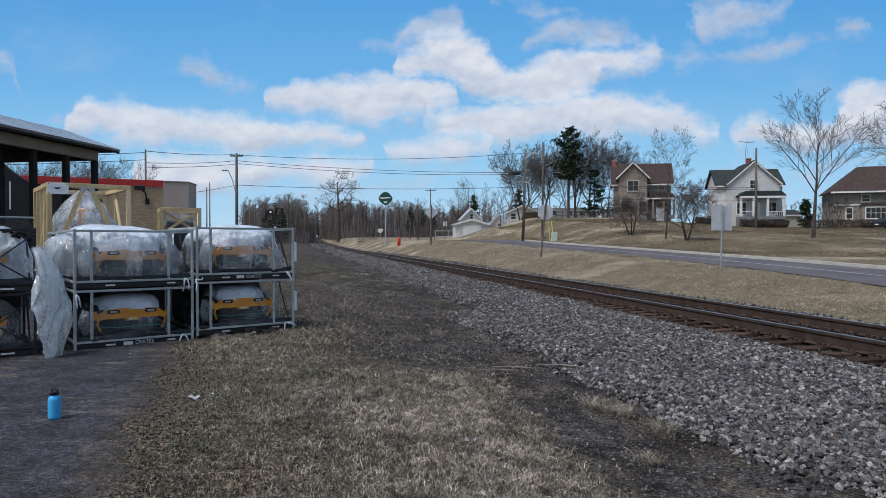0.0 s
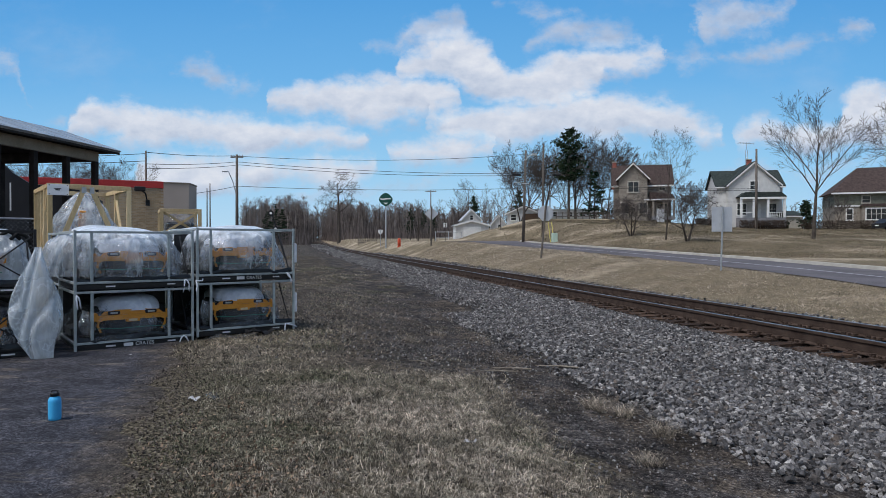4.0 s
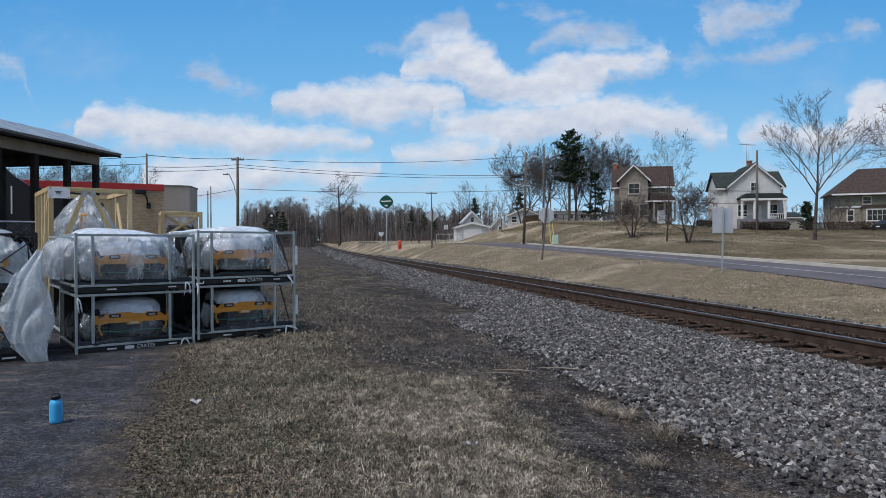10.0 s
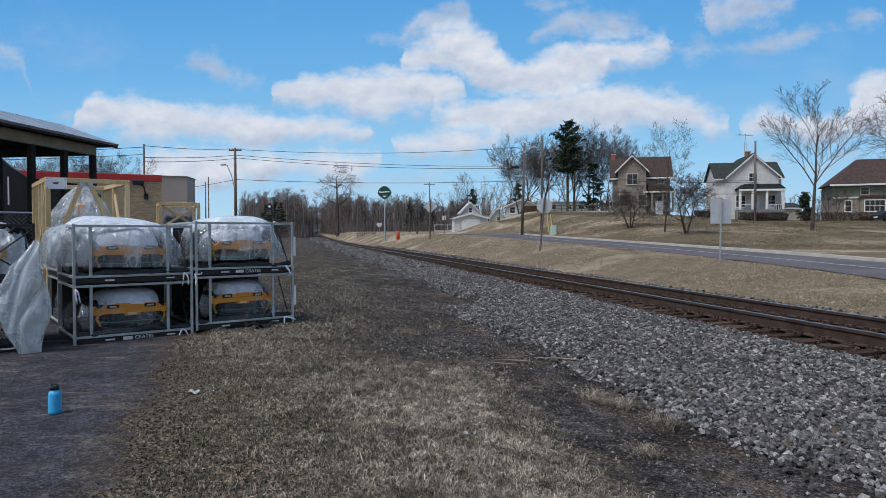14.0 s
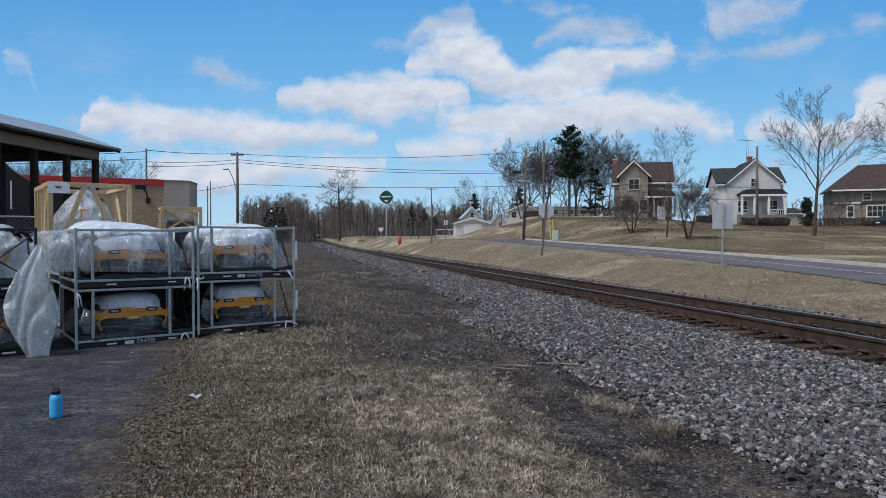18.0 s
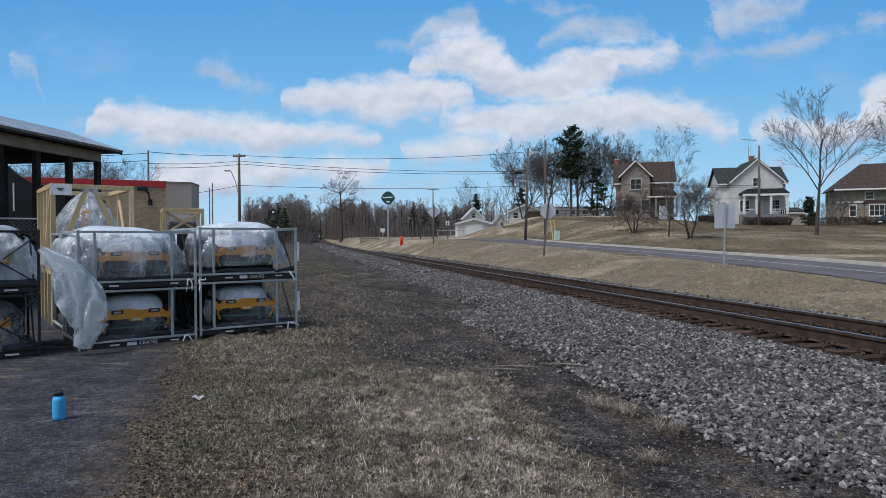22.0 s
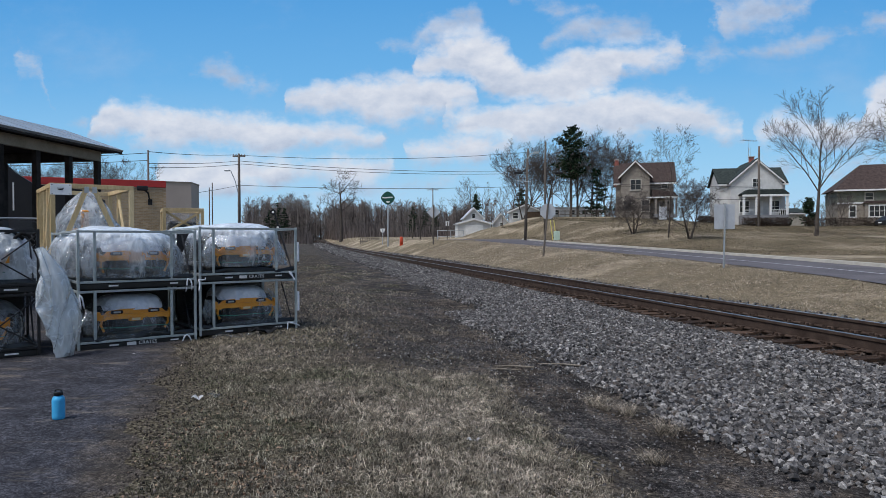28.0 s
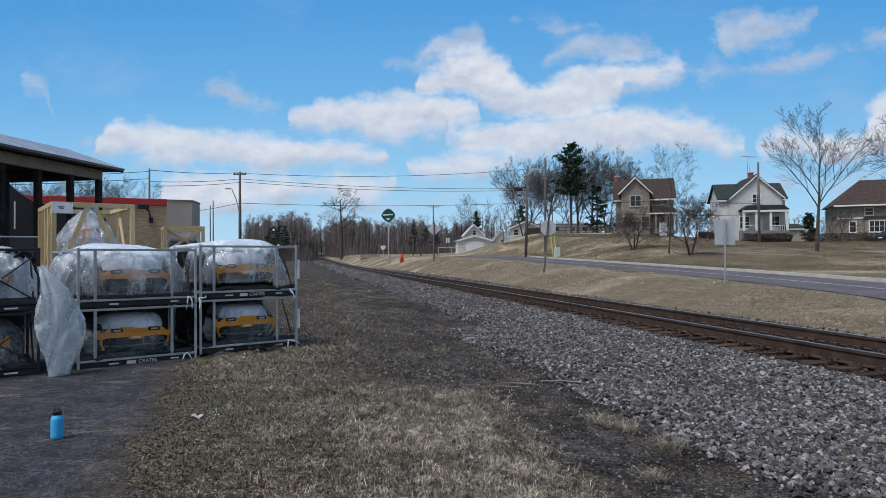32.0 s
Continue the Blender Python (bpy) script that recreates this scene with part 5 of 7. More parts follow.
def build_brick_building():
    """Low commercial building: tan brick on a grey base, red coping, a taupe wing at the corner."""
    d = Vector((0.907, 0.421, 0))
    turn = math.degrees(math.atan2(d.y, d.x))
    b = thing("brick_building", "low tan brick building with red coping and taupe corner", "building", at=pose(-14.47, 34.0, 0, 0, 0, turn))
    top = 4.76
    wall = part("wall", box(-16, 0.006, 1.25, 0, 12, top - 0.35), MORTAR, b, "tan brick wall")
    part("base", box(-16, -0.03, 0, 0.0, 12, 1.25), GREY_STONE, b)
    part("coping", box(-16.05, -0.06, top - 0.35, 0.0, 12, top, 0.01), RED_METAL, b, "red metal coping")
    part("corner_block", prism([(0.003, 0.1), (1.22, 0.1), (1.72, -1.5), (1.72, -12), (0.003, -12)], 0, top - 0.09, Matrix.Rotation(math.pi / 2, 4, "X")), TAUPE, b, "taupe rendered corner block")
    part("corner_cap", prism([(0.003, 0.13), (1.24, 0.13), (1.75, -1.5), (1.75, -12), (0.003, -12)], top - 0.088, top - 0.02, Matrix.Rotation(math.pi / 2, 4, "X")), FASCIA, b)
    # the wall light on its arm
    lamp = thing("wall_light", "black floodlight on an arm on the brick wall", "floodlight", at=pose(-14.47, 34.0, 0, 0, 0, turn) @ pose(-0.75, 0, 4.2))
    part("arm", tube([(0, 0, -0.55), (-0.1, -0.35, -0.1), (-0.35, -0.5, 0.1)], 0.04, 6), STEEL_BLACK, lamp)
    part("head", box(-0.62, -0.75, 0.0, -0.1, -0.3, 0.22, 0.03), STEEL_BLACK, lamp)
    part("bracket", box(-0.1, -0.05, -0.7, 0.1, 0.03, -0.4), STEEL_BLACK, lamp)
    # courses of bricks, each laid proud of the mortar
    rnd = random.Random(8)
    bm = bmesh.new()
    add_box(bm, -0.099, -0.03, -0.032, 0.099, 0.03, 0.032)
    brick = bpy.data.meshes.new("brick")
    bm.to_mesh(brick), bm.free()
    brick.materials.append(TAN_BRICK)
    for r in range(40):
        for c in range(7):
            x = -0.11 - c * 0.213 - (0.106 if r % 2 else 0)
            o = new("brick", brick)
            o.parent, o.matrix_local = wall, Matrix.Translation((x, 0.025 + rnd.uniform(-.006, .006), 1.295 + r * 0.0775))
    v, f = [], []
    for r in range(40):
        for c in range(7, 73):
            x, z = -0.11 - c * 0.213 - (0.106 if r % 2 else 0), 1.295 + r * 0.0775
            i = len(v)
            v += [(x - .099, -.005, z - .032), (x + .099, -.005, z - .032), (x + .099, -.005, z + .032), (x - .099, -.005, z + .032)]
            v += [(px, .03, pz) for px, py, pz in v[i:i + 4]]
            f += [(i, i + 1, i + 2, i + 3), (i + 1, i, i + 4, i + 5), (i + 2, i + 1, i + 5, i + 6), (i + 3, i + 2, i + 6, i + 7), (i, i + 3, i + 7, i + 4)]
    rest = mesh_object("bricks", v, f, TAN_BRICK, wall)
    rest["kind"] = "stuff"


build_canopy()
build_black_building()
build_brick_building()


# ---- houses on the hill ----
def window_unit(parent, x, z, w, h, y, panes=1, frame_mat=None):
    """A sash window on a wall that faces -y: frame, sill and panes."""
    win = part("window", box(x - w / 2 - .10, y - .06, z - .10, x + w / 2 + .10, y - .005, z + h + .12, 0.01), frame_mat or WHITE_TRIM, parent)
    for i in range(panes):
        pw = w / panes
        for k in range(2):
            part("pane", box(x - w / 2 + i * pw + .03, y - .075, z + k * h / 2 + .03, x - w / 2 + (i + 1) * pw - .03, y - .062, z + (k + 1) * h / 2 - .03), GLASS, win)
    part("sill", box(x - w / 2 - .14, y - .12, z - .14, x + w / 2 + .14, y - .065, z - .08), frame_mat or WHITE_TRIM, win)
    return win


def gable(parent, x0, x1, y0, y1, z0, z1, zr, wall_mat, roof_mat, over=0.35, thick=0.16, along="y", name="wall"):
    """A block with a pitched roof; its ridge runs along y (gable to the front) or along x."""
    if along == "y":
        part(name, prism([(x0, z0), (x1, z0), (x1, z1), ((x0 + x1) / 2, zr), (x0, z1)], y0, y1), wall_mat, parent)
        xm, sl = (x0 + x1) / 2, (zr - z1) / ((x1 - x0) / 2)
        for s, xe in ((-1, x0), (1, x1)):
            part("roof", prism([(xm, zr + .01), (xe + s * over, z1 - sl * over + .01), (xe + s * over, z1 - sl * over + thick), (xm, zr + thick + .05)], y0 - over, y1 + over), roof_mat, parent)
            part("bargeboard", prism([(xm, zr - .16), (xe + s * over, z1 - sl * over - .16), (xe + s * over, z1 - sl * over + .09), (xm, zr + .09)], y0 - over - .05, y0 - over - .005), WHITE_TRIM, parent)
    else:
        turn = Matrix.Rotation(math.pi / 2, 4, "Z")
        part(name, prism([(y0, z0), (y1, z0), (y1, z1), ((y0 + y1) / 2, zr), (y0, z1)], -x1, -x0, turn), wall_mat, parent)
        ym, sl = (y0 + y1) / 2, (zr - z1) / ((y1 - y0) / 2)
        for s, ye in ((-1, y0), (1, y1)):
            part("roof", prism([(ym, zr + .01), (ye + s * over, z1 - sl * over + .01), (ye + s * over, z1 - sl * over + thick), (ym, zr + thick + .05)], -x1 - over, -x0 + over, turn), roof_mat, parent)
        part("eave_board", box(x0 - over, y0 - over - .04, z1 - sl * over - .2, x1 + over, y0 - over - .004, z1 - sl * over + .02), WHITE_TRIM, parent)


def white_house():
    D = 100.0
    cx = 46.9
    h = thing("white_house", "white two-storey farmhouse with dark green roof and front porch", "house", at=pose(cx, D, 5.2, 0, 0, -10))
    gable(h, -3.3, 4.0, 0, 9, -1.6, 5.35, 8.6, WHITE_SIDING, ROOF_DARK)
    gable(h, -4.6, 4.9, 1.6, 8.4, -1.6, 5.3, 7.7, WHITE_SIDING, ROOF_DARK, along="x", name="wing_wall")
    window_unit(h, 0.35, 4.5, 1.1, 1.25, 0, 2)
    porch = part("porch_roof", prism([(-2.2, 3.15), (4.2, 3.15), (4.3, 3.3), (3.5, 3.95), (-1.4, 3.95), (-2.3, 3.3)], -2.3, 0.0), ROOF_DARK, h)
    part("porch_fascia", box(-2.25, -2.36, 2.9, 4.25, -2.305, 3.2), WHITE_TRIM, h)
    part("porch_floor", box(-2.2, -2.3, -1.2, 4.2, -0.005, 0.15), GREY_STONE, h)
    for x in (-2.0, -0.25, 1.75, 4.0):
        part("porch_post", box(x - .16, -2.28, 0.15, x + .16, -1.96, 2.9, .02), WHITE_TRIM, h)
    part("porch_rail", box(1.95, -2.25, 0.85, 3.8, -2.1, 0.95), WHITE_TRIM, h)
    part("porch_rail", box(-1.8, -2.25, 0.85, -0.45, -2.1, 0.95), WHITE_TRIM, h)
    for x in np.arange(2.05, 3.8, .25):
        part("baluster", box(x, -2.2, 0.15, x + .06, -2.14, 0.85), WHITE_TRIM, h)
    window_unit(h, -1.4, 0.65, 1.3, 1.7, 0, 2)
    window_unit(h, 2.9, 0.65, 1.3, 1.7, 0, 2)
    part("front_door", box(0.30, -.08, 0.15, 1.30, -.01, 2.35, .02), WHITE_TRIM, h)
    for i in range(4):
        part("step", box(0.0, -2.7 - i * .32, -.8, 1.6, -2.38 - i * .32 + .0, 0.02 - i * .17), GREY_STONE, h)
    ch = part("chimney", box(0.0, 2.4, 7.2, 0.65, 3.0, 9.3, .02), CHIMNEY_RED, h)
    part("cap", box(-0.08, 2.32, 9.3, 0.73, 3.08, 9.42), CONCRETE, ch)
    # lattice mast with its aerial
    a = thing("aerial_mast", "thin lattice mast with a television aerial behind the white house", "antenna", at=pose(cx + 3.1, D + 8.5, 5.9))
    for s, t in ((-.15, -.1), (.15, -.1), (0, .15)):
        part("leg", tube([(s * 2, t * 2, 0), (s, t, 11.0)], .03, 4), GALV, a)
    for k in range(12):
        part("rung", tube([(-.25 + k * .01, -.15, k * .9 + .5), (.25 - k * .01, -.15, k * .9 + .9)], .02, 4), GALV, a)
    part("boom", tube([(-1.2, 0, 12.2), (1.3, 0, 12.0)], .035, 4), GALV, a)
    part("top_pole", tube([(0, 0, 11), (0, 0, 12.3)], .03, 4), GALV, a)
    for k in range(6):
        part("element", tube([(-1.1 + k * .42, -.8, 12.2 - k * .03), (-1.1 + k * .42, .8, 12.2 - k * .03)], .02, 4), GALV, a)


def grey_house():
    D = 98.0
    cx = 29.6
    h = thing("grey_house", "grey-brown shingled two-storey house with brown roof and white trim", "house", at=pose(cx, D, 5.0, 0, 0, -14))
    gable(h, -3.3, 0.8, 0, 8.5, -1, 6.4, 8.45, GREY_SIDING, ROOF_BROWN, 0.4)
    gable(h, -4.0, 4.3, 1.5, 8.0, -1, 5.6, 8.5, GREY_SIDING, ROOF_BROWN, 0.4, along="x", name="wing_wall")
    window_unit(h, -1.2, 4.2, 1.5, 1.5, 0, 2, DULL_TRIM)
    window_unit(h, -2.4, 1.0, 1.1, 1.6, 0, 1, DULL_TRIM)
    window_unit(h, 0.2, 1.0, 1.1, 1.6, 0, 1, DULL_TRIM)
    window_unit(h, 3.0, 4.45, 0.8, 0.9, 1.5, 1, DULL_TRIM)
    part("porch_roof", prism([(1.12, 3.05), (4.7, 3.05), (4.2, 3.75), (1.12, 4.1)], -0.9, 1.5), ROOF_BROWN, h)
    part("porch_fascia", box(0.3, -.95, 2.85, 4.75, -.905, 3.05), WHITE_TRIM, h)
    part("porch_floor", box(1.42, -.9, 0, 4.6, 1.49, .5), GREY_STONE, h)
    for x in (1.6, 3.1, 4.5):
        part("porch_post", box(x - .13, -.85, .5, x + .13, -.6, 2.9), GREY_SIDING, h)
    window_unit(h, 3.0, 1.0, 1.4, 1.5, 1.5, 2, DULL_TRIM)
    ch = part("chimney", box(-4.2, 4.4, 5, -3.6, 5.1, 9.2, .02), CHIMNEY_RED, h)
    part("cap", box(-4.28, 4.3, 9.2, -3.52, 5.2, 9.32), CONCRETE, ch)


def stone_house():
    D = 96.0
    cx = 64.3
    h = thing("stone_house", "brown stone house with brown hip roof and pale window trim", "house", at=pose(cx, D, 4.1, 0, 0, -20))
    part("wall", box(-6.2, 0, -1, 7, 9, 5.0), STONE_WALL, h)
    part("upper_band", box(-6.25, -.04, 3.0, 7.05, 9.05, 4.7), OLIVE_SIDING, h)
    bm = bmesh.new()
    pts = [(-6.8, -.6, 4.9), (7.6, -.6, 4.9), (7.6, 9.6, 4.9), (-6.8, 9.6, 4.9), (-2.4, 4.5, 9.0), (3.2, 4.5, 9.0)]
    vs = [bm.verts.new(p) for p in pts]
    for q in ((0, 1, 5, 4), (1, 2, 5), (2, 3, 4, 5), (3, 0, 4), (3, 2, 1, 0)):
        bm.faces.new([vs[i] for i in q])
    part("roof", bm, ROOF_BROWN, h)
    part("eave_board", box(-6.85, -.66, 4.7, 7.65, -.605, 4.93), WHITE_TRIM, h)
    part("band_board", box(-6.3, -.1, 2.85, 7.1, -.045, 3.05), WHITE_TRIM, h)
    part("bay", box(-2.9, -.8, 0, .7, -.045, 2.85), STONE_WALL, h)
    part("bay_roof", prism([(-3.1, 2.86), (.9, 2.86), (.5, 3.2), (-2.7, 3.2)], -1.0, -.05), ROOF_BROWN, h)
    window_unit(h, -1.1, 0.9, 2.5, 1.6, -.8, 4)
    window_unit(h, 1.9, 0.9, 1.2, 1.6, -.005, 2)
    window_unit(h, -4.3, 0.9, .8, 1.6, -.005, 1)
    window_unit(h, 1.9, 3.4, 1.0, 1.0, -.04, 1)
    window_unit(h, -2.2, 3.4, 1.0, 1.0, -.04, 1, DULL_TRIM)
    gable(h, 3.4, 7.4, -2.4, -.1, 0, 4.9, 7.0, STONE_WALL, ROOF_BROWN, 0.3, name="front_wing")
    window_unit(h, 5.2, 0.9, 1.6, 1.6, -2.4, 2)


white_house()
grey_house()
stone_house()

# ---- trees ----
class Wood:
    """Collects branch tubes in quads."""

    def __init__(self):
        self.v, self.f = [], []

    def limb(self, pts, radii, sides):
        base = len(self.v)
        for i, p in enumerate(pts):
            d = (pts[min(i + 1, len(pts) - 1)] - pts[max(i - 1, 0)]).normalized()
            s = d.cross(Vector((0.31, 0.17, 0.93)))
            if s.length < 1e-3:
                s = Vector((1, 0, 0))
            s.normalize()
            t = s.cross(d)
            for k in range(sides):
                a = 2 * math.pi * k / sides
                self.v.append(p + (s * math.cos(a) + t * math.sin(a)) * radii[i])
        for i in range(len(pts) - 1):
            for k in range(sides):
                a, b = base + i * sides + k, base + i * sides + (k + 1) % sides
                self.f.append((a, b, b + sides, a + sides))


def grow(rnd, trunk, crown, p, d, length, radius, level, depth, lift, open_angle, thin=0.012, kids=(5, 8), reach=0.62, low=0.35):
    """A branch and, from it, its side branches."""
    n = 5 if level < 2 else 3
    pts, radii = [p.copy()], [radius]
    for i in range(n):
        d = (d + Vector((rnd.gauss(0, .11 if level else .045), rnd.gauss(0, .11 if level else .045), rnd.gauss(0, .06) + lift * (0.10 if level else 0.02)))).normalized()
        p = p + d * (length / n)
        pts.append(p.copy())
        radii.append(max(thin * .6, radius * (1 - ((0.45 if reach > 1.2 else 0.86) if level == 0 else 0.72) * (i + 1) / n)))
    (trunk if level < 2 else crown).limb(pts, radii, (8, 6, 4, 3, 3, 3)[level])
    if level >= depth:
        return
    count = rnd.randint(*kids) if level else kids[1]
    for c in range(count):
        s = (low if level == 0 else 0.22) + ((1 - low) if level == 0 else 0.78) * (c + rnd.random()) / count
        s = min(s, 0.99)
        i = min(int(s * n), n - 1)
        q = pts[i].lerp(pts[i + 1], s * n - i)
        along = (pts[i + 1] - pts[i]).normalized()
        az = c * 2.4 + rnd.uniform(-.6, .6)
        side = along.orthogonal().normalized()
        side.rotate(Matrix.Rotation(az, 3, along))
        ang = radians(open_angle + rnd.uniform(-14, 14))
        nd = along * math.cos(ang) + side * math.sin(ang)
        nl = length * (reach if level == 0 else 0.52) * (1.15 - 0.55 * s) * rnd.uniform(.75, 1.2)
        nr = max(thin, radii[i] * (0.50 if level == 0 else 0.55) * (1.1 - 0.3 * s))
        grow(rnd, trunk, crown, q, nd, nl, nr, level + 1, depth, lift, open_angle, thin, kids, reach, low)


def bare_tree(x, y, tall, seed, label, spread_angle=38, depth=4, lift=1.0, girth=0.022, stems=1, group="bare trees", thin=0.012, kids=(5, 8), lean=0.0, name="bare_tree", crown_mat=None, reach=0.62, low=0.35, bole=0.78):
    rnd = random.Random(seed)
    trunk, crown = Wood(), Wood()
    for s in range(stems):
        a = 2 * math.pi * s / stems + rnd.random()
        tilt = 0.42 if stems > 1 else 0.05
        d = Vector((math.cos(a) * tilt + lean, math.sin(a) * tilt, 1)).normalized()
        grow(rnd, trunk, crown, Vector((math.cos(a) * .1 * (stems > 1), math.sin(a) * .1 * (stems > 1), -0.15)), d, tall * (bole if stems == 1 else 0.62), tall * girth / (1 if stems == 1 else 1.5), 0, depth, lift, spread_angle, thin, kids, reach, low)
    t = thing(name, label, "tree", group, at=pose(x, y, height(x, y)))
    top = max(v.z for v in crown.v)
    k = tall / top
    for w, nm, mat in ((trunk, "trunk", BARK), (crown, "crown", crown_mat or TWIG)):
        bulk_mesh(nm, np.array([(v.x * k, v.y * k, v.z * k) for v in w.v]), w.f, mat, t, True)
    return t


def conifer(x, y, tall, seed, label, base=0.12, width=0.30, ragged=1.0, tiers=26, group="evergreens", shape=0.8, up=0.0):
    """An evergreen: trunk, drooping boughs, and on them many small flat sprays of needles."""
    rnd = random.Random(seed)
    trunk = Wood()
    trunk.limb([Vector((0, 0, -.2)), Vector((.05, 0, tall * .5)), Vector((0, .05, tall))], [tall * .017, tall * .012, .02], 7)
    v, f = [], []
    for k in range(tiers):
        s = base + (1 - base) * k / tiers
        reach = tall * width * (1 - s) ** shape * rnd.uniform(1 - .35 * ragged, 1 + .2 * ragged) + .25
        for b in range(rnd.randint(4, 6)):
            if rnd.random() < 0.18 * ragged:
                continue
            a = rnd.uniform(0, 2 * math.pi)
            r = reach * rnd.uniform(.55, 1.1)
            z = s * tall
            d = Vector((math.cos(a), math.sin(a), rnd.uniform(-.05, .35) + up * s))
            tip = Vector((0, 0, z)) + d * r
            trunk.limb([Vector((0, 0, z)), Vector((0, 0, z)) + d * r * .5, tip], [.05, .035, .015], 4)
            for q in range(int(10 + 9 * r)):
                u = rnd.uniform(.25, 1.05)
                c = Vector((0, 0, z)) + d * r * u + Vector((rnd.gauss(0, .16 * r * .5 + .08), rnd.gauss(0, .16 * r * .5 + .08), rnd.gauss(0, .12)))
                size = rnd.uniform(.16, .34)
                e1 = Vector((rnd.gauss(0, 1), rnd.gauss(0, 1), rnd.gauss(0, .6))).normalized() * size
                e2 = e1.cross(Vector((rnd.gauss(0, 1), rnd.gauss(0, 1), rnd.gauss(0, 1)))).normalized() * size * .45
                i = len(v)
                v += [c - e1, c + e2, c + e1, c - e2]
                f.append((i, i + 1, i + 2, i + 3))
    t = thing("evergreen_tree", label, "tree", group, at=pose(x, y, height(x, y)))
    bulk_mesh("trunk", np.array([tuple(p) for p in trunk.v]), trunk.f, BARK, t, True)
    bulk_mesh("crown", np.array([tuple(p) for p in v]), f, NEEDLES, t)
    return t


def build_trees():
    # on the lawn
    bare_tree(31.0, 55.0, 12.8, 24, "tall bare spreading tree on the brown lawn", 31, 4, 0.7, .0160, kids=(6, 8), lean=.0, thin=.010, reach=.74, low=.32, bole=.72)
    bare_tree(33.6, 46.0, 11.5, 17, "bare lawn tree with long drooping limbs", 48, 4, 0.5, .014, kids=(6, 8), reach=1.3, low=.5, bole=.45)
    bare_tree(17.2, 60.0, 4.1, 5, "low bare many-stemmed apple tree on the lawn", 48, 4, .45, .032, 3, kids=(6, 7), reach=.95, low=.30, bole=.36, thin=.009)
    bare_tree(18.3, 54.0, 9.4, 8, "slender bare young tree on the lawn", 40, 4, .8, .009, kids=(5, 8), thin=.008, reach=.50, low=.40, bole=.86)
    bare_tree(19.3, 52.0, 5.3, 11, "low bare spreading apple tree on the lawn", 50, 4, .5, .034, 2, kids=(7, 8), reach=1.0, low=.30, bole=.40, lean=.03, thin=.010)
    bare_tree(50.0, 84.0, 4.6, 13, "small bare shrub before the stone house", 40, 3, .8, .02, 3)
    # behind the grey house
    for k, (x, y, tall) in enumerate(((13.2, 112, 12.5), (15.4, 118, 13.0), (17.6, 114, 14.0), (20.0, 120, 13.2), (23.6, 117, 15.2), (26.4, 119, 15.6), (28.8, 116, 15.0), (33.2, 122, 14.6), (36.4, 120, 13.0), (24.6, 126, 14.5))):
        bare_tree(x, y, tall * 1.06, 40 + k, "tall bare tree behind the houses", 35, 4, .85, .016, 1 if k % 3 else 2, "trees behind the houses", .016, (6, 8), reach=1.10, low=.28, bole=.50)
    conifer(21.0, 110, 15.0, 2, "tall ragged dark pine behind the road", .42, .25, 1.0, 24, shape=.36, up=.40)
    conifer(25.8, 112, 8.6, 6, "dark drooping spruce behind the grey house", .06, .34, 1.5, 13, shape=.7)
    conifer(53.6, 97, 4.4, 9, "small dark evergreen between two houses", .03, .34, 1.3, 11)
    conifer(50.9, 99, 2.6, 10, "small dark evergreen between two houses", .03, .36, 1.3, 9)
    # behind the garage and small houses
    for k, (x, y, tall) in enumerate(((3.6, 150, 11.5), (6.0, 152, 13.0), (8.2, 155, 12.0), (12.5, 150, 9.0), (15.5, 150, 10.5), (-2.0, 165, 10.5), (-6.5, 170, 11.0))):
        bare_tree(x, y, tall, 60 + k, "bare tree behind the white garage", 38, 3, 1.0, .018, 1, "trees behind the garage", .02, (5, 8))
    conifer(6.9, 148, 8.5, 21, "dark evergreen behind the white garage", .05, .24, .8, 18)
    conifer(16.2, 140, 7.4, 22, "dark evergreen behind the brown-roofed house", .05, .36, .8, 16)
    bare_tree(-36.6, 230.0, 26.0, 77, "tall scraggly old tree above the woods", 60, 3, .3, .024, 1, "bare trees", .06, (6, 8), reach=.5, low=.45)
    # beyond the canopy
    for k, (x, y) in enumerate(((-41, 66), (-37.5, 70), (-35, 64), (-46, 68), (-43.5, 64), (-39.3, 67), (-36.2, 67), (-33.2, 66), (-47, 72), (-44, 74))):
        bare_tree(x, y, 9.6 + (k * 1.7) % 1.4, 80 + k, "bare tree beyond the brick building", 40, 4, 1.0, .017, 1, "trees beyond the brick building", .010, (6, 8), reach=.8)


build_trees()


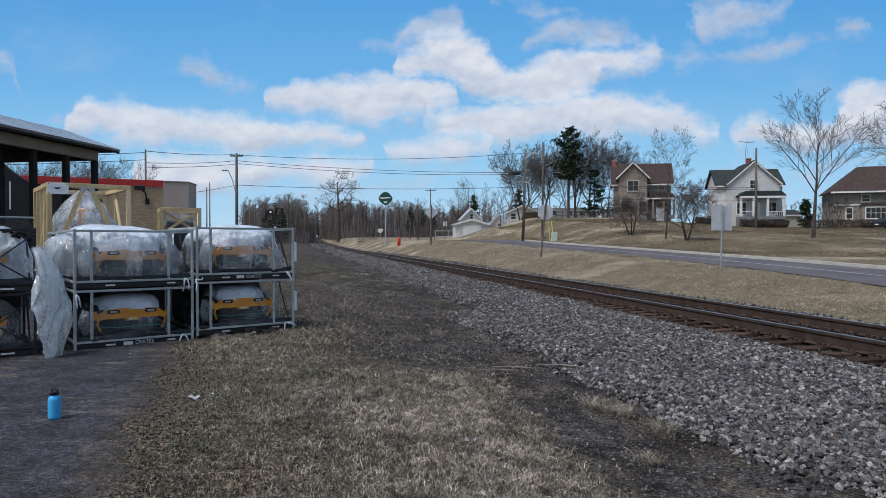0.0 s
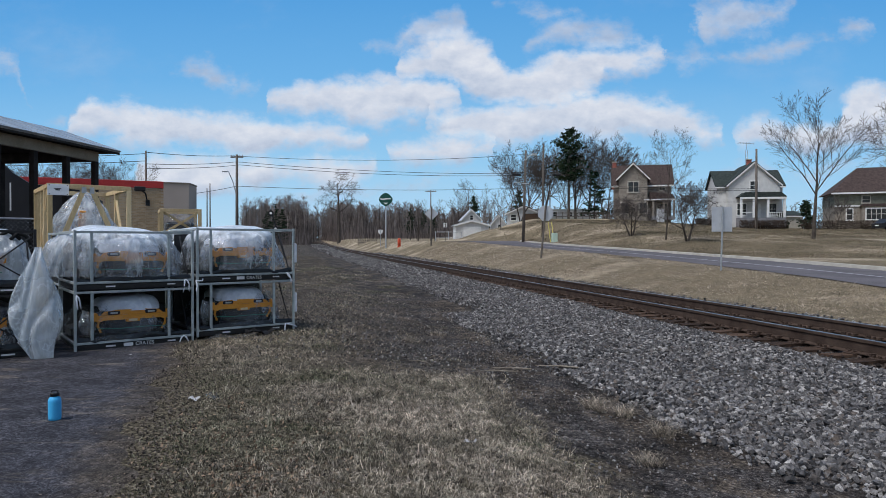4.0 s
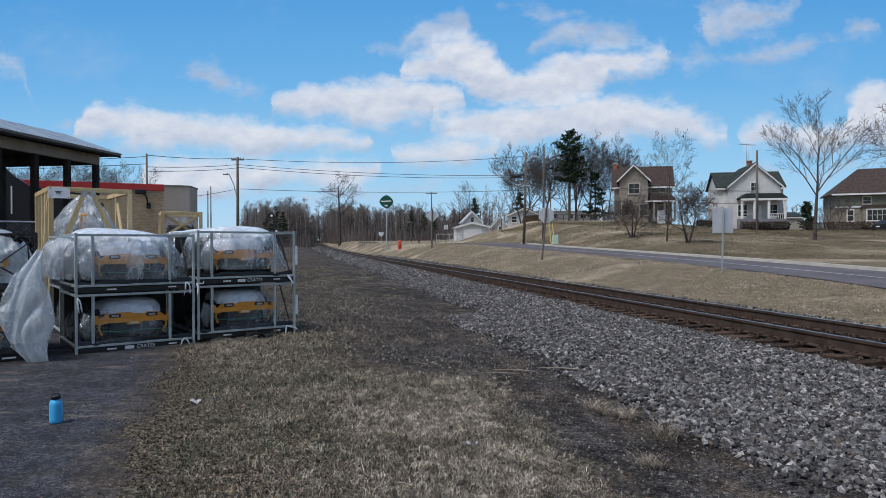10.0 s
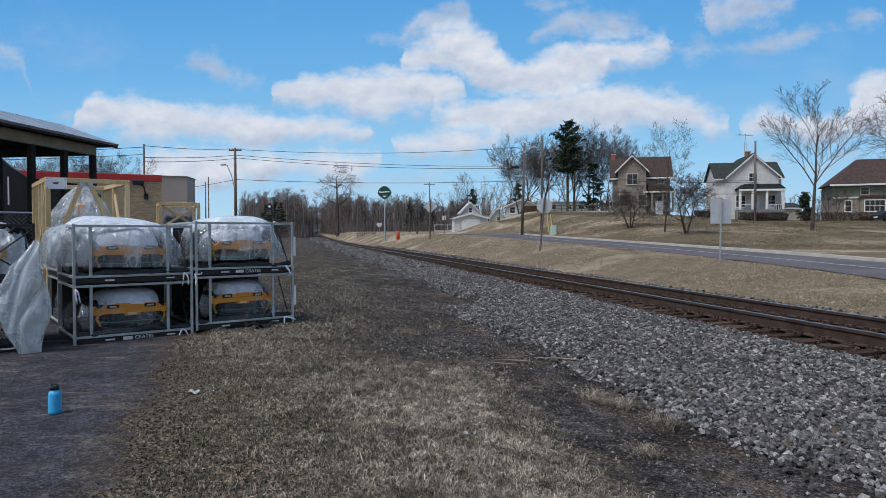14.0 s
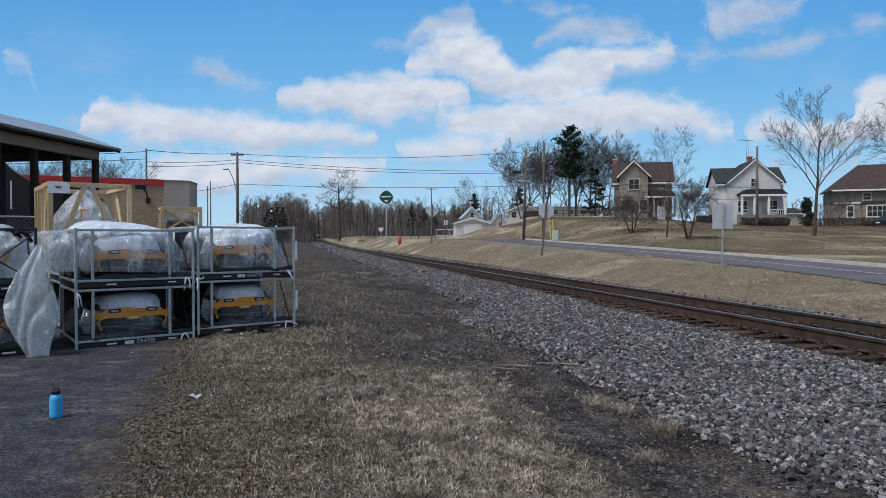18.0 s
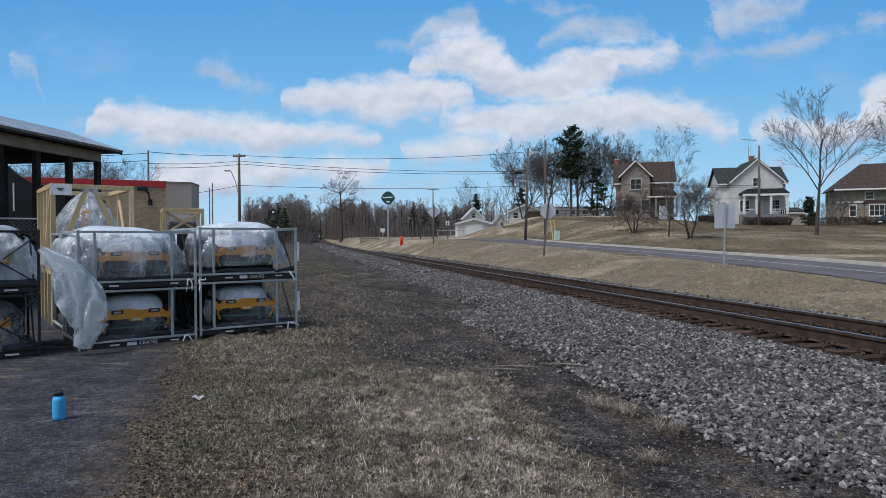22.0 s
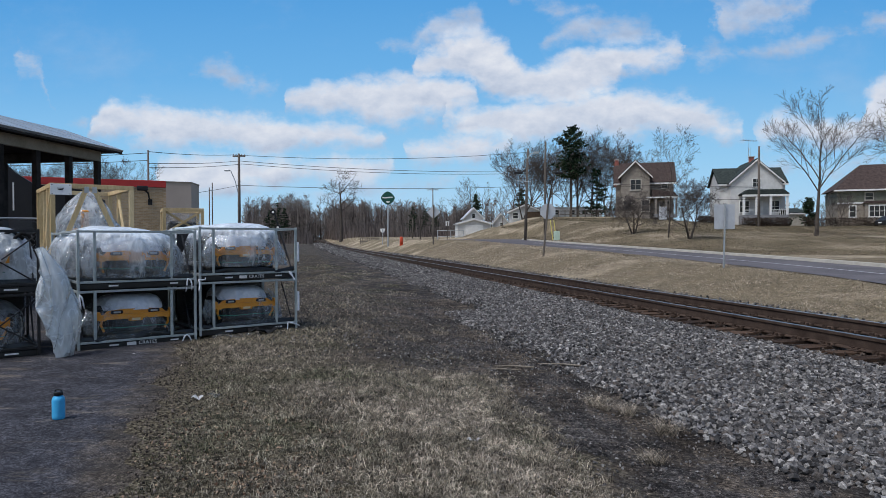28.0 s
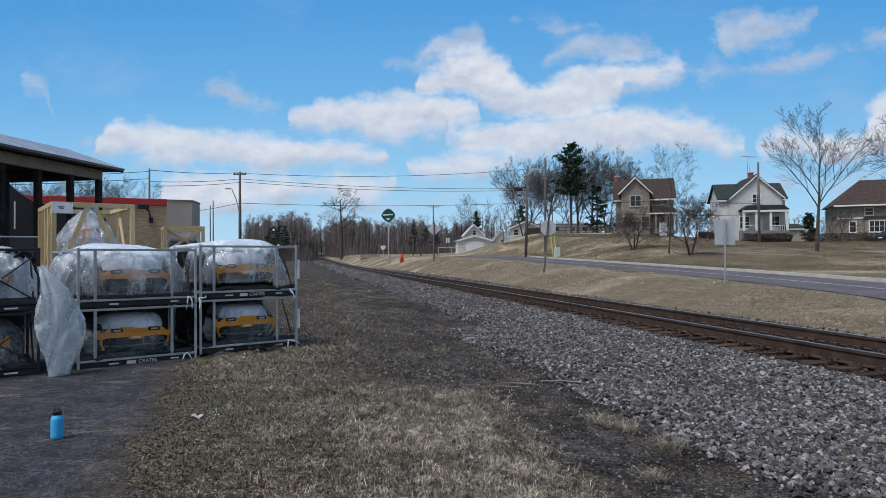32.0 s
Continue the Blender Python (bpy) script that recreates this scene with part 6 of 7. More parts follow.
def build_woods():
    """The far woods: many thin bare stems with a haze of twigs, as one mass."""
    rnd = random.Random(12)
    w, tw = Wood(), Wood()

    K = 1.4

    def stem(x, y, tall):
        x, y, tall = x * K, y * K, tall * K
        if y < 345 and abs(float(across(x, y))) < 6:
            return
        z = height(x, y)
        p = Vector((x, y, z - .3))
        top = Vector((x + rnd.gauss(0, .5), y, z + tall))
        w.limb([p, p.lerp(top, .5) + Vector((rnd.gauss(0, .2), 0, 0)), top], [.18, .13, .04], 4)
        for k in range(30):
            s = rnd.uniform(.10, 1)
            q = p.lerp(top, s)
            a = rnd.uniform(0, 2 * math.pi)
            L = tall * rnd.uniform(.10, .26) * (1.1 - .6 * s)
            d = Vector((math.cos(a) * .7, math.sin(a) * .7, rnd.uniform(.3, 1.0))).normalized()
            e = q + d * L
            tw.limb([q, e], [.07, .028], 3)
            for j in range(4):
                g = q.lerp(e, rnd.uniform(.3, 1))
                tw.limb([g, g + Vector((rnd.gauss(0, .5), rnd.gauss(0, .5), rnd.uniform(.2, 1.1))) * L * .5], [.05, .02], 3)

    for i in range(800):
        u = rnd.uniform(0, 1)
        y = rnd.uniform(185, 250)
        x = (-0.305 + 0.345 * u) * y
        stem(x, y, rnd.uniform(9.8, 13.8) * (0.75 + .3 * math.sin(math.pi * min(1, u * 1.6 + .18))) * (1 if u < .8 else .8))
    for i in range(230):
        y = rnd.uniform(188, 250)
        stem(rnd.uniform(-.26, -.12) * y, y, rnd.uniform(8.0, 11.5))
    for i in range(150):
        y = rnd.uniform(248, 285)
        stem(rnd.uniform(-.25, -.165) * y, y, rnd.uniform(8.6, 12.0))
    for i in range(130):
        y = rnd.uniform(190, 240)
        x = rnd.uniform(.02, .30) * y
        stem(x, y, rnd.uniform(6, 9))
    for i in range(160):
        y = rnd.uniform(150, 200)
        x = rnd.uniform(.42, .80) * y
        stem(x, y, rnd.uniform(4, 7))
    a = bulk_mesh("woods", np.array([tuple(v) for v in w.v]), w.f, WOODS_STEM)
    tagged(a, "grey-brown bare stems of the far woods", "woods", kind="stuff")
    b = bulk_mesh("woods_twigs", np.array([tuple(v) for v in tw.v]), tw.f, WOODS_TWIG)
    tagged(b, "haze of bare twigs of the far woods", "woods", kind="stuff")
    # undergrowth along the foot of the woods, thick with dead stems
    v, f = [], []
    for i in range(24000):
        y = rnd.uniform(175, 255)
        x = (-0.31 + 0.36 * rnd.random()) * y
        x, y = x * K, y * K
        if abs(float(across(x, y))) < 5:
            continue
        z = height(x, y)
        h = rnd.uniform(1.1, 8.5) * rnd.uniform(.5, 1)
        dx, wd = rnd.gauss(0, .7), rnd.uniform(.07, .20)
        k = len(v)
        v += [(x - wd, y, z - .2), (x + wd, y + .1, z - .2), (x + dx, y, z + h)]
        f.append((k, k + 1, k + 2))
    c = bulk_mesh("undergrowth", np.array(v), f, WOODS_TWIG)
    tagged(c, "dark undergrowth at the foot of the woods", "undergrowth", kind="stuff")
    for k, (u, y, tall) in enumerate(((-.256, 178, 11.5), (-.268, 182, 9.5), (-.245, 180, 10.0), (-.30, 195, 5.5), (-.05, 180, 8.5), (-.03, 185, 8.0), (-.015, 182, 6.5))):
        conifer(u * y * K, y * K, tall * K, 30 + k, "dark evergreen among the bare woods", .05, .28, .8, 16)


build_woods()

# ---- poles, wires and signs ----
def utility_pole(x, y, top, label, arm=0.0, arm_drop=0.5, lean=0.0, arm_turn=0.0, r=0.14, gear=True):
    z = height(x, y)
    p = thing("utility_pole", label, "utility pole", "utility poles", at=pose(x, y, z))
    H = top - z
    part("shaft", tube([(0, 0, -.3), (lean * .5, 0, H * .5), (lean, 0, H)], [r, r * .85, r * .65], 10), OLD_WOOD, p, "", True)
    if arm:
        c, s = math.cos(radians(arm_turn)), math.sin(radians(arm_turn))
        part("crossarm", beam((lean - arm * c, -arm * s, H - arm_drop), (lean + arm * c, arm * s, H - arm_drop), .11, .13, .01), OLD_WOOD, p)
        for k in (-.9, -.45, .45, .9):
            part("insulator", lathe([(.03, 0), (.06, .05), (.06, .1), (.03, .16)], 8), GALV, p).location = (lean + arm * c * k, arm * s * k, H - arm_drop + .06)
    return p


def wire(points, sags, group="overhead wires", r=0.022, label="black overhead wire between poles"):
    pts = []
    for (a, b), sag in zip(zip(points, points[1:]), sags):
        a, b = Vector(a), Vector(b)
        for k in range(16):
            s = k / 16
            q = a.lerp(b, s)
            q.z -= sag * 4 * s * (1 - s)
            pts.append(q)
    pts.append(Vector(points[-1]))
    w = Wood()
    w.limb(pts, [r] * len(pts), 4)
    ob = bulk_mesh("overhead_wire", np.array([tuple(v) for v in w.v]), w.f, CABLE)
    return tagged(ob, label, "wire", group)


def build_poles():
    p = utility_pole(-20.4, 65, 10.32, "tall wooden utility pole with a crossarm and a street light", .62, .25, r=.17)
    arm = part("light_arm", tube([(0, 0, 6.0), (-.35, -.1, 7.6), (-.75, -.2, 8.6), (-.95, -.25, 8.65)], .045, 6), GALV, p)
    part("light_head", box(-1.35, -.37, 8.55, -.85, -.15, 8.72, .04), GALV, arm)
    utility_pole(-20.35, 45.0, 7.9, "thin dark pole behind the brick building", r=.09)
    utility_pole(8.75, 72, 11.7, "leaning wooden utility pole with a street light arm by the road", .0, lean=.3, r=.17)
    pa = thing("splice_case", "black cable splice case hung beside a pole", "cable case", "cable cases", at=pose(8.0, 72, 9.05))
    part("case", tube([(-.5, 0, 0), (-.42, 0, 0), (.42, 0, 0), (.5, 0, 0)], [.06, .15, .15, .06], 10), STEEL_BLACK, pa)
    part("strand", tube([(-.6, 0, .25), (.9, 0, .25)], .03, 4), CABLE, pa)
    copy_thing(pa, pose(13.5, 78, 9.65))
    lamp = thing("street_light", "pale street light on an arm at the pole top", "street light", at=pose(9.0, 71.9, 11.0))
    part("arm", tube([(0, 0, -.4), (.35, -.2, .1), (.75, -.3, .2)], .05, 6), GALV, lamp)
    part("head", box(.6, -.45, .1, 1.2, -.2, .3, .04), GALV, lamp)
    part("arm_bar", tube([(-1.2, 0, -2.8), (.4, 0, -2.95)], .04, 5), GALV, lamp)
    utility_pole(11.8, 78, 13.3, "straight grey utility pole by the road", r=.15, lean=.08)
    utility_pole(38.1, 80, 13.0, "straight wooden pole on the lawn before the white house", r=.17)
    utility_pole(-2.45, 130, 12.1, "distant utility pole with two crossarms", 1.1, .35, r=.15)
    utility_pole(-10.0, 200, 8.6, "far small utility pole with transformers", 1.0, .3, r=.16)
    for k, (px, D, zt) in enumerate(((-23.0, 64, 6.9), (-22.0, 62, 7.2))):
        utility_pole(px, D, zt, "thin far pole beside the brick building", r=.07)
    a, b = (-20.4, 65), (9.0, 72)
    for za, zb, dx, sag in ((10.2, 11.3, -.5, 1.0), (9.6, 9.2, 0, .7), (9.3, 9.0, .3, .8), (7.2, 7.6, 0, .55)):
        wire([(-20.35, 45.0, za - 2.6), (a[0] + dx, a[1], za), (b[0], b[1], zb), (11.85, 78, zb - .4), (38.1, 80, zb - 1.0)] if zb < 11 else [(-20.35, 45.0, za - 2.4), (a[0] + dx, a[1], za), (b[0], b[1], zb)], (.12, sag * .55, .02, .3))
    wire([(-60, 60, 9.5), (-20.4, 45, 7.7)], (.4,))
    wire([(-60, 60, 9.0), (-20.4, 45, 7.2)], (.4,))


def sign_post(x, y, top, label, plate, plate_mat, post_mat, lean=0.0, category="road sign", post=.05, drop=0.0, wood=False):
    """A sign seen from behind or in front: plate is an outline in x, z about its own middle."""
    z = height(x, y)
    s = thing("road_sign", label, category, "road signs", at=pose(x, y, z))
    H = top - z
    part("post", tube([(-lean, 0, -.2), (0, 0, H)], post, 8 if wood else 6), post_mat, s)
    part("plate", prism([(a, b + H - drop) for a, b in plate], .06, .075), plate_mat, s)
    return s


def build_signs():
    rect = lambda w, h: [(-w / 2, -h / 2), (w / 2, -h / 2), (w / 2, h / 2), (-w / 2, h / 2)]
    octagon = lambda r: [(r * math.cos(math.pi / 8 + k * math.pi / 4), r * math.sin(math.pi / 8 + k * math.pi / 4)) for k in range(8)]
    diamond = lambda r: [(0, -r), (r, 0), (0, r), (-r, 0)]
    s = sign_post(10.42, 24.5, 2.95, "back of a rectangular road sign on a steel post", rect(.76, .92), SIGN_BACK, GALV, 0.06, post=.032, drop=.47)
    for z in (-.15, .0, -.3):
        part("bolt", box(-.02, .04, z + 2.95 - height(10.42, 24.5) - .3, .02, .06, z + 2.97 - height(10.42, 24.5) - .3), GALV, s)
    sign_post(6.25, 40, 3.85, "back of an octagonal stop sign on a leaning wooden post", octagon(.50), SIGN_BACK, OLD_WOOD, .30, post=.06, drop=.45, wood=True)
    sign_post(-1.33, 75, 5.75, "back of a diamond warning sign on a post", diamond(.76), SIGN_BACK, OLD_WOOD, .05, post=.08, drop=.85, wood=True)
    sign_post(.25, 80, 3.95, "small white sign on a thin post", rect(.45, .55), WHITE_TRIM, OLD_WOOD, 0, post=.05, drop=.2)
    sign_post(-11.0, 115, 3.9, "small white route shield on a post", [(-.4, -.1), (0, -.5), (.4, -.1), (.45, .35), (.2, .3), (0, .45), (-.2, .3), (-.45, .35)], WHITE_TRIM, GALV, 0, post=.05, drop=.4)
    # the round green sign on its pole
    x, y = -9.17, 105
    z = height(x, y)
    r = thing("round_sign", "round green and white lighted sign on a tall pole", "pole sign", at=pose(x, y, z))
    c = 8.5 - z
    part("pole", tube([(0, 0, -.2), (0, 0, c - .95)], .12, 8), GALV, r)
    head = part("head", prism([(1.10 * math.copysign(abs(math.cos(a)) ** 1.3, math.cos(a)), c + 1.06 * math.copysign(abs(math.sin(a)) ** 1.3, math.sin(a))) for a in np.linspace(0, 2 * math.pi, 28)[:-1]], -.18, .18), GREEN_SIGN, r)
    part("band", prism([(-.86, c + .02), (-.5, c - .06), (.1, c + .0), (.86, c + .06), (.74, c + .20), (.2, c + .22), (-.4, c + .12), (-.86, c + .2)], -.2, -.185), WHITE_TRIM, head, "white wave across the sign")
    part("lower_panel", prism([(-.34, c - .50), (.34, c - .50), (.14, c - .74), (-.14, c - .74)], -.2, -.185), WHITE_TRIM, head)
    # orange-red marker post, pale pedestal, fence, gate
    x, y = -6.37, 95
    mk = thing("marker_post", "orange-red marker post in the grass", "marker post", at=pose(x, y, height(x, y)))
    part("tube", tube([(0, 0, 0), (0, 0, 1.15), (0, 0, 1.25)], [.24, .24, .15], 12), MARKER_RED, mk, "", True)
    part("foot", tube([(0, 0, -.1), (0, 0, .10)], .27, 12), MARKER_RED, mk)
    x, y = 11.35, 67
    pd = thing("utility_pedestal", "pale green utility pedestal with yellow guards on the bank", "utility box", at=pose(x, y, height(x, y)))
    part("cabinet", box(-.28, -.25, -.1, .28, .25, .95, .04), surface("pale_green_box", (.38, .5, .42), (.5, .62, .52), 3, 30, .6), pd)
    for k in (-.35, .0):
        part("guard", tube([(k, .3, 0), (k - .25, .3, 2.1)], .045, 6), surface("yellow_guard", (.6, .5, .12), (.75, .62, .2), 3, 30, .6), pd)
    f = thing("rail_fence", "short grey wooden rail fence near the woods", "fence", at=pose(-20.05, 155, height(-20.05, 155)))
    for k in range(11):
        part("post", box(k * .43 - .08, -.08, -.3, k * .43 + .08, .08, 1.5 + .1 * (k % 2)), DRY_STICK, f)
    for k in (.6, 1.2):
        part("rail", box(-.2, -.12, k, 4.5, -.085, k + .12), OLD_WOOD, f)
    x, y = -1.3, 112
    g = thing("pipe_gate", "grey pipe gate by the side street", "gate", at=pose(x, y, height(x, y)))
    for k in (0, 2.2, 4.4):
        part("post", tube([(k, 0, -.2), (k, 0, 1.6)], .07, 6), GALV, g)
    for k in (.5, 1.5):
        part("rail", tube([(0, 0, k), (4.4, 0, k)], .06, 6), GALV, g)
    # crossing signal with two lamp heads
    x, y = -18.2, 70
    cs = thing("crossing_signal", "leaning railway crossing signal with two lamp heads", "railway signal", at=pose(x, y, height(x, y)))
    part("mast", tube([(1.3, 0, 0), (-.15, 0, 5.1)], .07, 8), STEEL_BLACK, cs)
    for px, pz in ((-.15, 4.75), (.35, 3.1)):
        head = part("lamp_head", tube([(px, -.05, pz), (px, .1, pz)], .3, 14), STEEL_BLACK, cs)
        part("lens", tube([(px, -.11, pz), (px, -.055, pz)], .13, 12), WHITE_TRIM, head)
    # chain-link fence beside the black building
    cf = thing("chain_link_fence", "grey chain-link fence beside the black building", "fence", at=pose(-10.9, 15.2, 0.03, 0, 0, 38))
    for k in range(4):
        part("post", tube([(k * 1.25 - 1.2, 0, 0), (k * 1.25 - 1.2, 0, 2.2)], .03, 8), GALV, cf)
    part("top_rail", tube([(-1.25, 0, 2.15), (2.6, 0, 2.15)], .022, 8), GALV, cf)
    w = Wood()
    for k in range(-22, 39):
        for sgn in (1, -1):
            a, b = Vector((k * .1, .03, .05)), Vector((k * .1 + sgn * 2.1, .03, 2.15))
            lo, hi = sorted((a.x, b.x))
            if hi < -1.2 or lo > 2.55:
                continue
            t0 = max(0.0, min((-1.2 - a.x) / (b.x - a.x), (2.55 - a.x) / (b.x - a.x)))
            t1 = min(1.0, max((-1.2 - a.x) / (b.x - a.x), (2.55 - a.x) / (b.x - a.x)))
            if t1 > t0:
                w.limb([a.lerp(b, t0), a.lerp(b, t1)], [.002, .002], 3)
    mesh_part = bulk_mesh("wire_mesh", np.array([tuple(v) for v in w.v]), w.f, GALV, cf)
    mesh_part["kind"] = "stuff"
    # odd things on the lawn and by the rails
    x, y = 28.1, 85
    sl = part("utility_box", box(-.48, -.3, -.2, .48, .3, 1.75, .05), SIGN_BACK)
    sl.matrix_world = pose(x, y, height(x, y), 0, 0, -18)
    tagged(sl, "upright grey metal box on the lawn by the house", "utility box")
    sr = part("rail_scrap", tube([(-.3, 0, .02), (0, .02, .035), (.3, 0, .02)], .03, 6), RAIL_RUST)
    sr.matrix_world = pose(8.4, 13.4, height(8.4, 13.4) + .02, 0, 0, 10)
    tagged(sr, "short rusty piece of iron in the grass", "scrap iron")
    ga = thing("small_garage", "small beige garage between the white and stone houses", "garage", at=pose(59.6, 112, height(59.6, 112)))
    gable(ga, -1.4, 1.5, 0, 5, -1, 2.3, 3.0, CONCRETE, ROOF_DARK, .2, along="x")
    # thin posts along the bank
    for k, (x, y, h, r) in enumerate(((8.05, 92, 1.9, .06), (14.3, 88, 4.2, .07), (13.0, 90, 2.0, .06), (33.3, 70, 1.2, .05), (18.0, 74, 1.6, .04))):
        st = part("stake", tube([(0, 0, -.2), (0, 0, h)], r, 6), OLD_WOOD)
        st.matrix_world = pose(x, y, height(x, y))
        tagged(st, "thin wooden stake on the bank", "stake", "stakes on the bank")


build_poles()
build_signs()


# ---- small far buildings, fence and hedges ----
def build_far_buildings():
    D = 118.0
    g = thing("white_garage", "white gabled garage with grey roof below the hill", "garage", at=pose(5.2, D, 3.4, 0, 0, 3))
    gable(g, -3.0, 3.0, 0, 7, -2.0, 1.35, 2.15, WHITE_SIDING, SIGN_BACK, .3)
    part("garage_door", box(-1.6, -.06, -.6, 1.6, -.01, 1.1, .02), WHITE_TRIM, g)
    b = thing("white_cottage", "small white gabled cottage behind the garage", "house", at=pose(5.7, D + 14, 2.0, 0, 0, 3))
    gable(b, -1.9, 1.9, 0, 7, -1.5, 4.3, 6.2, WHITE_SIDING, SIGN_BACK, .3)
    window_unit(b, 0, 4.2, .7, .9, 0, 1)
    c = thing("white_shed", "small white shed with grey-blue roof on the bank", "shed", at=pose(10.3, 122, 4.0))
    gable(c, -1.25, 1.25, 0, 4, -2, 1.2, 2.7, WHITE_SIDING, GREY_STONE, .3)
    window_unit(c, .1, .4, .5, .6, 0, 1)
    d = thing("brown_roofed_house", "low white house with a brown roof on the hill", "house", at=pose(13.0, 114, 4.6, 0, 0, -12))
    gable(d, -1.9, 3.8, 0, 6, -1.5, 2.1, 3.3, WHITE_SIDING, ROOF_BROWN, .4)
    # a dark sheet over the right half paints the shade under the roof
    part("porch_shade", box(.8, -.08, -1.4, 3.78, -.01, 2.05), SHADED_BROWN, d, "dark brown front with the porch shade put into its colour")
    window_unit(d, -.8, .9, .9, 1.0, 0, 1)
    m = thing("mobile_home", "long low white mobile home behind a rail fence", "mobile home", at=pose(16.5, 118, height(20, 118) - .3, 0, 0, 4))
    part("wall", box(0, 0, .3, 11.8, 4, 2.4, .05), WHITE_SIDING, m)
    part("roof", box(-.1, -.1, 2.4, 11.9, 4.1, 2.52, .03), SIGN_BACK, m)
    for x in (1.2, 3.6, 6.4, 8.8, 10.8):
        window_unit(m, x, 1.15, .8, .85, 0, 1)
    f = thing("rail_fence", "dark wooden rail fence along the hill's brow", "fence", at=pose(18.5, 108, height(20, 106)))
    for k in range(13):
        part("post", box(k * 1.1, -.06, -.4, k * 1.1 + .12, .06, 1.2), OLD_WOOD, f)
    for k in (.45, 1.0):
        part("rail", box(0, -.1, k, 13.4, -.065, k + .12), OLD_WOOD, f)
    # hedges before the white and stone houses
    rnd = random.Random(5)
    for x0, x1, y in ((42.0, 48.6, 93.0), (50.2, 60.5, 92.0), (36.5, 40.0, 95.0)):
        v, fc = [], []
        for i in range(3200):
            x, yy = rnd.uniform(x0, x1), y + rnd.gauss(0, .35)
            z = height(x, yy) + rnd.uniform(0, 1.25)
            s = rnd.uniform(.08, .22)
            e = Vector((rnd.gauss(0, 1), rnd.gauss(0, 1), rnd.gauss(0, 1))).normalized() * s
            e2 = Vector((rnd.gauss(0, 1), rnd.gauss(0, 1), rnd.gauss(0, 1))).normalized() * s
            k = len(v)
            v += [(x, yy, z), (x + e.x, yy + e.y, z + e.z), (x + e2.x, yy + e2.y, z + e2.z)]
            fc.append((k, k + 1, k + 2))
        h = bulk_mesh("hedge", np.array(v), fc, HEDGE)
        tagged(h, "low dark leafless hedge before the houses", "hedge", "hedges")
    car = thing("parked_car", "dark car parked beside the stone house", "car", at=pose(58.6, 86, height(58.6, 86), 0, 0, 10))
    part("body", prism([(-2.1, .3), (2.1, .3), (2.15, .75), (1.3, .9), (.8, 1.4), (-1.0, 1.42), (-1.7, .95), (-2.1, .85)], -.85, .85), STEEL_BLACK, car)
    part("window", prism([(-1.4, .95), (1.1, .92), (.7, 1.32), (-.95, 1.34)], -.87, -.855), GLASS, car)
    for x in (-1.3, 1.35):
        part("wheel", tube([(x, -.88, .32), (x, -.66, .32)], .32, 14), RUBBER, car)
    part("number_plate", box(-2.13, -.3, .5, -2.105, .3, .65), WHITE_INK, car)


build_far_buildings()

# ---- ballast, grass, leaves ----
def stone_shapes(count, seed):
    """A few broken-stone shapes: cut cubes with 12 triangles and more."""
    rng = np.random.default_rng(seed)
    base = np.array([(x, y, z) for x in (-1, 1) for y in (-1, 1) for z in (-1, 1)], float) * 0.62
    faces = np.array([(0, 1, 3, 2), (4, 6, 7, 5), (0, 4, 5, 1), (2, 3, 7, 6), (0, 2, 6, 4), (1, 5, 7, 3)])
    return [base * rng.uniform(.45, 1.05, (8, 3)) * rng.uniform(.6, 1.2, (1, 3)) for _ in range(count)], faces


def turned(rng, n):
    q = rng.normal(size=(n, 4))
    q /= np.linalg.norm(q, axis=1)[:, None]
    w, x, y, z = q.T
    return np.stack([np.stack([1 - 2 * (y * y + z * z), 2 * (x * y - z * w), 2 * (x * z + y * w)], -1), np.stack([2 * (x * y + z * w), 1 - 2 * (x * x + z * z), 2 * (y * z - x * w)], -1),
                     np.stack([2 * (x * z - y * w), 2 * (y * z + x * w), 1 - 2 * (x * x + y * y)], -1)], -2)


def scatter_stones(name, x, y, size, seed, lift=0.34, flat=0.95, material=None):
    rng = np.random.default_rng(seed)
    shapes, faces = stone_shapes(14, seed)
    n = len(x)
    S = np.array(shapes)[rng.integers(0, 14, n)] * size[:, None, None]
    S = np.einsum("nij,nkj->nki", turned(rng, n), S)
    S[..., 2] *= flat
    S += np.stack([x, y, terrain(x, y) + size * (lift + rng.uniform(-.45, .55, n))], -1)[:, None]
    f = (faces[None] + (np.arange(n) * 8)[:, None, None]).reshape(-1, 4)
    return bulk_mesh(name, S.reshape(-1, 3), f, material or STONE)


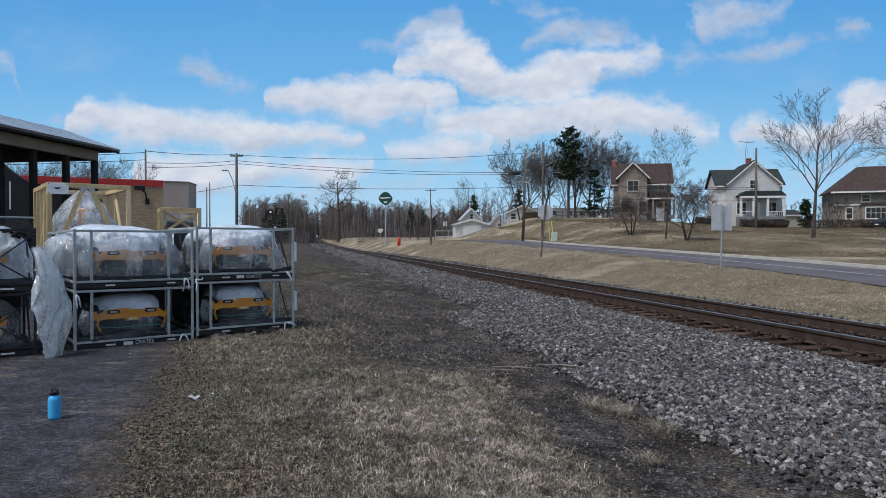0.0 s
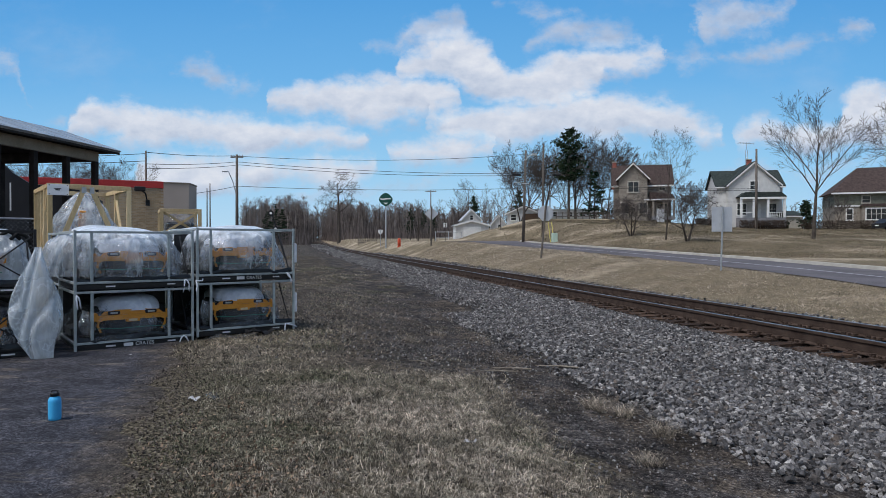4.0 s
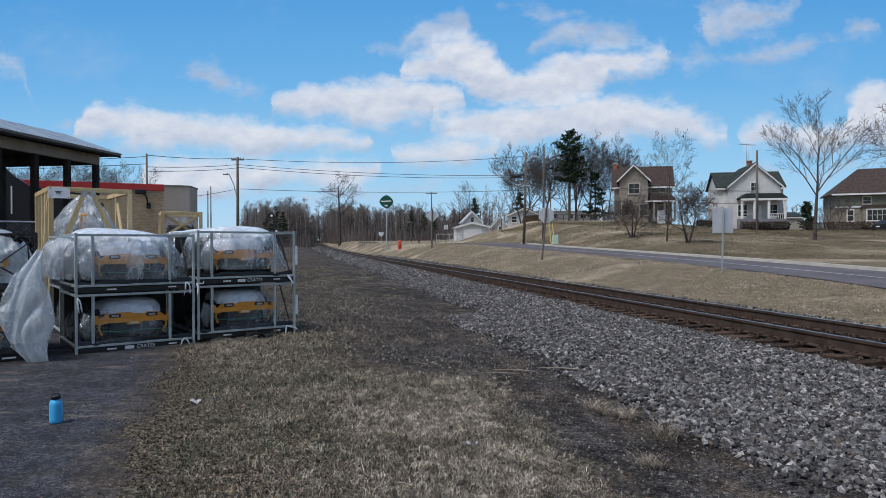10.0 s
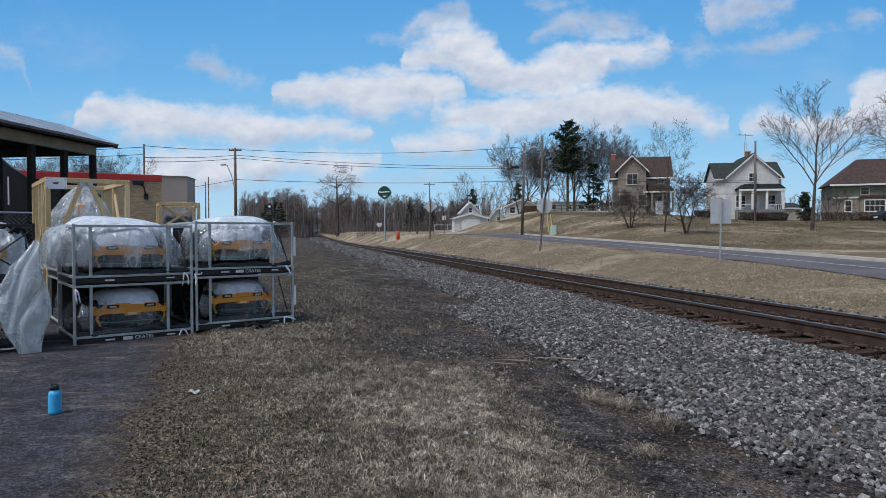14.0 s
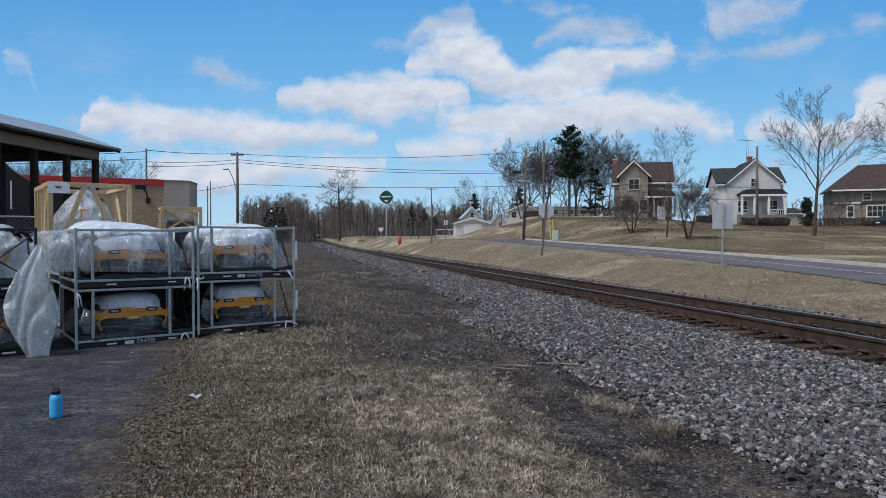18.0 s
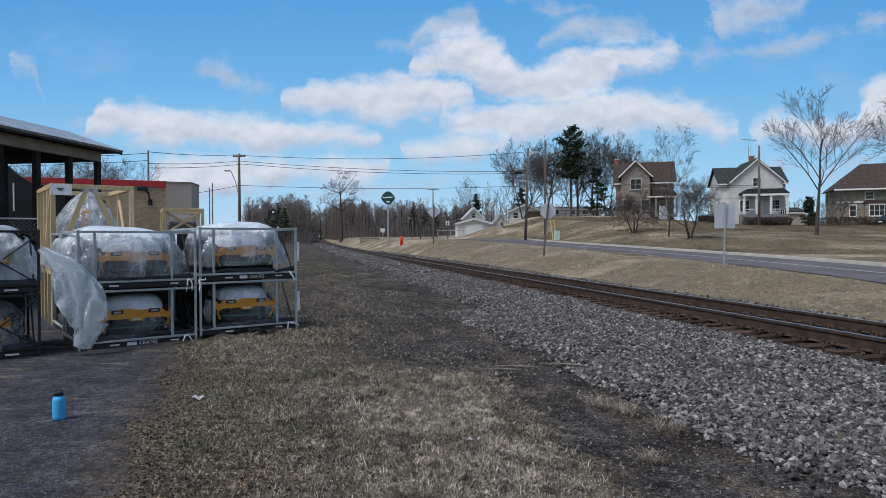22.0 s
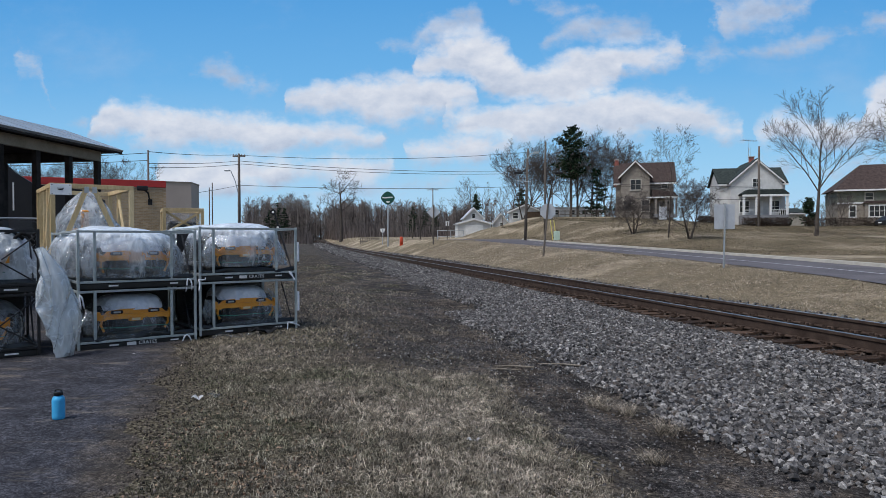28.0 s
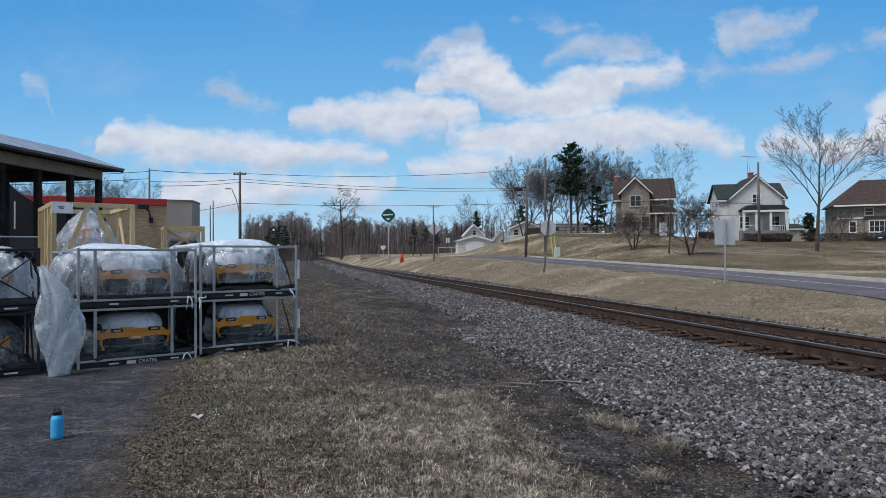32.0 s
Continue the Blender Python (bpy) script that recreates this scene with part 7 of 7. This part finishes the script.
def build_ballast():
    rng = np.random.default_rng(21)
    xs, ys, sz = [], [], []

    def band(n0, n1, y0, y1, count, lo, hi, fade=0.0):
        n, y = rng.uniform(n0, n1, count), rng.uniform(y0, y1, count)
        if fade:
            keep = rng.random(count) < np.clip((n - n0) / fade + 0.22 * np.sin(y * .9 + 1) + 0.14 * np.sin(y * 2.3) + .1 * np.sin(y * 5.1), 0.04, 1)
            n, y = n[keep], y[keep]
        xs.append((8.75 + n - 0.213 * y) / 0.977), ys.append(y), sz.append(rng.uniform(lo, hi, len(n)))

    band(-5.15, -1.45, -14, 1.5, 26000, .034, .07, .7)
    band(-5.15, -1.45, 1.5, 9, 58000, .022, .054, .7)
    band(-5.3, -1.45, 9, 17, 54000, .022, .052, .9)
    band(-4.3, -1.35, 17, 34, 44000, .030, .062, .8)
    band(-4.3, -1.35, 34, 75, 18000, .06, .11, .8)
    band(-4.6, -1.35, 75, 130, 6500, .10, .17, 0.6)
    for y0 in range(130, 250, 20):
        band(-4.9 - float(bend(y0 + 10)) * .977, -1.35 - float(bend(y0 + 10)) * .977, y0, y0 + 20, 700, .18, .3)
    band(1.3, 2.9, -2, 40, 5000, .035, .06)
    band(1.3, 2.9, 40, 100, 2500, .06, .1)
    band(-7.6, -5.2, 2.5, 12, 3800, .006, .022)
    band(-9.5, -5.2, 9, 22, 3000, .012, .028)
    x, y, s = np.concatenate(xs), np.concatenate(ys), np.concatenate(sz)
    ob = scatter_stones("ballast", x, y, s, 5)
    tagged(ob, "grey crushed stone ballast along the track", "ballast", kind="stuff")
    xs.clear(), ys.clear(), sz.clear()
    band(-1.6, 1.6, -2, 40, 12000, .026, .05)
    band(-1.5, 1.5, 40, 90, 3500, .05, .08)
    x, y, s = np.concatenate(xs), np.concatenate(ys), np.concatenate(sz)
    ob = scatter_stones("grimy_ballast", x, y, s, 6, .05, material=STONE_DARK)
    tagged(ob, "rust-stained dark ballast between the ties", "ballast", kind="stuff")
    xs.clear(), ys.clear(), sz.clear()
    band(-8.6, -4.9, 3, 9, 9000, .005, .020)
    band(-8.9, -4.6, 9, 22, 12000, .008, .030)
    x, y, s = np.concatenate(xs), np.concatenate(ys), np.concatenate(sz)
    s = s * rng.uniform(.5, 1, len(s)) ** 1.5
    ob = scatter_stones("clods", x, y, s, 7, .15, material=CLOD)
    tagged(ob, "dark clods of earth and cinder on the bare strip", "earth", kind="stuff")
    # crumbs of asphalt, earth and gravel along the lot's torn edge
    y = rng.uniform(2.6, 10, 5200)
    x = -.80 - .318 * y + rng.normal(.05, .32, len(y))
    ob = scatter_stones("edge_gravel", x, y, rng.uniform(.003, .015, len(y)), 8, .5, material=CLOD)
    ob.location.z = .012
    tagged(ob, "crumbs of earth and gravel along the asphalt's edge", "gravel", kind="stuff")
    # the nearest stones one by one
    shapes, faces = stone_shapes(10, 9)
    meshes = []
    for sh in shapes:
        me = bpy.data.meshes.new("stone")
        me.from_pydata([tuple(v) for v in sh], [], [tuple(q) for q in faces])
        me.materials.append(STONE)
        meshes.append(me)
    bed = thing("ballast_shoulder", "loose grey ballast stones at the shoulder's foot", "ballast", kind="structure")
    rnd = random.Random(31)
    for i in range(280):
        y = rnd.uniform(3.6, 7.5)
        n = rnd.uniform(-4.8, -3.0)
        px, s = track_mid(y, n), rnd.uniform(.030, .06)
        o = new("stone", meshes[i % 10])
        o.parent = bed
        o.matrix_world = Matrix.LocRotScale((px, y, height(px, y) + s * .45), Euler((rnd.uniform(0, 6), rnd.uniform(0, 6), rnd.uniform(0, 6))), (s, s, s * .85))


def blades(name, x, y, tall, wide, seed, material, lean=0.5, label="", lift=0.0, aim=None):
    """Grass blades, each one thin bent triangle pair, scattered at x, y."""
    rng = np.random.default_rng(seed)
    n = len(x)
    a, b = rng.uniform(0, 2 * np.pi, n), rng.uniform(0, 2 * np.pi, n)
    if aim is not None:
        b = aim + rng.normal(0, .6, n)
    z = terrain(x, y) + lift
    L = np.abs(rng.normal(lean, .35, n)) * tall
    wx, wy = np.cos(a) * wide, np.sin(a) * wide
    base0 = np.stack([x - wx, y - wy, z - .005], -1)
    base1 = np.stack([x + wx, y + wy, z - .005], -1)
    mid = np.stack([x + np.cos(b) * L * .4, y + np.sin(b) * L * .4, z + tall * .72], -1)
    tip = np.stack([x + np.cos(b) * L * 1.2, y + np.sin(b) * L * 1.2, z + tall * rng.uniform(.55, 1.0, n)], -1)
    half = np.stack([wx, wy, wx * 0], -1) * .75
    v = np.stack([base0, base1, mid + half, tip + half * .3, tip - half * .3, mid - half], 1).reshape(-1, 3)
    i = np.arange(n) * 6
    f = np.concatenate([np.stack([i, i + 1, i + 2, i + 5], -1), np.stack([i + 5, i + 2, i + 3, i + 4], -1)])
    ob = bulk_mesh(name, v, f, material)
    return tagged(ob, label, "grass", kind="stuff")


def grass_cover(x, y, rng):
    """Where grass stands: thick in patches on the near strip and beyond the track, none on cinders or pavement."""
    n = across(x, y)
    w = 0.9 * np.sin(1.3 * x + .4 * y) * np.sin(.9 * y - .5 * x) + .5 * np.sin(3.1 * x + 1.1) * np.sin(2.3 * y)
    near = smooth(-6.25, -7.0, n + .35 * w) * smooth(.0, .75, x - (-.80 - .318 * y) + .25 * w)
    left = smooth(-1.2, -2.5, x + .3 * w) * (1 - .75 * smooth(10.5, 13.5, y))
    sparse = .03 + .17 * smooth(.1, .8, w) + .45 * smooth(-8.5, -11, n) * smooth(16, 24, y)
    late = smooth(7.8, 8.5, y + .35 * w)
    patch = (1 - late) * (.40 + .60 * smooth(-1.7, -.4, x + .2 * (y - 6) + .6 * w)) + late * np.maximum(left * .8, sparse)
    rn, rf = road_near_at(y), road_far_at(y)
    far = smooth(2.3, 3.3, n) * np.where(x < rn - .05, 1.0, np.where(x > rf + .6, 1.0, 0.0))
    return np.where(n < 0, near * patch, far)


def build_grass():
    rng = np.random.default_rng(77)

    def sown(x0, x1, y0, y1, count, tall, wide, seed, name, label, lean=.55, mat=None):
        x, y = rng.uniform(x0, x1, count), rng.uniform(y0, y1, count)
        keep = rng.random(count) < grass_cover(x, y, rng)
        x, y = x[keep], y[keep]
        lush = 0.65 + 0.45 * smooth(-.4, .8, np.sin(1.1 * x + .5) * np.sin(1.4 * y + 1.0) + .4 * np.sin(4.2 * x) * np.sin(3.7 * y))
        blades(name, x, y, tall * lush * rng.uniform(.45, 1.35, len(x)), wide, seed, mat or GRASS_BLADE, lean, label)

    def tufted(x0, x1, y0, y1, clumps, each, size, tall, wide, seed, label, mat, pick=None):
        """Short turf: clumps of blades that lean outwards from their hearts, with dark gaps between."""
        cx, cy = rng.uniform(x0, x1, clumps), rng.uniform(y0, y1, clumps)
        w = grass_cover(cx, cy, rng) * (pick(cx, cy) if pick else 1.0)
        keep = rng.random(clumps) < w
        cx, cy = cx[keep], cy[keep]
        n = len(cx)
        big = rng.lognormal(0, .35, n)
        grow_ = np.repeat(big, each)
        dx, dy = rng.normal(0, size, n * each) * grow_, rng.normal(0, size, n * each) * grow_
        x, y = np.repeat(cx, each) + dx, np.repeat(cy, each) + dy
        lush = np.repeat(rng.uniform(.55, 1.3, n), each) * rng.uniform(.5, 1.2, n * each)
        blades("grass", x, y, tall * lush * np.sqrt(grow_), wide, seed, mat, 1.15, label, aim=np.arctan2(dy, dx))

    def pale_spot(x, y):
        w = .5 * np.sin(2.1 * x + .4) * np.sin(1.7 * y) + .35 * np.sin(5.3 * x + 1) * np.sin(4.1 * y)
        return smooth(-.5, .6, .9 * (x + .95 + .12 * (y - 5)) + w)

    tufted(-3.0, 2.4, 2.6, 6.0, 15000, 11, .017, .034, .0026, 1, "short dry tan and olive turf by the asphalt", GRASS_BLADE, lambda x, y: 1 - .75 * pale_spot(x, y))
    tufted(-2.4, 3.4, -6.0, 2.6, 9000, 8, .024, .036, .0034, 13, "short dry tan and olive turf by the asphalt", GRASS_BLADE)
    tufted(-4.2, 2.2, 6.0, 10.0, 13000, 9, .020, .034, .0032, 2, "short dry turf with bare patches", GRASS_BLADE, lambda x, y: 1 - .6 * pale_spot(x, y) * (y < 8.4))
    tufted(-1.8, 2.3, 2.6, 8.5, 16000, 12, .018, .040, .0027, 8, "thick pale dry turf on the near strip", PALE_BLADE, pale_spot)
    sown(-6.5, 2.0, 10.0, 22.0, 60000, .030, .0055, 3, "grass", "short dry grass with bare patches", 1.4)
    sown(-4.0, 16, 8.0, 30.0, 150000, .042, .0055, 4, "grass", "dry tan grass between track and road", 1.9, STRAW)
    sown(-6.0, 12, 30.0, 70.0, 90000, .06, .011, 5, "grass", "dry tan grass between track and road", 1.7, STRAW)
    # thin brown grass in patches over the cinders beside the crates
    c = 60000
    y = rng.uniform(10.5, 48, c)
    x = (8.75 + rng.uniform(-10.5, -4.9, c) - .213 * y) / .977
    w = np.sin(1.1 * x + .7 * y) * np.sin(.8 * y - .6 * x + 1) + .6 * np.sin(2.9 * x + 2) * np.sin(1.9 * y)
    k = (rng.random(c) < (.25 + .5 * smooth(16, 24, y)) * smooth(-.1, .7, w)) & (x > -4.4 - .18 * (y - 12))
    x, y = x[k], y[k]
    blades("grass", x, y, .035 * rng.uniform(.5, 1.3, len(x)), .003 + .00025 * y, 12, GRASS_BLADE, 1.6, "thin brown grass over dark cinders")
    sown(-22, -4, 22, 80, 60000, .07, .014, 6, "grass", "sparse brown grass beside the track", 1.2, LAWN_BLADE)
    sown(9, 36, 34, 64, 100000, .06, .010, 9, "grass", "brown winter lawn on the hillside", 1.3, LAWN_BLADE)
    sown(8, 66, 60, 98, 100000, .09, .018, 10, "grass", "brown winter lawn on the hillside", 1.3, LAWN_BLADE)
    # taller tufts at the cinders' edge
    for k, (tx, ty, r, h) in enumerate(((1.66, 7.25, .12, .17), (1.93, 6.95, .14, .15), (2.08, 6.2, .13, .19), (1.68, 5.35, .13, .12), (1.72, 7.1, .06, .1), (-.55, 11.2, .2, .12), (-.1, 12.6, .2, .12))):
        c = 230
        a, rr = rng.uniform(0, 6.28, c), .8 * r * np.sqrt(rng.random(c))
        ob = blades("grass_tuft", tx + np.cos(a) * rr, ty + np.sin(a) * rr, h * .9 * rng.uniform(.5, 1.1, c), .0018, 50 + k, PALE_BLADE, 1.3, "dry tan grass tuft at the edge of the cinders")
        tagged(ob, group="grass tufts")
    # fallen leaves near the lot's edge
    n = 1300
    x, y = rng.normal(-1.75, .55, n), rng.normal(5.2, 1.05, n)
    x = np.where(np.arange(n) % 3 == 0, rng.normal(-1.25, .28, n), x)
    y = np.where(np.arange(n) % 3 == 0, rng.normal(4.35, .3, n), y)
    k = x > -.75 - .318 * y
    x, y = x[k], y[k]
    n = len(x)
    s = rng.uniform(.006, .016, n)
    a, t1, t2 = rng.uniform(0, 6.28, n), rng.normal(0, .5, n), rng.normal(0, .5, n)
    z = terrain(x, y) + rng.uniform(.012, .05, n)
    ca, sa = np.cos(a) * s, np.sin(a) * s
    v = np.stack([np.stack([x - ca, y - sa, z - s * t1], -1), np.stack([x + sa * .6, y - ca * .6, z + s * t2 * .6], -1), np.stack([x + ca, y + sa, z + s * t1], -1), np.stack([x - sa * .6, y + ca * .6, z - s * t2 * .6], -1)], 1).reshape(-1, 3)
    i = np.arange(n) * 4
    ob = bulk_mesh("dead_leaves", v, np.stack([i, i + 1, i + 2, i + 3], -1), LEAF_DEAD)
    tagged(ob, "scattered brown dead leaves in the grass", "leaves", kind="stuff")


build_ballast()
build_grass()

# when, then the slant of each piece of the loose sheet (degrees, towards the track) and the turn of the whole
SWING = [(0, 20, 8, 0, 0, 52), (1, 20, 8, 2, 0, 55), (2, 14, 5, 3, 0, 42), (3, 0, 2, 3, 10, 5), (6, -5, -3, 3, 14, 5), (7, -4, -2, 4, 14, 8), (8, 2, 0, 4, 12, 30), (9, -1, 0, 4, 14, 5),
         (10, -18, -5, 5, 20, -5), (11, -20, -5, 6, 18, -5), (12, -18, -6, 5, 18, -5), (13, -20, -5, 5, 16, 0), (14, -18, -5, 3, 10, 10), (16.5, -10, -3, 3, 10, 15), (17.5, -8, -3, 4, 8, 12),
         (18.5, -14, -2, 6, 10, 0), (19, -10, 0, 8, 12, -5), (19.5, 4, 4, 14, 10, 0), (20, 42, 20, 14, -10, 20), (20.5, 50, 24, 14, -14, 25), (22, 48, 24, 16, -16, 25), (24, 50, 22, 16, -16, 25), (25, 46, 24, 18, -12, 22),
         (27.5, 25, 11, 10, -5, 30), (28, 22, 10, 8, 0, 45), (29, 6, 5, 8, 10, 35), (30, -5, 3, 10, 12, 30), (31, 18, 10, -2, -5, 30), (32, 24, 10, 0, -5, 25)]


def sheet_rows():
    """The pieces hang from one another: each starts where the one above ends."""
    rows = [[] for _ in SHEET_LEN]
    for t, *slants, turn in SWING:
        p = Vector((0, 0, 0))
        spin = Matrix.Rotation(radians(turn), 4, "Z")
        for k, (a, L) in enumerate(zip(slants, SHEET_LEN)):
            m = Matrix.Translation(p) @ Matrix.Rotation(radians(-a), 4, "Y") @ spin
            rows[k].append((t, m))
            p = p + Vector((math.sin(radians(a)), 0, -math.cos(radians(a)))) * L
    return rows


def motions():
    """All that moves: the clouds drift to the right, the sheets stir in the wind."""
    walk(sky_backdrop, [(0, pose(*EYE)), (32, pose(*EYE, 0, 0, -1.75))])
    for piece, rows in zip(sheet_pieces, sheet_rows()):
        walk(piece, rows)
    # lift and tilt of the covers: when, metres, degrees
    gusts = {(0, 1): [(0, .02, 0), (4, .02, .5), (7, .02, -.5), (9, .02, 0), (10.5, .04, 1), (12, .09, 1.5), (13, .07, 2), (14, .07, 1.5), (15.5, .05, 1), (17, .04, 2), (18, .06, 2), (19, .11, 2.5), (20, .09, 1.5), (21, .04, 0), (24, .0, -.5), (28, .0, .5), (32, .02, 0)],
             (1, 1): [(0, .02, 0), (3.5, .03, -.5), (7, .02, 0), (10, .07, 1), (13, .06, -1), (14.5, .09, -1), (17, .04, -1.5), (19, .02, 0), (22, .08, -1), (25, .06, 0), (28, .06, .5), (30, .10, .5), (32, .09, 0)],
             (2, 1): [(0, 0, 0), (5, -.02, 1), (9, .01, 0), (13, -.02, -1), (17, .0, 0), (20, .05, 3), (22, .04, 2), (26, .0, 0), (32, -.01, 1)],
             (3, 1): [(0, .04, 0), (6, .02, 1), (12, -.04, 0), (18, -.05, 0), (22, .03, 1), (29, .05, -1), (32, .05, 0)],
             (4, 1): [(0, .0, 0), (6, .06, 1), (9, .07, 0), (13, .0, 0), (20, -.02, 0), (25, .02, 1), (30, .08, -1), (32, .07, 0)]}
    for key, rows in gusts.items():
        ob = COVERS[key]
        rest = ob.matrix_world.copy()
        walk(ob, [(t, rest @ pose(0, 0, z, 0, a)) for t, z, a in rows])
    # the loose fold slides out beside the crate and back
    out = [(0, .12), (5, .10), (8, .0), (10, .16), (11, .26), (13, .12), (15.5, .16), (17, .34), (18, .40), (19, .38), (19.7, .22), (20.5, .0), (25, .0), (29, .06), (32, .05)]
    walk(billow, [(t, pose(-.46 - s, .12, .03 - .12 * s, 0, -9 * s)) for t, s in out])


motions()
